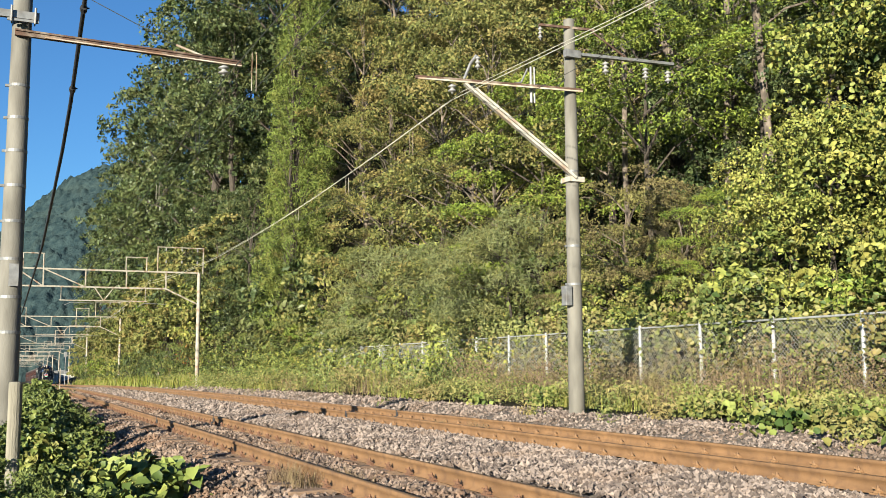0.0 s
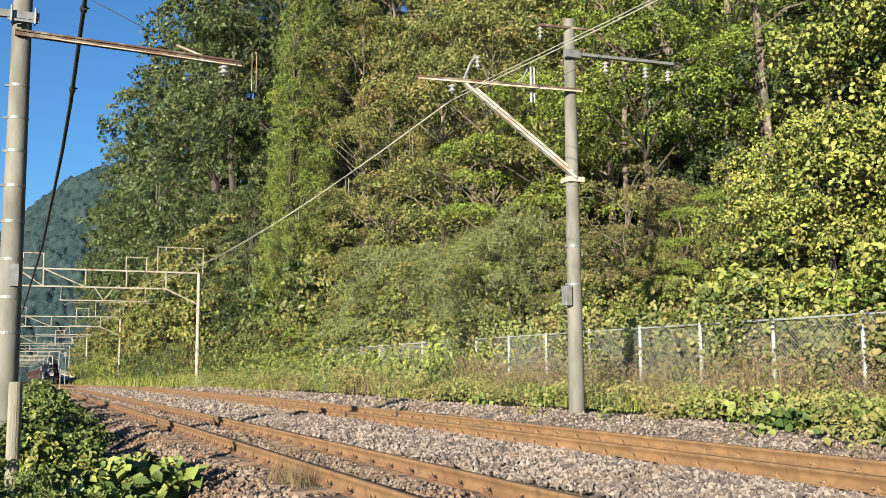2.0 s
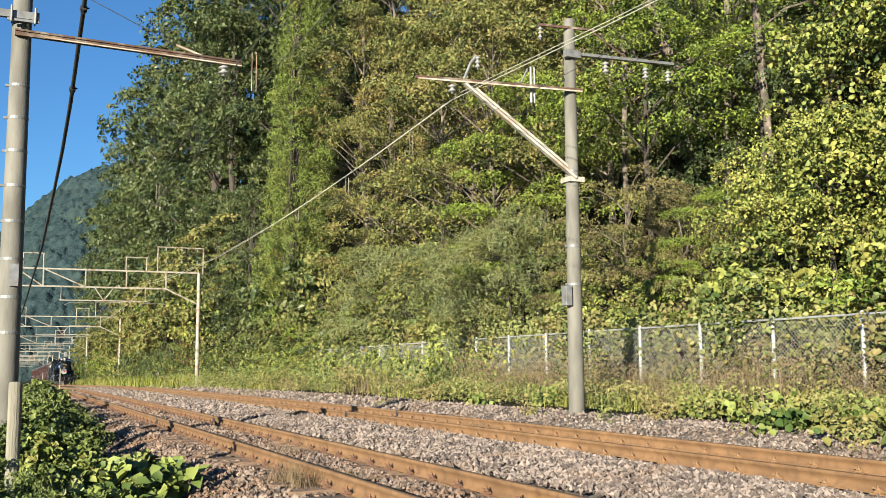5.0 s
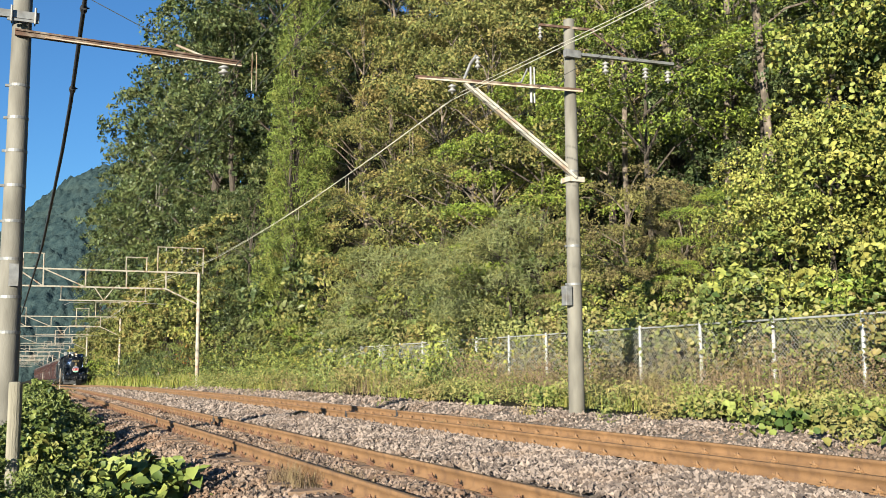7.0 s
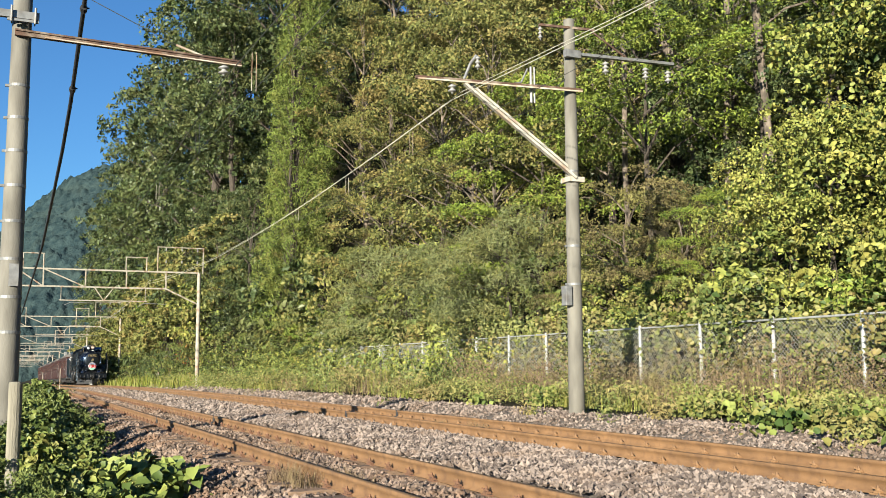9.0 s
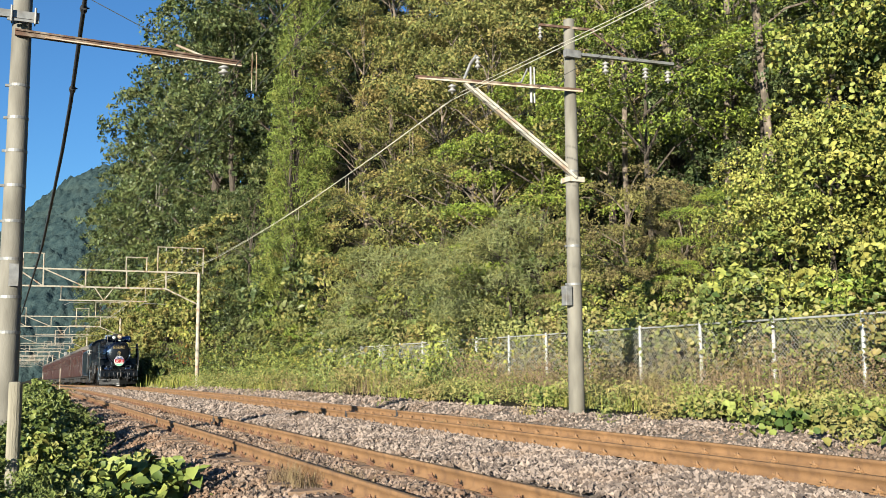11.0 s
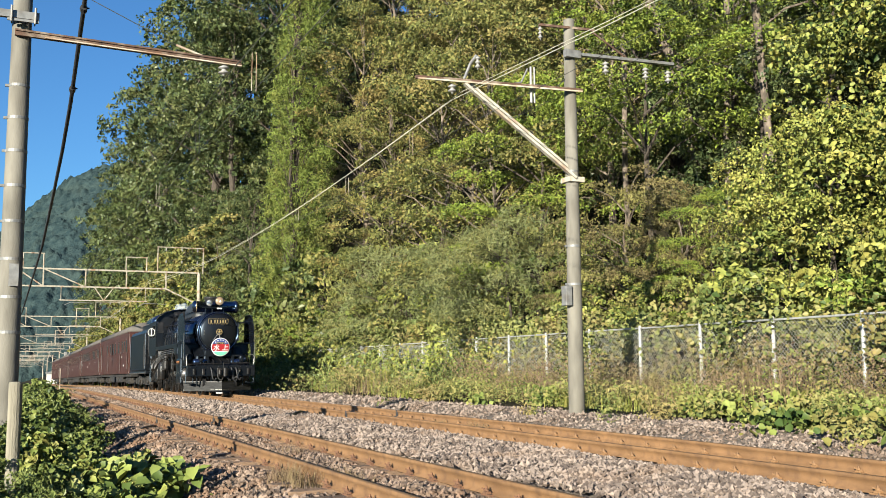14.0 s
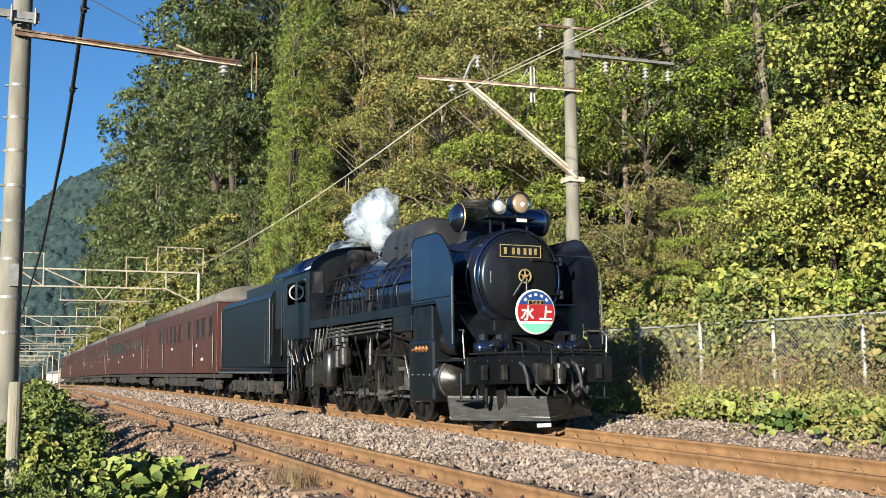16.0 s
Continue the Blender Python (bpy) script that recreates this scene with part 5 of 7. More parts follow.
    for q, flip in ((lo, 1), (hi, 0)):
        for i in range(len(q[0]) - 1):
            f = (q[0][i], q[0][i + 1], q[1][i + 1], q[1][i])
            bm.faces.new(f[::-1] if flip else f)
    for r0, r1 in ((lo[0], hi[0]), (lo[1], hi[1])):
        for i in range(len(r0) - 1):
            bm.faces.new((r0[i], r0[i + 1], r1[i + 1], r1[i]))
    bmesh.ops.recalc_face_normals(bm, faces=bm.faces[:])
    P("cab_roof", bm, LOCO_GLOSS, "", True, cab)
    bm = bmesh.new()
    box(bm, -1.3, 1.3, 7.5, 9.7, 1.6, 1.68)
    box(bm, -0.9, 0.9, 7.5, 8.0, 1.7, 3.1)
    P("backhead", bm, LOCO_GREASE, parent=cab)
    for s in (-1, 1):
        bm = bmesh.new()
        for y0, y1 in ((7.72, 8.42), (8.62, 9.35)):
            for z in (2.50, 3.07):
                box(bm, s * 1.385, s * 1.40, y0, y1, z, z + 0.03)
            for y in (y0, y1):
                box(bm, s * 1.385, s * 1.40, y - 0.015, y + 0.015, 2.5, 3.1)
        P("window_frame", bm, LOCO_GREASE, parent=cab)
        bm = bmesh.new()
        hoop = Matrix.Translation((s * 1.50, 8.15, 2.78)) @ Vector((s * 0.55, -0.83, 0)).to_track_quat("Z", "Y").to_matrix().to_4x4()
        ring(bm, hoop, 0.17, 0.018, 28, 6)
        rod(bm, (s * 1.50, 8.15, 2.61), (s * 1.50, 8.15, 2.95), 0.022)
        rod(bm, (s * 1.38, 8.2, 2.62), (s * 1.50, 8.15, 2.62), 0.016)
        P("tablet_hoop", bm, WHITE, "white hoop with a bar beside the window", parent=cab)
        bm = bmesh.new()
        rod(bm, (s * 1.40, 9.82, 1.3), (s * 1.40, 9.82, 2.9), 0.018)
        rod(bm, (s * 1.40, 10.75, 1.3), (s * 1.40, 10.75, 2.7), 0.014)
        P("cab_handrail", bm, LOCO_GREASE, parent=cab)
        bm = bmesh.new()
        for z in (2.72, 3.22):
            box(bm, s * 1.06, s * 1.32, 7.43, 7.45, z, z + 0.025)
        for x in (1.06, 1.30):
            box(bm, s * x, s * (x + 0.025), 7.43, 7.45, 2.745, 3.22)
        P("front_window_frame", bm, LOCO_GREASE, parent=cab)
        bm = bmesh.new()
        box(bm, s * 1.085, s * 1.30, 7.436, 7.446, 2.745, 3.22)
        P("front_pane", bm, GLASS_DARK, parent=cab)
        bm = bmesh.new()
        box(bm, s * 1.30, s * 1.33, 9.75, 10.7, 2.0, 3.15)
        P("cab_curtain", bm, LOCO_BLACK, parent=cab)
    # wheels and rods
    rolling.append((wheel("leading_wheel", 0.43, 0, t, 0.02), 0.43, 0.02))
    for y in (2.62, 4.17, 5.72, 7.27):
        rolling.append((wheel("driving_wheel", 0.70, 12, t, y, weight=True, label="large spoked driving wheel with counterweight"), 0.70, y))
    rolling.append((wheel("trailing_wheel", 0.43, 0, t, 9.35), 0.43, 9.35))
    rods = []
    for s in (-1, 1):
        bm = bmesh.new()
        beam(bm, (s * 0.80, 2.62, 0), (s * 0.80, 7.27, 0), 0.11, 0.05)
        for y in (2.62, 4.17, 5.72, 7.27):
            rod(bm, (s * 0.68, y, 0), (s * 0.86, y, 0), 0.10, seg=14)
        o = P("coupling_rod", bm, STEEL, "worn steel coupling rod")
        rods.append((o, s))
    mains = []
    for s in (-1, 1):
        bm = bmesh.new()
        beam(bm, (s * 0.95, 0, 0), (s * 0.95, -2.35, 0), 0.10, 0.05)
        rod(bm, (s * 0.86, 0, 0), (s * 1.0, 0, 0), 0.12, seg=14)
        rod(bm, (s * 0.88, -2.35, 0), (s * 1.08, -2.35, 0), 0.09, seg=12)
        o = P("connecting_rod", bm, STEEL, "worn steel connecting rod")
        mains.append((o, s))
    # headmark
    hm = [(-0.02, -0.50, 1.86)]
    c = along(*hm[0])
    bm = bmesh.new()
    lathe(bm, [(0.0, 0.03), (0.35, 0.03), (0.365, 0.015), (0.365, -0.005), (0.345, -0.012), (0.0, -0.012)], c, 48)
    mark = P("headmark", bm, WHITE, "round headmark in white, navy, red and mint", True)

    def slice_(z0, z1, r, y, mat, name):
        b = bmesh.new()
        pts = []
        for i in range(21):
            z = z0 + (z1 - z0) * i / 20
            pts.append((math.sqrt(max(1e-6, r * r - z * z)), z))
        pts = pts + [(-x, z) for x, z in pts[::-1]]
        clean = [p for i, p in enumerate(pts) if i == 0 or (abs(p[0] - pts[i - 1][0]) + abs(p[1] - pts[i - 1][1])) > 1e-4]
        prism(b, [(x + hm[0][0], z + hm[0][2]) for x, z in clean], y, y + 0.006, "y")
        return P(name, b, mat, parent=mark)
    slice_(0.12, 0.335, 0.336, -0.518, NAVY, "navy_field")
    slice_(-0.15, 0.118, 0.336, -0.518, RED, "red_field")
    slice_(-0.335, -0.19, 0.336, -0.518, MINT, "mint_field")
    bm = bmesh.new()
    box(bm, -0.17, 0.13, -0.526, -0.512, 1.86 + 0.115, 1.86 + 0.185, 0.004)
    P("name_tab", bm, BRASS, parent=mark)
    bm = bmesh.new()
    box(bm, -0.155, 0.115, -0.530, -0.522, 1.86 + 0.125, 1.86 + 0.175)
    P("tab_field", bm, LOCO_BLACK, parent=mark)
    for k in range(5):
        a = radians(135 - k * 22.5)
        bm = bmesh.new()
        m = Matrix.Translation((hm[0][0] + math.cos(a) * 0.275, -0.521, 1.86 + math.sin(a) * 0.275)) @ Euler((0, -(a - math.pi / 2), 0)).to_matrix().to_4x4()
        bmesh.ops.create_cube(bm, size=1, matrix=m @ Matrix.Diagonal((0.05, 0.006, 0.04, 1)))
        P("plain_bar", bm, WHITE, parent=mark)
    for ch, size, x, y, z, ink in (("\u6c34", 0.25, -0.17, -0.522, -0.115, WHITE), ("\u4e0a", 0.25, 0.17, -0.522, -0.115, WHITE), ("\u3050\u3093\u307e", 0.066, 0.0, -0.534, 0.127, BRASS)):
        cu = bpy.data.curves.new("character", "FONT")
        cu.body, cu.size, cu.extrude, cu.align_x, cu.offset, cu.shear = ch, size, 0.003, "CENTER", 0.006 if size > 0.1 else 0.001, 0.12
        tmp = bpy.data.objects.new("character", cu)
        scene.collection.objects.link(tmp)
        bpy.context.view_layer.update()
        me = bpy.data.meshes.new_from_object(tmp.evaluated_get(bpy.context.evaluated_depsgraph_get()))
        bpy.data.objects.remove(tmp)
        me.materials.clear()
        me.materials.append(ink)
        o = new("character", me)
        o.parent = mark
        o.matrix_basis = Matrix.Translation((hm[0][0] + x, y, 1.86 + z)) @ Euler((radians(90), 0, 0)).to_matrix().to_4x4()
    bm = bmesh.new()
    rod(bm, (-0.02, -0.47, 1.7), (-0.02, -0.2, 1.65), 0.02)
    rod(bm, (-0.02, -0.47, 1.95), (-0.02, -0.05, 1.95), 0.02)
    P("headmark_stay", bm, LOCO_BLACK, parent=mark)
    return t, rods, mains


def bogie(parent, y, name="bogie", r=0.43, base=2.0):
    b = new(name)
    b.parent = parent
    b.empty_display_size = 0.1
    b.matrix_basis = Matrix.Translation((0, y, 0))
    for s in (-1, 1):
        bm = bmesh.new()
        box(bm, s * 0.92, s * 1.02, -base / 2 - 0.35, base / 2 + 0.35, 0.50, 0.64, 0.02)
        for yy in (-base / 2, base / 2):
            box(bm, s * 0.90, s * 1.12, yy - 0.16, yy + 0.16, 0.30, 0.62, 0.03)
            lathe(bm, [(0.09, 0.0), (0.09, 0.05), (0.05, 0.07)], across(s * 1.12 - (0.07 if s < 0 else 0), yy, 0.43), 12)
        for k in range(5):
            box(bm, s * 0.95, s * 1.08, -0.45 + 0.03 * k, 0.45 - 0.03 * k, 0.28 + k * 0.045, 0.315 + k * 0.045)
        for yy in (-0.35, 0.35):
            rod(bm, (s * 1.0, yy, 0.28), (s * 1.0, yy, 0.72), 0.05)
        part("side_frame", bm, DUSTY, b)
    return b


def build_tender():
    t = thing("tender", spot(Y16), "black locomotive tender heaped with coal behind the cab", "tender")
    P = lambda name, bm, mat, label="", smooth=False, parent=None: part(name, bm, mat, parent or t, label, smooth)
    y0, y1 = 11.05, 17.25
    bm = bmesh.new()
    prism(bm, [(1.37, 1.02), (1.37, 2.86), (1.30, 3.02), (1.15, 3.09), (-1.15, 3.09), (-1.30, 3.02), (-1.37, 2.86), (-1.37, 1.02)], y0, y1, "y")
    tank = P("tank", bm, LOCO_BLACK, "streaked black tank sides")
    bm = bmesh.new()
    for s in (-1, 1):
        for y in (y0 + 0.03, y1 - 0.03):
            rod(bm, (s * 1.385, y, 1.05), (s * 1.385, y, 2.85), 0.016, seg=6)
        rod(bm, (s * 1.385, y0, 2.86), (s * 1.385, y1, 2.86), 0.014, seg=6)
        rod(bm, (s * 1.385, y0, 1.06), (s * 1.385, y1, 1.06), 0.018, seg=6)
    P("bead", bm, LOCO_BLACK, parent=tank)
    bm = bmesh.new()
    for s in (-1, 1):
        box(bm, s * 0.95, s * 1.0, 11.2, 15.4, 3.08, 3.38)
    box(bm, -1.0, 1.0, 15.4, 15.45, 3.08, 3.38)
    P("coal_boards", bm, LOCO_BLACK)
    rng = np.random.default_rng(8)
    bm = bmesh.new()
    for k in range(120):
        x, y = rng.uniform(-0.88, 0.88), rng.uniform(11.3, 15.3)
        bmesh.ops.create_icosphere(bm, subdivisions=1, radius=rng.uniform(0.08, 0.17), matrix=Matrix.Translation((x, y, 3.15 + 0.2 * (1 - x * x))) @ Euler(tuple(rng.uniform(0, 3, 3))).to_matrix().to_4x4() @ Matrix.Diagonal((1, 0.8, 0.6, 1)))
    P("coal", bm, LOCO_BLACK, "heap of black coal")
    bm = bmesh.new()
    box(bm, -1.36, 1.36, y0 - 0.1, y1 + 0.35, 0.84, 1.0, 0.01)
    box(bm, -0.15, 0.15, y1 + 0.3, y1 + 0.6, 0.75, 1.0)
    P("underframe", bm, LOCO_BLACK)
    bm = bmesh.new()
    for s in (-1, 1):
        rod(bm, (s * 1.39, y0 - 0.05, 0.88), (s * 1.39, y1 + 0.3, 0.88), 0.028, seg=8)
    P("step_edge", bm, STEEL)
    for s in (-1, 1):
        for y, top in ((11.15, 2.7), (11.45, 2.4)):
            P("handrail", rod(bmesh.new(), (s * 1.41, y, 1.1), (s * 1.41, y, top), 0.018), LOCO_GREASE)
    bm = bmesh.new()
    lathe(bm, [(0.12, 3.09), (0.12, 3.25), (0.07, 3.3), (0, 3.3)], Matrix.Translation((-0.5, 16.5, 0)), 14)
    rod(bm, (0.4, 16.6, 3.09), (0.4, 16.6, 3.42), 0.07)
    P("filler_cap", bm, WHITE)
    for y in (12.6, 15.7):
        bogie(t, y)
        for d in (-1.0, 1.0):
            rolling.append((wheel("tender_wheel", 0.43, 0, t, y + d), 0.43, y + d))
    return t


def build_carriage(first):
    """A steel-bodied carriage, 17.5 m (luggage van) or 19.5 m, with recessed windows and doors."""
    n = 17.6 if first else 19.3
    t = thing("luggage_van" if first else "passenger_carriage", Matrix(), "maroon luggage van with sliding doors and a grey roof" if first else "maroon passenger carriage with a row of windows and a grey roof", "railway carriage", "" if first else "carriages of the train")
    P = lambda name, bm, mat, label="", smooth=False, parent=None: part(name, bm, mat, parent or t, label, smooth)
    bm = bmesh.new()
    box(bm, -1.40, 1.40, 0, n, 0.86, 3.24, 0.02)
    body = P("body", bm, MAROON, "maroon painted body")
    bm = bmesh.new()
    out = [(1.43 * math.cos(radians(a)), 3.22 + 0.56 * math.sin(radians(a)) ** 0.75) for a in range(0, 181, 9)]
    prism(bm, out, -0.08, n + 0.08, "y")
    P("roof", bm, ROOF_GREY, "dusty dark grey roof", True)
    for s in (-1, 1):
        for z in (2.95, 2.02, 0.90):
            P("belt_rail", box(bmesh.new(), s * 1.40, s * 1.412, 0.02, n - 0.02, z, z + 0.07), MAROON, parent=body)
        for y in (0.0, n - 0.06):
            P("corner_post", box(bmesh.new(), s * 1.39, s * 1.415, y, y + 0.06, 0.86, 3.22), MAROON, parent=body)
    doors = [(0.5, 1.25), (4.2, 5.9), (n - 6.0, n - 4.3), (n - 1.3, n - 0.55)] if first else [(0.35, 1.05), (n - 1.05, n - 0.35)]
    wins = [(2.0, 2.7), (3.0, 3.7), (7.0, 7.6), (8.1, 8.7), (9.2, 9.8), (10.2, 10.8)] if first else [(1.7 + 1.2 * k, 2.55 + 1.2 * k) for k in range(14)]
    for s in (-1, 1):
        for a, b in doors:
            bm = bmesh.new()
            box(bm, s * 1.405, s * 1.425, a, b, 0.95, 2.94, 0.006)
            box(bm, s * 1.41, s * 1.43, a - 0.05, a + 0.0, 0.95, 2.95)
            box(bm, s * 1.41, s * 1.43, b, b + 0.05, 0.95, 2.95)
            d = P("door", bm, MAROON)
            bm = bmesh.new()
            box(bm, s * 1.42, s * 1.431, (a + b) / 2 - 0.25, (a + b) / 2 + 0.25, 2.12, 2.8)
            P("pane", bm, GLASS_DARK, parent=d)
            bm = bmesh.new()
            rod(bm, (s * 1.44, a - 0.1, 1.1), (s * 1.44, a - 0.1, 2.2), 0.015, seg=6)
            P("grab_rail", bm, LOCO_GREASE, parent=d)
        for a, b in wins:
            bm = bmesh.new()
            for z in (2.10, 2.82):
                box(bm, s * 1.40, s * 1.425, a - 0.04, b + 0.04, z - 0.03, z + 0.01)
            for y in (a - 0.02, b + 0.02):
                box(bm, s * 1.40, s * 1.42, y - 0.02, y + 0.02, 2.08, 2.84)
            w = P("window", bm, MAROON)
            bm = bmesh.new()
            box(bm, s * 1.40, s * 1.408, a, b, 2.11, 2.79)
            P("pane", bm, GLASS_DARK, parent=w)
    rng = np.random.default_rng(3 if first else 4)
    for k in range(5 if first else 4):
        y = rng.uniform(1, n - 1)
        z = rng.choice([1.3, 1.55, 1.8])
        for s in (-1, 1):
            P("small_plate", box(bmesh.new(), s * 1.402, s * 1.414, y, y + rng.uniform(0.12, 0.3), z, z + 0.1), WHITE, parent=body)
    bm = bmesh.new()
    box(bm, -1.25, 1.25, 0.1, n - 0.1, 0.70, 0.86)
    for s in (-1, 1):
        beam(bm, (s * 1.1, 4.5, 0.75), (s * 1.1, 6.2, 0.38), 0.06, 0.06)
        beam(bm, (s * 1.1, 6.2, 0.38), (s * 1.1, n - 6.2, 0.38), 0.06, 0.06)
        beam(bm, (s * 1.1, n - 6.2, 0.38), (s * 1.1, n - 4.5, 0.75), 0.06, 0.06)
    P("underframe", bm, DUSTY)
    for a, b, zz in ((5.2, 6.6, 0.36), (7.4, 8.4, 0.42), (9.2, 11.0, 0.34), (11.6, 12.4, 0.4)):
        bm = bmesh.new()
        box(bm, -1.2, 1.2, a, b, zz, 0.72, 0.04)
        P("equipment_box", bm, DUSTY)
    bm = bmesh.new()
    lathe(bm, [(0.16, 3.70), (0.18, 3.74), (0.16, 3.90), (0.05, 3.96), (0, 3.96)], None, 12)
    vent = P("roof_vent", bm, ROOF_GREY)
    vent.matrix_basis = Matrix.Translation((0, 1.6, 0))
    for y in np.arange(3.1, n - 1, 1.5):
        share("roof_vent", vent, t, Matrix.Translation((0, y, 0)))
    for y in (-0.35, n):
        bm = bmesh.new()
        box(bm, -0.5, 0.5, y, y + 0.35, 0.95, 3.1)
        P("gangway", bm, RUBBER, "black gangway bellows")
        bm = bmesh.new()
        box(bm, -0.12, 0.12, y - 0.05, y + 0.4, 0.72, 0.95)
        P("coupling", bm, RUBBER)
    for s in (-1, 1):
        for y in (0.25, n - 0.6):
            bm = bmesh.new()
            for z in (0.35, 0.6):
                box(bm, s * 1.2, s * 1.4, y, y + 0.35, z, z + 0.03)
            rod(bm, (s * 1.38, y + 0.02, 0.35), (s * 1.38, y + 0.02, 0.9), 0.015, seg=6)
            P("step", bm, DUSTY)
    for y in (2.4, n - 2.4):
        bogie(t, y)
    return t, n


loco, coupling_rods, main_rods = build_loco()
tender = build_tender()
cars = []
van, van_len = build_carriage(True)
cars.append((van, 17.95))
coach, coach_len = build_carriage(False)
back = 17.95 + van_len + 0.7
coach.matrix_basis = spot(Y16 + back)
cars.append((coach, back))
for i in range(3):
    back += coach_len + 0.7
    cars.append((copy_thing(coach, spot(Y16 + back)), back))
for car, offset in cars:
    size = van_len if car == van else coach_len
    for y in (2.4, size - 2.4):
        for d in (-1.0, 1.0):
            rolling.append((wheel("carriage_wheel", 0.43, 0, car, y + d), 0.43, y + d))
van.matrix_basis = spot(Y16 + 17.95)


# ---- leaves ----
def leaf_cloud(centres, normals, size, rng, spread=0.7, aspect=0.55, fold=0.25, full=False):
    """One folded leaf at each centre, facing its normal more or less. Arrays for bulk()."""
    n = len(centres)
    nn = normals + rng.normal(0, spread, (n, 3))
    nn /= np.linalg.norm(nn, axis=1)[:, None] + 1e-9
    t = rng.normal(0, 1, (n, 3)) + np.array([0, 0, -0.6])
    t -= nn * np.sum(t * nn, axis=1)[:, None]
    t /= np.linalg.norm(t, axis=1)[:, None] + 1e-9
    b = np.cross(nn, t)
    s = (size * rng.uniform(0.6, 1.3, n))[:, None]
    lift = nn * s * fold * aspect
    if full:                    # broad leaves with a rounded outline
        v = np.empty((n, 6, 3))
        curl = nn * s * rng.uniform(-0.18, 0.05, n)[:, None]
        v[:, 0], v[:, 3] = centres - t * s * 0.45, centres + t * s * 0.55 + curl
        v[:, 1] = centres + b * s * aspect * 0.45 + lift - t * s * 0.30
        v[:, 2] = centres + b * s * aspect * 0.42 + lift + t * s * 0.14
        v[:, 4] = centres - b * s * aspect * 0.42 + lift + t * s * 0.14
        v[:, 5] = centres - b * s * aspect * 0.45 + lift - t * s * 0.30
        i = np.arange(n)[:, None] * 6
        f = np.concatenate([np.hstack([i, i + 1, i + 2]), np.hstack([i, i + 2, i + 3]), np.hstack([i, i + 3, i + 4]), np.hstack([i, i + 4, i + 5])], axis=0)
        return v.reshape(-1, 3), f
    v = np.empty((n, 4, 3))
    v[:, 0] = centres - t * s * 0.5
    v[:, 1] = centres + b * s * aspect * 0.5 + lift - t * s * 0.08
    v[:, 2] = centres + t * s * 0.5
    v[:, 3] = centres - b * s * aspect * 0.5 + lift - t * s * 0.08
    i = np.arange(n)[:, None] * 4
    f = np.concatenate([np.hstack([i, i + 1, i + 2]), np.hstack([i, i + 2, i + 3])], axis=0)
    return v.reshape(-1, 3), f


def apart(out, p, s, gap):
    """Whether a lobe at p of size s keeps clear of those in out."""
    return all((p[0] - q[0]) ** 2 + (p[1] - q[1]) ** 2 + ((p[2] - q[2]) * 1.4) ** 2 > (gap * (s + q[3])) ** 2 for q in out)


def broad_crown(h, width, rng, lobes=26, low=0.25, flat=0.5, size=0.17, gap=0.62):
    """Lobes of a broadleaf crown over an egg-shaped outline, kept apart so that dark gaps stay between them."""
    out = []
    for _ in range(lobes * 30):
        a, u = rng.uniform(0, math.tau), rng.uniform(0, 1)
        z = h * (low + (1 - low) * u)
        rad = width * 0.5 * math.sqrt(max(0.04, 1 - (2 * (u - 0.40)) ** 2 * 0.72)) * rng.uniform(0.3, 1.0) ** 0.5
        s = width * size * rng.uniform(0.6, 1.3)
        p = (math.cos(a) * rad, math.sin(a) * rad, z)
        if apart(out, p, s, gap):
            out.append((*p, s * 1.1, s * 1.1, s * flat))
        if len(out) == lobes:
            break
    return out


def cone_crown(h, width, rng, lobes=70):
    """Hanging plumes of a conifer, tier over tier."""
    out = []
    for i in range(lobes):
        u = (i + rng.uniform(0, 1)) / lobes
        a = i * 2.39996 + rng.uniform(-0.4, 0.4)
        rad = width * 0.5 * (1 - u) ** 0.75 * rng.uniform(0.25, 1.05)
        s = width * 0.5 * (0.10 + 0.17 * (1 - u)) * rng.uniform(0.7, 1.25)
        out.append((math.cos(a) * rad, math.sin(a) * rad, h * (0.04 + 0.95 * u), s, s, s * 1.15))
    return out


def sprays(blobs, n, k, rho, rng, up=0.45, out=0.8, droop=0.35, full_round=0.15):
    """n sprays over the lobes of a crown, each of k leaves on a drooping dish. Points and normals."""
    bl = np.array(blobs)
    w = bl[:, 3] * bl[:, 5]
    j = rng.choice(len(bl), n, p=w / w.sum())
    d = rng.normal(0, 1, (n, 3))
    d /= np.linalg.norm(d, axis=1)[:, None]
    flip = (d[:, 2] < -0.1) & (rng.uniform(0, 1, n) > full_round)
    d[flip, 2] *= -1
    c = bl[j, :3] + d * bl[j, 3:6] * rng.uniform(0.72, 1.10, n)[:, None]
    nn = d * out + np.array([0, 0, up]) + rng.normal(0, 0.28, (n, 3))
    nn /= np.linalg.norm(nn, axis=1)[:, None]
    t = np.cross(nn, rng.normal(0, 1, (n, 3)))
    t /= np.linalg.norm(t, axis=1)[:, None]
    b = np.cross(nn, t)
    a, q = rng.uniform(0, math.tau, (n, k)), np.sqrt(rng.uniform(0, 1, (n, k)))
    size = rho * rng.uniform(0.6, 1.4, (n, 1))
    u, v = np.cos(a) * q * size * 1.3, np.sin(a) * q * size * 0.75
    p = c[:, None] + t[:, None] * u[..., None] + b[:, None] * v[..., None]
    p = p - nn[:, None] * (droop * q * q * size)[..., None] + rng.normal(0, 0.12 * rho, (n, k, 3))
    return p.reshape(-1, 3), np.repeat(nn, k, 0)


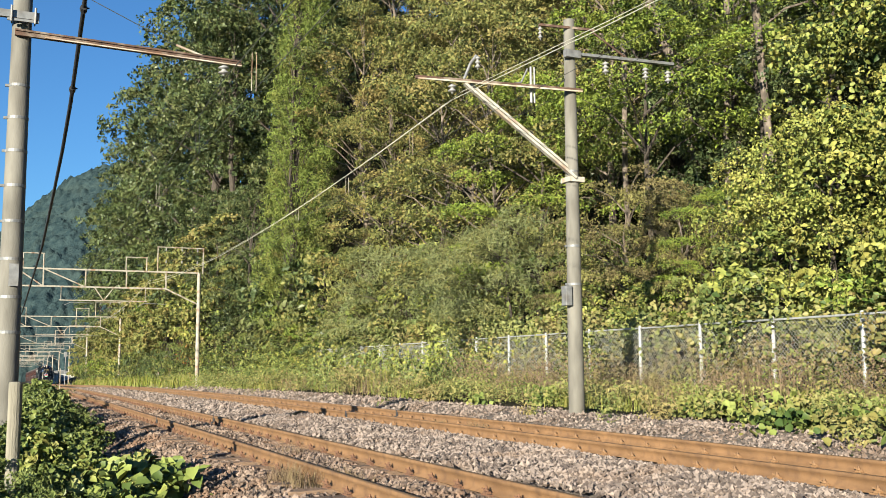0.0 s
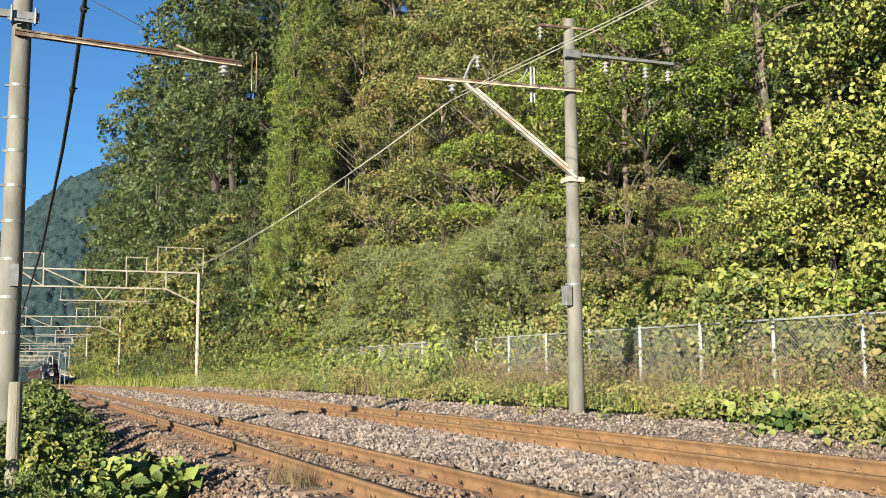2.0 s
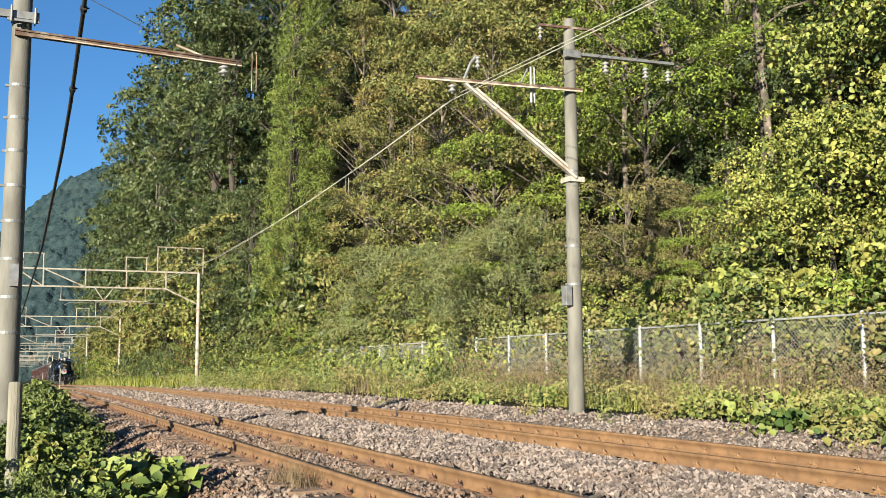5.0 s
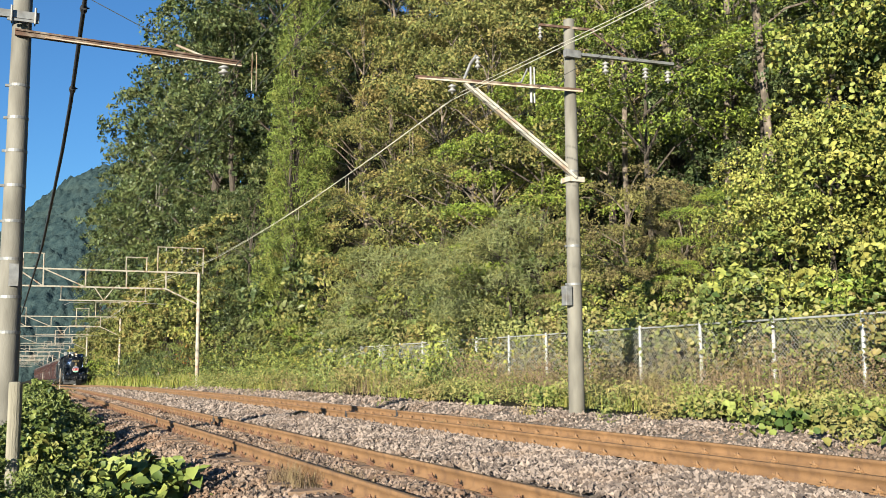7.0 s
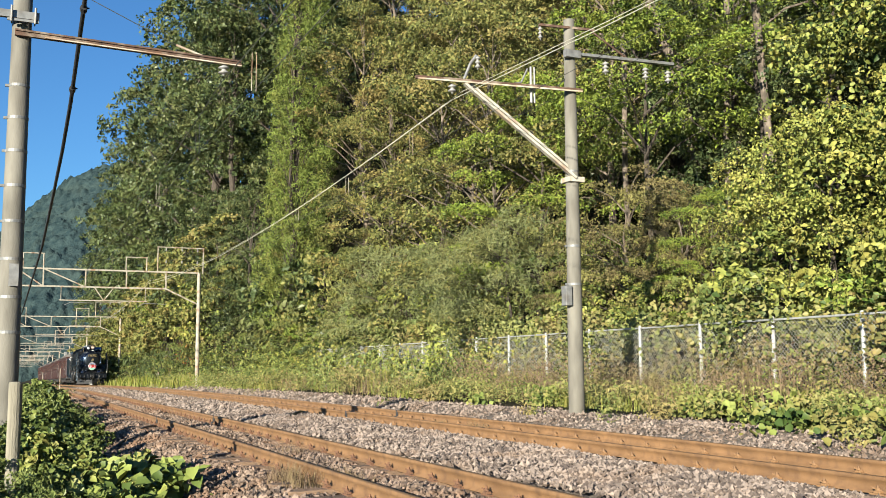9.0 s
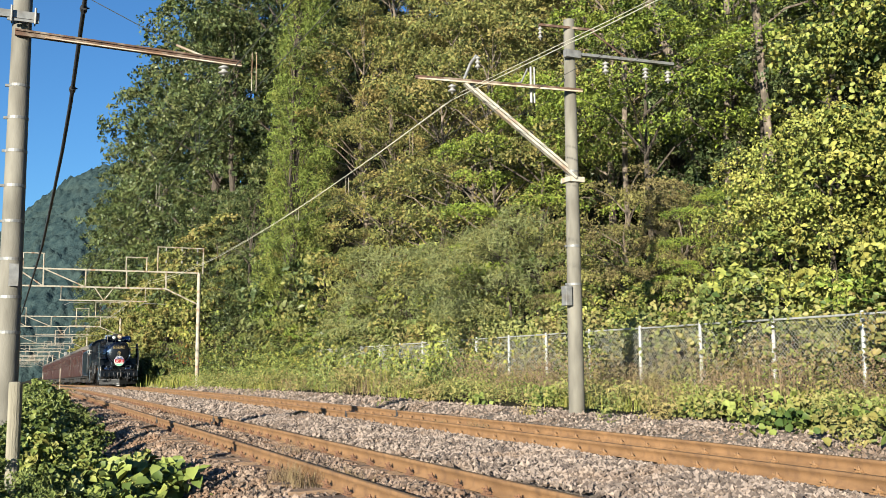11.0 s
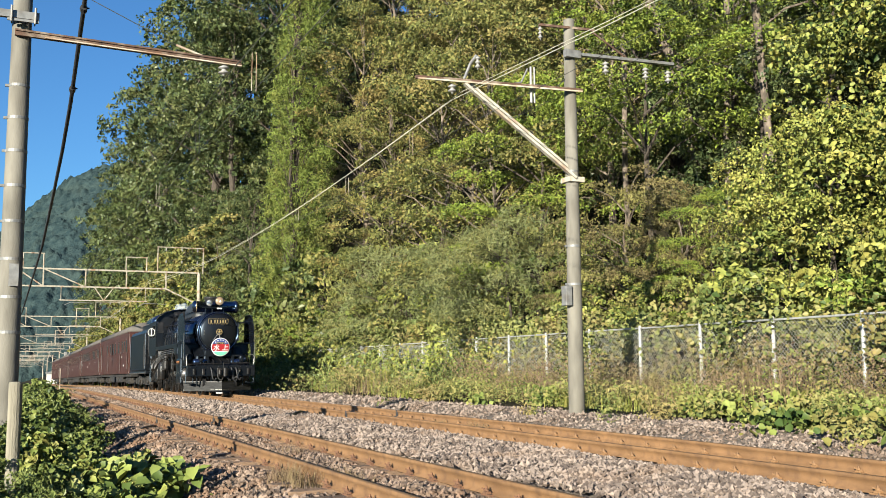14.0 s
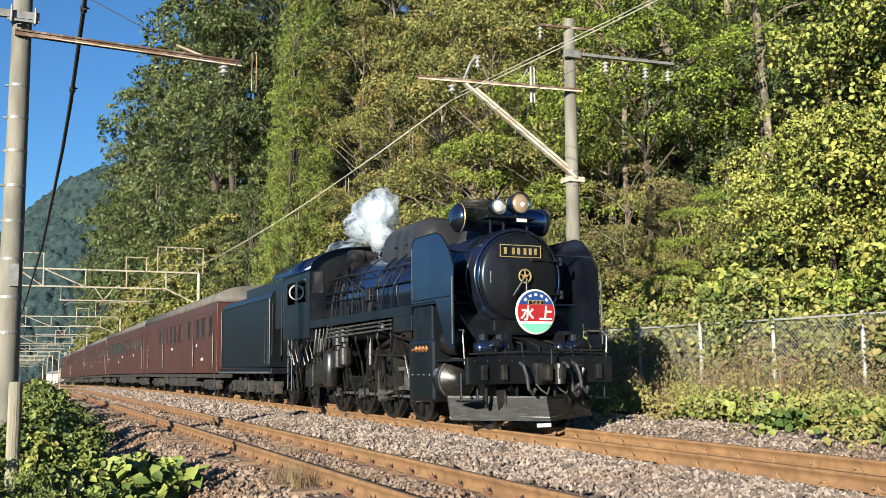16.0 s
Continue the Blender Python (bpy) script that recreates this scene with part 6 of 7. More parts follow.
def tree(name, h, width, mat, leaf, n, seed, label, category="tree", style="broad", low=0.25, bark=None, lobes=26, trunk=0.018, spread=0.72, aspect=0.55, flat=0.5, size=0.17, full=False, k=12, rho=0.3, gap=0.62, up=0.45, limbs=2):
    """A tapered trunk with limbs towards the lobes, and a crown of leaves gathered in sprays."""
    rng = np.random.default_rng(seed)
    t = thing(name, Matrix(), label, category)
    blobs = cone_crown(h, width, rng, lobes) if style == "cone" else broad_crown(h, width, rng, lobes, low, flat, size, gap)
    bm = bmesh.new()
    bend = [Vector((0, 0, -0.8))] + [Vector((rng.uniform(-1, 1) * 0.02 * h, rng.uniform(-1, 1) * 0.02 * h, h * f)) for f in (0.18, 0.4, 0.62, 0.85)]
    r = h * trunk
    for i in range(4):
        rod(bm, bend[i], bend[i + 1], r * (1 - 0.22 * i), r * (1 - 0.22 * (i + 1)), 8)
    for q in blobs[::limbs]:
        f = min(0.8, max(0.15, q[2] / h - 0.15))
        base = Vector((0, 0, h * f))
        mid = (base + Vector(q[:3])) / 2 + Vector((0, 0, 0.03 * h))
        rod(bm, base, mid, r * 0.26, r * 0.16, 5)
        rod(bm, mid, Vector(q[:3]), r * 0.16, r * 0.06, 4)
    part("trunk", bm, bark or BARK, t)
    c, d = sprays(blobs, n // k, k, rho, rng, up)
    v, f = leaf_cloud(c, d, leaf, rng, spread, aspect, full=full)
    bulk("crown", v, f, mat, t, not full)
    return t


def plant(t, x, y, turn=0.0, size=1.0, sink=0.1):
    t.scale = (size, size, size)
    return copy_thing(t, Matrix.Translation((x, y, ground_z(x, y) - sink)) @ Euler((0, 0, turn)).to_matrix().to_4x4())


kinds = {
    "dark": [tree("evergreen_tree", 17, 8.2, L_DARK, 0.40, 10500, s, "tall dark glossy evergreen broadleaf tree on the slope", lobes=34, low=0.02, flat=0.85, size=0.19, gap=0.64, k=10, rho=0.42, aspect=0.7) for s in (1, 2)],
    "cedar": [tree("cedar_tree", 27, 5.2, L_CEDAR, 0.23, 30000, 3, "tall light green conical cedar tree on the slope", style="cone", trunk=0.007, lobes=230, aspect=0.32, k=12, rho=0.30, up=0.1, spread=0.5)],
    "olive": [tree("autumn_tree", 13, 8, L_OLIVE, 0.15, 20000, s, "broadleaf tree with leaves turning yellow-brown on the slope", lobes=34, low=0.06, flat=0.42, size=0.15, k=16, rho=0.34, bark=BARK_PALE, trunk=0.012, limbs=1, gap=0.70) for s in (4, 5)],
    "olive_far": [tree("autumn_tree", 13, 8, L_OLIVE, 0.42, 7000, 14, "broadleaf tree turning yellow-brown on the far slope", lobes=26, low=0.04, flat=0.55, size=0.16, k=10, rho=0.5, aspect=0.7)],
    "green": [tree("maple_tree", 11, 8.5, L_GREEN, 0.145, 21000, s, "bright green broadleaf tree in layered sprays on the slope", lobes=24, low=0.12, flat=0.20, size=0.18, k=18, rho=0.36, up=0.8, gap=0.64, spread=0.6) for s in (6, 16)],
    "tall_green": [tree("maple_tree", 11, 8.5, L_GREEN, 0.145, 13000, 26, "green broadleaf tree with a high layered crown over a dark hollow", lobes=16, low=0.58, flat=0.20, size=0.17, k=18, rho=0.36, up=0.8, gap=0.64, spread=0.6)],
    "vine": [tree("vine_covered_tree", 8, 6.5, L_VINE, 0.108, 12500, s, "tree smothered by yellowing climbing vines", aspect=0.85, lobes=24, low=0.0, flat=0.95, size=0.17, k=11, rho=0.28, full=True, up=0.3, gap=0.78) for s in (7, 8)],
    "brown": [tree("withered_tree", 6, 5, L_BROWN, 0.11, 12000, 17, "tree of brown withered leaves on the slope", lobes=26, low=0.0, flat=0.4, size=0.16, k=14, rho=0.26, bark=BARK_PALE, limbs=1)],
    "willow": [tree("willow_shrub", 5.5, 6, L_SILVER, 0.17, 17000, 9, "rounded grey-green willow shrub at the foot of the slope", "shrub", lobes=30, low=0.05, flat=0.9, size=0.15, gap=0.7, aspect=0.22, k=14, rho=0.3, up=0.2)],
    "shrub": [tree("shrub", 2.6, 3.2, m, lf, 1300, 20 + i, l, "shrub", lobes=20, low=0.02, flat=0.75, size=0.16, k=10, rho=0.2, aspect=0.7) for i, (m, lf, l) in enumerate(((L_TUFT, 0.22, "weedy green shrub beside the line"), (L_OLIVE, 0.15, "shrub with turning leaves beside the line"), (L_VINE, 0.17, "vine-smothered shrub beside the line"), (L_GREEN, 0.15, "fresh green shrub beside the line"), (L_DARK, 0.24, "dark green shrub at the foot of the slope")))],
}
for i, (k, x, y, turn, size) in enumerate([
    ("dark", 18.5, 92, 0, 1.7), ("dark", 18, 104, 1, 1.75), ("dark", 21.5, 98, 2, 1.7), ("dark", 17.3, 117, 3, 1.7), ("dark", 16.6, 131, 4, 1.5), ("dark", 16, 146, 5, 1.35),
    ("dark", 24, 110, 0.5, 1.45), ("dark", 18, 84, 2.5, 1.3), ("dark", 15.5, 160, 1, 1.15), ("dark", 15, 175, 1.7, 0.95), ("dark", 20, 125, 1, 1.6), ("dark", 22, 84, 1, 1.5), ("dark", 19, 140, 1, 1.45), ("dark", 28, 74, 2, 1.9), ("dark", 27, 63, 2, 1.8), ("dark", 32, 66, 3, 2.0), ("dark", 33, 54, 1, 1.9), ("dark", 27, 88, 4, 1.9),
    ("cedar", 15.6, 55.0, 0, 0.95), ("cedar", 17.8, 62, 3, 1.05), ("cedar", 21, 70, 2, 1.1), ("olive", 20, 55, 1, 1.25), ("olive", 24, 60, 2, 1.5),
    ("olive_far", 14.5, 72, 1, 0.75), ("olive_far", 14.2, 80, 3, 0.7), ("olive_far", 13.6, 90, 2, 0.7), ("olive_far", 13.2, 100, 0, 0.65), ("olive_far", 13, 112, 4, 0.65), ("olive_far", 13, 125, 5, 0.65), ("olive_far", 12.8, 138, 1, 0.6), ("olive_far", 12.8, 152, 2, 0.6), ("olive_far", 12.8, 168, 2, 0.55), ("olive_far", 13, 185, 2, 0.55),
    ("dark", 15.6, 66, 3, 0.62), ("dark", 15.2, 74, 1, 0.6),
    ("olive", 18.0, 34, 0, 1.05), ("olive", 18.5, 40, 2, 1.1), ("olive", 18.0, 45.5, 4, 0.95), ("olive", 22, 44, 5, 1.3), ("olive", 26, 40, 3, 1.3), ("olive", 27, 48, 3, 1.4), ("olive", 21.8, 31, 3, 1.15), ("olive", 26, 34, 3, 1.3),
    ("willow", 16.2, 29.5, 0, 0.95), ("willow", 16.4, 34, 2, 0.9), ("willow", 16.0, 40, 4, 0.95), ("olive", 16.6, 45, 1, 0.5),
    ("tall_green", 18.5, 24.5, 0, 0.95), ("tall_green", 20.6, 21.4, 2, 0.85), ("green", 18.4, 31, 1, 0.85), ("dark", 21.6, 19.4, 1, 0.6), ("dark", 22.5, 24.5, 3, 0.7), ("tall_green", 21, 14.5, 3, 0.95), ("olive", 25.5, 28, 2, 1.1), ("dark", 26, 22, 1, 0.75), ("dark", 27, 16, 2, 0.75), ("green", 25, 12, 2, 1.0), ("dark", 24, 30, 2, 0.8),
    ("vine", 17.4, 18.0, 0, 0.60), ("vine", 18.6, 14.4, 2, 1.05), ("vine", 17.6, 11.2, 4, 1.0), ("vine", 18.8, 8.4, 1, 1.15), ("vine", 20.5, 12.0, 3, 1.35), ("vine", 16.8, 21.8, 3, 0.36), ("vine", 17.2, 15.9, 5, 0.68), ("green", 17.3, 20.0, 5, 0.36), ("brown", 17.5, 24.2, 5, 0.9), ("brown", 17.6, 21.8, 1, 0.72), ("brown", 18.6, 22.8, 2, 0.6), ("brown", 16.8, 26.4, 3, 0.5),
]):
    plant(kinds[k][i % len(kinds[k])], x, y, turn, size)
rng = np.random.default_rng(11)
y = 7.0
while y < 62:
    k = kinds["shrub"]
    w = [0.2, 0.1, 0.5, 0.2] if y < 22 else [0.4, 0.3, 0.15, 0.15]
    plant(k[int(rng.choice(4, p=w))], (16.2 if y < 30 else 15.2) + rng.uniform(-0.3, 0.6), y, rng.uniform(0, 6), rng.uniform(0.75, 1.15))
    y += rng.uniform(1.3, 2.0)
y = 36.0
while y < 150:
    k = kinds["shrub"]
    x = hill_foot(y) - 0.4 + rng.uniform(-0.6, 0.3)
    plant(k[int(rng.choice(5, p=[0.3, 0.15, 0.1, 0.15, 0.3]))], x, y, rng.uniform(0, 6), rng.uniform(0.5, 1.0) + y / 250)
    y += rng.uniform(1.4, 2.2) * (1 + y / 120)
for i in range(46):
    y = 40 + 105 * (i / 46) + rng.uniform(-1, 1)
    x = hill_foot(y) + rng.uniform(0.6, 5.5)
    plant(kinds["shrub"][int(rng.choice(5, p=[0.2, 0.25, 0.15, 0.1, 0.3]))], x, y, rng.uniform(0, 6), rng.uniform(1.3, 2.1), 0.5)
for i in range(11):
    y = 24 + 24 * (i / 11) + rng.uniform(-1, 1)
    x = hill_foot(y) + rng.uniform(0.6, 4.5)
    plant(kinds["shrub"][int(rng.choice(5, p=[0.2, 0.35, 0.25, 0.1, 0.1]))], x, y, rng.uniform(0, 6), rng.uniform(1.0, 1.7), 0.4)
# bare pale trunks standing up out of the vines
for x, y, h, r, lean in ((20.1, 19.9, 12.0, 0.11, -2.3), (24.0, 23.6, 14.0, 0.13, 0.2), (24.0, 22.1, 14.0, 0.15, 0.3), (22.4, 25.2, 10.0, 0.20, -4.2), (21.6, 24.2, 12.0, 0.10, 0.3), (20.4, 28.0, 14.0, 0.10, -0.3)):
    t = thing("leaning_tree_trunk", Matrix.Translation((x, y, ground_z(x, y) - 0.2)), "bare pale tree trunk with peeling bark on the slope", "tree trunk")
    bm = bmesh.new()
    pipe(bm, [(0, 0, 0), (lean * 0.3, 0.1, h * 0.3), (lean * 0.5, -0.1, h * 0.6), (lean, 0, h)], r, 10)
    part("trunk", bm, BARK_PALE, t, "", True)
    for f, s in ((0.55, 1), (0.7, -1), (0.8, 1)):
        bm = bmesh.new()
        pipe(bm, [(lean * f, 0, h * f), (lean * f + s * 0.9, -0.4, h * f + 0.8), (lean * f + s * 1.7, -0.5, h * f + 1.1)], r * 0.3, 6)
        part("limb", bm, BARK_PALE, t)
for ks in kinds.values():
    for t in ks:
        for o in (*t.children_recursive, t):
            bpy.data.objects.remove(o)


# ---- weeds and grass ----
def tufts(pts):
    """Height of the growth from place to place: tall tufts and low spots."""
    x, y = pts[:, 0], pts[:, 1]
    q = np.sin(x * 2.3 + 1.9 * np.sin(y * 0.9)) + np.sin(y * 1.7 + 1.3 * np.sin(x * 1.4)) + 0.7 * np.sin(y * 4.3 + x * 3.1)
    return 0.45 + 0.75 * (q + 2.7) / 5.4 * 1.35


def blades(name, pts, height, width, mat, rng, label, category, lean=0.35):
    """Single tapering blades standing on points."""
    n = len(pts)
    a = rng.uniform(0, math.tau, n)
    d = np.stack([np.cos(a), np.sin(a), np.zeros(n)], 1)
    h = (height * rng.uniform(0.5, 1.25, n) * tufts(pts))[:, None]
    side = np.stack([-np.sin(a), np.cos(a), np.zeros(n)], 1) * width
    up = np.array([0, 0, 1.0])
    v = np.empty((n, 5, 3))
    v[:, 0], v[:, 1] = pts - side, pts + side
    mid = pts + up * h * 0.55 + d * h * lean * 0.3
    v[:, 2], v[:, 3] = mid + side * 0.8, mid - side * 0.8
    v[:, 4] = pts + up * h + d * h * lean
    i = np.arange(n)[:, None] * 5
    f = np.concatenate([np.hstack([i, i + 1, i + 2]), np.hstack([i, i + 2, i + 3]), np.hstack([i + 3, i + 2, i + 4])], 0)
    return tagged(bulk(name, v.reshape(-1, 3), f, mat), label, category, kind="stuff")


def patch(n, x0, x1, y0, y1, rng, clump=0.0, fall=None):
    """Points on the ground, gathered into clumps."""
    if clump:
        k = max(4, n // 110)
        cx, cy = rng.uniform(x0, x1, k), rng.uniform(y0, y1, k)
        j = rng.integers(0, k, n)
        x, y = cx[j] + rng.normal(0, clump, n), cy[j] + rng.normal(0, clump, n)
    else:
        x, y = rng.uniform(x0, x1, n), rng.uniform(y0, y1, n)
    return np.array([(a, b, ground_z(a, b) - 0.02) for a, b in zip(x, y)])


def herbs(name, pts, height, leaf, mat, rng, label, category="weeds", aspect=0.6, spread=0.6, full=False):
    """Leafy weeds: leaves strewn through the height above points."""
    c = pts + np.stack([np.zeros(len(pts)), np.zeros(len(pts)), height * tufts(pts) * rng.uniform(0, 1, len(pts)) ** 0.7], 1)
    nrm = np.tile(np.array([-0.35, -0.4, 0.75]), (len(pts), 1))
    v, f = leaf_cloud(c, nrm, leaf, rng, spread, aspect, full=full)
    return tagged(bulk(name, v, f, mat, None, not full), label, category, kind="stuff")


rng = np.random.default_rng(21)
blades("grass", np.concatenate([patch(3500, 11.4, 13.8, 8, 40, rng, 0.25), patch(4000, 9.8, 13.2, 36, 75, rng, 0.4)]), 0.4, 0.008, L_GRASS, rng, "tufts of yellow-green grass along the far side of the line", "grass")
herbs("bank_bushes", patch(9500, 11.8, 14.8, 26, 75, rng, 0.5), 1.2, 0.13, L_BUSH, rng, "dark green bushy weeds on the bank", "weeds")
red = patch(170, 12.6, 13.2, 73, 76, rng, 0.3) + np.array([0, 0, 1.4])
herbs("red_vine", red, 1.4, 0.26, L_RED, rng, "patch of reddened vine leaves on the wooded slope", "vine", 0.8)
blades("far_grass", patch(9000, 10.2, 12.8, 60, 150, rng, 0.8), 0.75, 0.03, L_GRASS, rng, "bright grassy bank below the wooded slope", "grass")
blades("dry_stalks", np.concatenate([patch(4500, 12.2, 13.9, 9, 27, rng, 0.22), patch(2000, 11.4, 13.8, 27, 45, rng, 0.3)]), 0.80, 0.0045, L_DRY, rng, "brown dry weed stalks before the fence", "weeds", 0.3)
herbs("leafy_weeds", np.concatenate([patch(13000, 11.2, 14.1, 8, 30, rng, 0.28), patch(1500, 9.8, 11.0, 8, 26, rng, 0.12)]), 0.5, 0.12, L_WEED, rng, "leafy green weeds along the foot of the fence")
herbs("dry_weed_heads", patch(16000, 12.1, 13.95, 9, 27, rng, 0.3), 1.15, 0.05, L_DRY, rng, "dry brown seed heads of tall weeds")
herbs("tall_weeds", np.concatenate([patch(4200, 12.3, 13.95, 8, 28, rng, 0.30), patch(2600, 11.6, 13.0, 8, 28, rng, 0.2)]), 0.75, 0.06, L_CREEP, rng, "mixed green and browning tall weeds before the fence")
herbs("creeping_vine", np.concatenate([patch(2600, 9.9, 13.7, 7.5, 12.6, rng, 0.3), patch(500, 11.2, 13.7, 12.6, 14.6, rng, 0.25), patch(260, 10.6, 12, 14, 22, rng, 0.12)]), 0.36, 0.115, L_CREEP, rng, "yellow-green creeping vine leaves beside the track", aspect=0.9, full=True)
herbs("bank_weeds", patch(15000, 10.3, 14.6, 26, 72, rng, 0.35), 0.75, 0.17, L_WEED, rng, "mixed tall weeds on the bank beside the line")
herbs("bank_vine", patch(8000, 13.6, 15.0, 24, 60, rng, 0.5), 1.7, 0.14, L_VINE, rng, "yellowing vines over the bank", "vine", 0.8)
blades("reeds", patch(2200, 11.8, 14.5, 26, 60, rng, 0.3), 0.95, 0.008, L_GRASS, rng, "pale tall reeds and plume grass on the bank", "grass", 0.25)
herbs("vine_on_fence", np.concatenate([patch(3800, 14.12, 14.5, 7, 27, rng, 0.2), patch(3000, 14.1, 14.5, 27, 48, rng, 0.3)]), 1.95, 0.10, L_DRAPE, rng, "climbing vine leaves hanging behind the wire fence", "vine", 0.9, 0.5, True)
for y0, y1, n in ((10.2, 11.8, 420), (13.0, 13.9, 240), (15.2, 16.4, 420), (20.5, 22.6, 420), (26.5, 29.0, 420)):
    herbs("vine_over_fence", patch(n * 2, 13.86, 14.15, y0, y1, rng, 0.2), 1.95, 0.095, L_DRAPE, rng, "cascade of vine leaves over the wire fence", "vine", 0.9, 0.5, True)
top = patch(4200, 14.02, 14.8, 8, 36, rng, 0.35) + np.array([0, 0, 0.95])
herbs("vine_drapery", top, 1.25, 0.10, L_DRAPE, rng, "vines draped along the top of the wire fence", "vine", 0.9, 0.5, True)
top = patch(900, 13.85, 14.2, 8, 15.5, rng, 0.22) + np.array([0, 0, 0.6])
herbs("vine_drapery", top, 1.2, 0.12, L_DRAPE, rng, "broad vine leaves hanging over the wire fence", "vine", 0.9, 0.5, True)
# the overgrown verge by the near pole
verge = [tree("verge_shrub", 1.15, 1.7, m, lf, 1500, 40 + i, l, "shrub", lobes=18, low=0.0, flat=0.75, size=0.17, aspect=asp, full=asp > 0.7, k=8, rho=0.13) for i, (m, lf, asp, l) in enumerate(((L_BUSH, 0.075, 0.55, "dense dark green verge shrub"), (L_BUSH, 0.14, 0.8, "broad-leaved dark green verge shrub"), (L_CREEP, 0.15, 0.9, "verge shrub smothered in yellow-green vine leaves")))]
for x, y, k, size in ((0.3, 9.4, 0, 0.5), (0.12, 10.35, 0, 0.6), (1.45, 11.7, 2, 0.36), (1.75, 12.4, 2, 0.30), (1.35, 10.9, 2, 0.34), (-0.5, 9.8, 0, 0.7), (-0.2, 11.0, 0, 0.7), (0.45, 10.9, 1, 0.55), (0.85, 11.3, 2, 0.5), (0.55, 12.2, 2, 0.6), (1.15, 12.2, 2, 0.42), (-0.4, 12.8, 1, 0.8), (0.5, 13.6, 2, 0.65), (1.0, 13.5, 1, 0.5), (1.0, 14.9, 1, 0.55), (0.5, 15.6, 1, 0.75), (0.85, 17.4, 0, 0.7), (0.4, 19.0, 1, 0.85), (1.0, 19.6, 1, 0.7), (0.8, 22.0, 0, 0.85), (1.1, 24.5, 1, 0.8), (0.7, 27, 0, 0.95), (1.1, 30, 1, 0.95), (1.1, 34, 0, 1.0), (1.1, 38, 1, 1.0), (-0.6, 15.6, 0, 0.9), (-0.7, 18, 1, 0.9), (-0.5, 22, 0, 1.0), (-0.1, 14.2, 0, 0.75), (1.45, 19, 1, 0.5), (1.55, 22, 0, 0.6), (1.5, 26, 1, 0.65), (1.5, 31, 0, 0.8)):
    plant(verge[k], x, y, x * 7 + y, size, 0.05)
for t in verge:
    for o in (*t.children_recursive, t):
        bpy.data.objects.remove(o)
herbs("verge_weeds", np.concatenate([patch(9000, -2.2, 1.0, 7.5, 14, rng, 0.3), patch(3000, -1.5, 1.3, 14, 40, rng, 0.4)]), 0.5, 0.07, L_BUSH, rng, "low dark green weeds on the verge", "weeds", 0.5)
herbs("verge_creeper", patch(420, 1.0, 1.75, 10.0, 13.2, rng, 0.18), 0.22, 0.11, L_GREEN, rng, "fresh green creeper spreading onto the ballast", "weeds", 0.8)
herbs("kudzu", patch(850, 0.6, 1.95, 9.8, 13.4, rng, 0.16), 0.42, 0.145, L_CREEP, rng, "broad yellow-green vine leaves creeping over the ballast edge", "vine", 0.95, 0.35, True)
blades("verge_grass", np.concatenate([patch(5000, -2.0, 0.9, 7.5, 14, rng, 0.25), patch(3000, -7, 1.2, -8, 7.5, rng, 0.4)]), 0.27, 0.006, L_GRASS, rng, "fine grass on the verge", "grass")
blades("dry_track_grass", np.concatenate([patch(500, 2.7, 3.2, 8.5, 11, rng, 0.1), patch(350, 7.3, 8.3, 9, 20, rng, 0.12), patch(250, 3.2, 4.0, 9, 30, rng, 0.1), patch(2600, 1.7, 9.4, 34, 110, rng, 0.35)]), 0.22, 0.004, L_DRY, rng, "dry grass tufts among the ballast", "grass", 0.5)


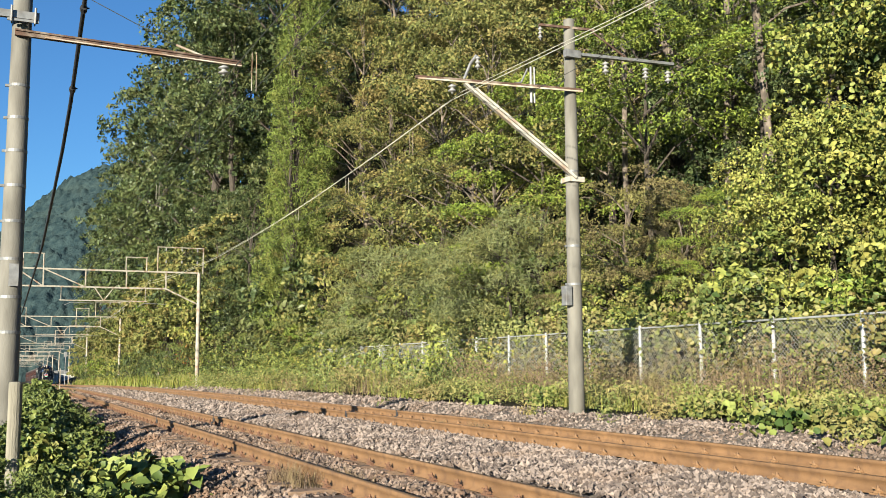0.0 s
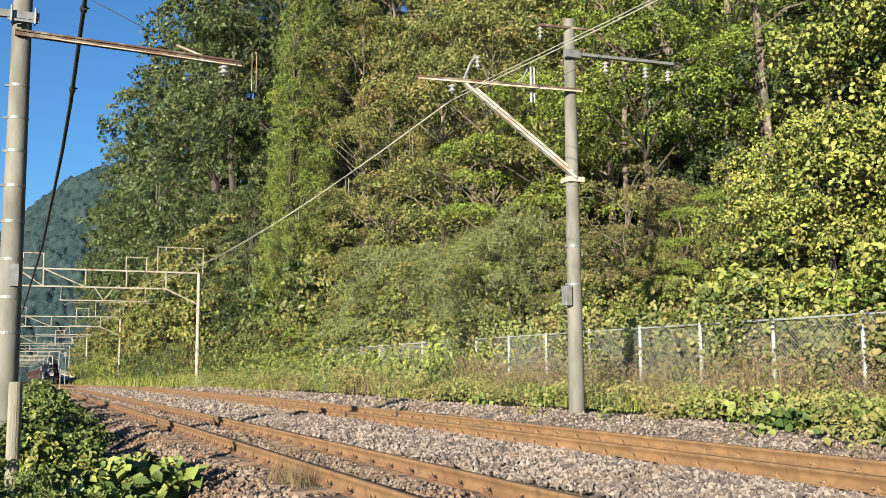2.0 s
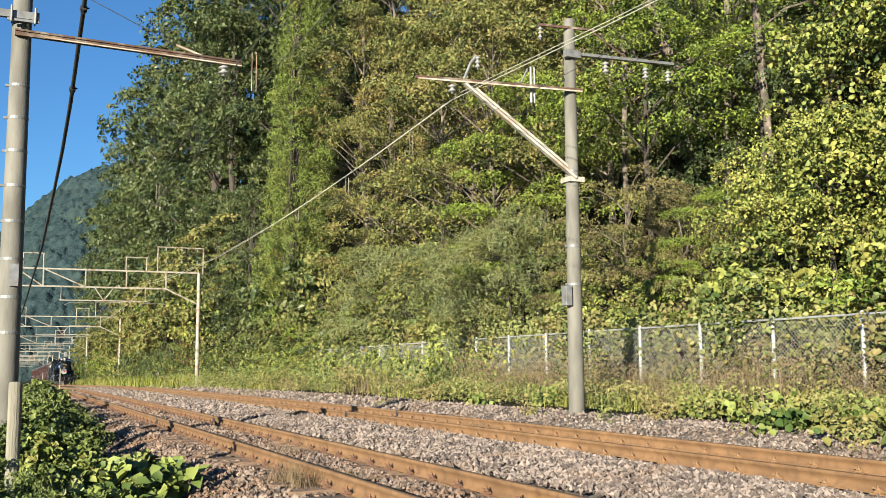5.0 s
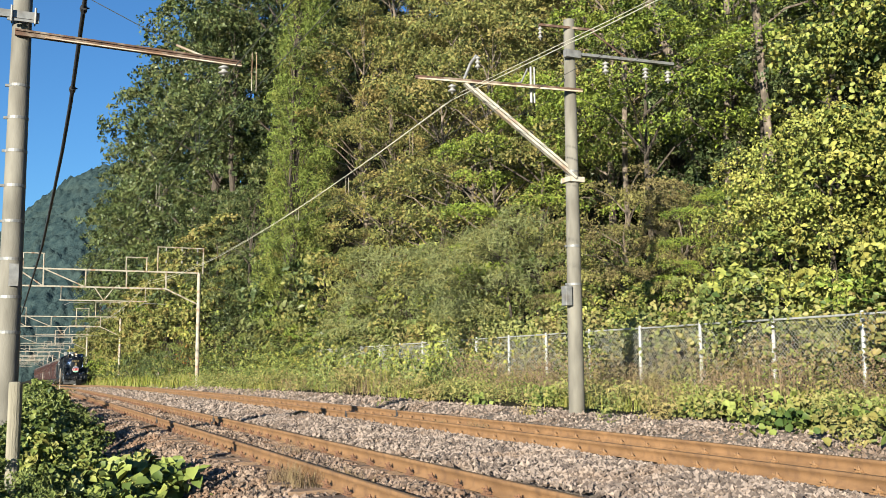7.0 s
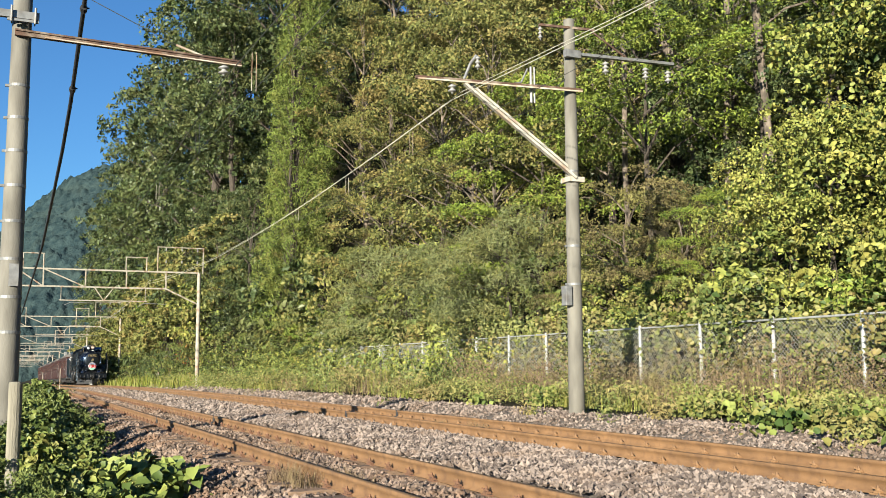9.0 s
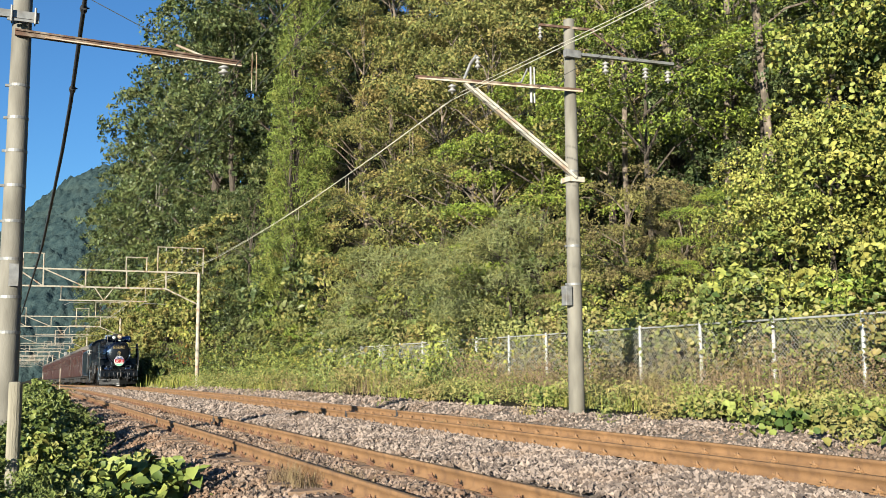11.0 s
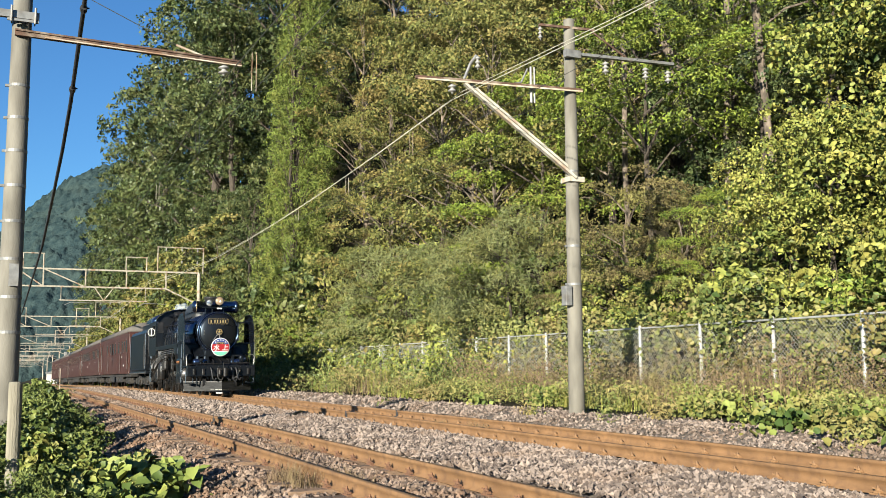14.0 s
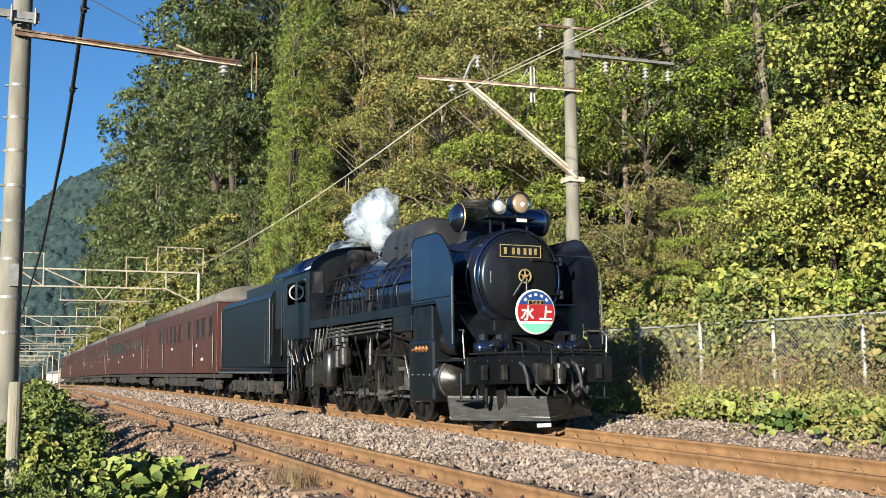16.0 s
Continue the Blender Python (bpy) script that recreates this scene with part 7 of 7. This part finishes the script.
# ---- wire fence beside the slope ----
def fence():
    t = thing("wire_fence", Matrix(), "grey chain-link fence half buried in vines", "fence")
    x0, step, first, last = 14.0, 2.2, 5.75, 44.0
    bm = bmesh.new()
    rod(bm, (0, 0, -0.4), (0, 0, 1.78), 0.040, seg=10)
    lathe(bm, [(0.04, 1.77), (0.035, 1.80), (0.0, 1.81)], None, 10)
    for z in (0.3, 0.9, 1.5):
        box(bm, -0.045, -0.02, -0.04, 0.04, z - 0.015, z + 0.015)
    post = part("post", bm, FENCE, t, "pale galvanised post")
    post.matrix_basis = Matrix.Translation((x0, first, ground_z(x0, first)))
    bm = bmesh.new()
    rod(bm, (0, 0, 1.74), (0, step, 1.74 + rail_z(20) - rail_z(20 - step)), 0.022, seg=8)
    rail = part("top_rail", bm, FENCE, t)
    rail.matrix_basis = post.matrix_basis.copy()
    cell, hgt = 0.085, 1.55
    v, f = [], []
    n = int(step / cell)
    m = int(hgt / cell)
    w = 0.0035
    for i in range(-m, n + 1):
        for s in (1, -1):
            a, b = (i * cell, 0.15), (i * cell + m * cell, 0.15 + m * cell)
            if s < 0:
                a, b = (i * cell, 0.15 + m * cell), (i * cell + m * cell, 0.15)
            u0 = max(0.0, -a[0] / (b[0] - a[0]))
            u1 = min(1.0, (step - a[0]) / (b[0] - a[0]))
            if u1 <= u0:
                continue
            p = [(0, a[0] + (b[0] - a[0]) * u, a[1] + (b[1] - a[1]) * u) for u in (u0, u1)]
            k = len(v)
            for q in p:
                v += [(w, q[1], q[2] + w), (-w, q[1], q[2]), (w, q[1], q[2] - w)]
            f += [(k, k + 1, k + 4, k + 3), (k + 1, k + 2, k + 5, k + 4), (k + 2, k, k + 3, k + 5)]
    mesh_ = bulk("mesh_panel", np.array(v, float), np.array(f), FENCE, t)
    mesh_.matrix_basis = post.matrix_basis.copy()
    y = first + step
    while y < last:
        mm = Matrix.Translation((x0, y, ground_z(x0, y)))
        share("post", post, t, mm)
        share("top_rail", rail, t, mm)
        share("mesh_panel", mesh_, t, mm)
        y += step


FENCE = material("pale_galvanised_fence", (0.27, 0.27, 0.26), (0.40, 0.40, 0.385), 6, 0.5, 0.3, 0.1, 60, spots=(0.2, 0.17, 0.13), spot_scale=4, spot_amount=0.4)
fence()


def stake(name, x, y, top, r, mat, label, category):
    z = ground_z(x, y)
    bm = bmesh.new()
    lathe(bm, [(r, -0.3), (r, top - z - 0.015), (r - 0.012, top - z), (0.0, top - z)], None, 14)
    o = link(name, bm, mat)
    o.matrix_basis = Matrix.Translation((x, y, z))
    return tagged(o, label, category)


stake("stub_post", 0.135, 11.0, 0.79, 0.068, WOOD_POST, "short weathered pale post in the verge bushes", "post")
stake("marker_post", 1.95, 38.0, 0.62, 0.017, PAINTED_STEEL, "thin pale marker post beside the track", "post")
stake("marker_post", 1.9, 53.0, 0.28, 0.019, PAINTED_STEEL, "thin pale marker post beside the track", "post")
stake("marker_post", 11.2, 78.0, -0.2, 0.05, PAINTED_STEEL, "short pale marker post on the grassy bank", "post")


def shed():
    x, y = 14.0, 262.0
    z = rail_z(y) - 0.4
    t = thing("white_shed", Matrix.Translation((x - 0.5, y, z)), "small white lineside shed in the distance", "shed")
    bm = bmesh.new()
    box(bm, -3.2, 3.2, -2, 2, -1, 3.0)
    part("wall", bm, WHITE, t)
    bm = bmesh.new()
    prism(bm, [(-3.5, 3.0), (3.5, 3.0), (3.5, 3.3), (0, 3.9), (-3.5, 3.3)], -2.4, 2.4, "y")
    part("roof", bm, GALV, t)
    bm = bmesh.new()
    box(bm, -0.4, 0.5, -2.05, -1.98, 0.2, 2.1)
    part("door", bm, GALV, t)


shed()


def lineside_sign(x, y, h):
    z = ground_z(x, y)
    t = thing("lineside_signal", Matrix.Translation((x, y, rail_z(y) - 0.3)), "slim lineside post with a pale signal head", "signal")
    bm = bmesh.new()
    rod(bm, (0, 0, -0.4), (0, 0, h), 0.06, seg=10)
    part("post", bm, GALV, t)
    bm = bmesh.new()
    box(bm, -0.28, 0.28, -0.2, 0.1, h - 0.9, h, 0.08)
    part("signal_head", bm, GALV, t)


lineside_sign(10.1, 182.0, 6.0)


# ---- steam drifting from the safety valves ----
def steam(name, puff, shells, seed, label):
    """A billow of steam: lumpy shells one within the other, (scale, thin) each."""
    x, y, z, rx, ry, rz = puff
    bm = bmesh.new()
    for k, (scale, thin) in enumerate(shells):
        got = bmesh.ops.create_icosphere(bm, subdivisions=4, radius=1.0)["verts"]
        for v in got:
            d = v.co.normalized()
            lump = 1 + 0.34 * noise.noise(d * 1.7 + Vector((seed, k * 0.4, 0))) + 0.16 * noise.noise(d * 4.5 + Vector((seed, k, 3))) + 0.03 * noise.noise(d * 11 + Vector((seed, k, 7)))
            v.co = Vector((x + d.x * rx * lump * scale, y + d.y * ry * lump * scale, z + d.z * rz * lump * scale))
        for f in {f for v in got for f in v.link_faces}:
            f.material_index = 0 if thin else 1
            f.smooth = True
    return tagged(link(name, bm, [STEAM, STEAM_HEART]), label, "steam")


PUFFS = [(0.0, 6.7, 4.60, 0.44, 0.90, 0.50), (0.05, 7.7, 4.50, 0.40, 0.75, 0.44), (0.0, 6.5, 4.05, 0.30, 0.45, 0.40)]
steam_puffs = [steam("steam_puff", p, ((1.0, True), (0.84, True), (0.66, False)), 3.1 + 5 * i, "white puff of steam over the firebox") for i, p in enumerate(PUFFS)]
for p in steam_puffs:
    p["group"] = "steam puffs over the firebox"
WISP = (0.1, 9.4, 3.95, 0.35, 0.95, 0.30)
steam_trail = steam("steam_wisp", WISP, ((1.0, True), (0.7, True)), 9.7, "thin wisp of steam trailing over the cab")


# ---- what moves ----
def chord(y, length):
    """Pose of a long vehicle whose front end is at y: its two ends follow the line."""
    a = Vector((FAR + rail_dx(y), y, rail_z(y)))
    b = Vector((FAR + rail_dx(y + length), y + length, rail_z(y + length)))
    d = b - a
    return Matrix.Translation(a) @ Euler((math.atan2(d.z, d.y), 0, -math.atan2(d.x, d.y))).to_matrix().to_4x4()


def motions():
    times = [i * 1.0 for i in range(17)]
    head = lambda t: Y16 + SPEED * (16 - t)
    walk(loco, [(t, chord(head(t), 9.5)) for t in times])
    walk(tender, [(t, chord(head(t) + 11, 6) @ Matrix.Translation((0, -11, 0))) for t in times])
    walk(steam_trail, [(t, chord(head(t), 9.5)) for t in times])
    quarter = [i * 0.25 for i in range(65)]
    for i, puff in enumerate(steam_puffs):          # the valves lift late: the steam wells up out of the boiler
        rows = []
        for t in quarter:
            u = min(1.0, max(0.0, (t - 14.95 - 0.1 * i) / 0.8))
            u = u * u * (3 - 2 * u)
            rows.append((t, chord(head(t), 9.5) @ Matrix.Translation((0, -(1 - u) * (PUFFS[i][1] - 6.4), -(1 - u) * (PUFFS[i][2] - 2.5)))))
        walk(puff, rows)
    for car, offset in cars:
        walk(car, [(t, chord(head(t) + offset, 18)) for t in times])
    fine = [i / FPS for i in range(16 * FPS + 1)]
    for w, r, y in rolling:
        walk(w, [(t, Matrix.Translation((0, y, r)) @ Euler((SPEED * t / r, 0, 0)).to_matrix().to_4x4()) for t in fine])
    for rods_, far_end in ((coupling_rods, False), (main_rods, True)):
        for o, s in rods_:
            rows = []
            for t in fine:
                a = SPEED * t / 0.70 + (0 if s < 0 else math.pi / 2)
                cy, cz = 0.33 * math.cos(a), 0.33 * math.sin(a)
                if far_end:
                    rows.append((t, Matrix.Translation((0, 4.17 + cy, 0.70 + cz)) @ Euler((math.asin((cz - 0.09) / 2.35), 0, 0)).to_matrix().to_4x4()))
                else:
                    rows.append((t, Matrix.Translation((0, cy, 0.70 + cz))))
            walk(o, rows)


motions()
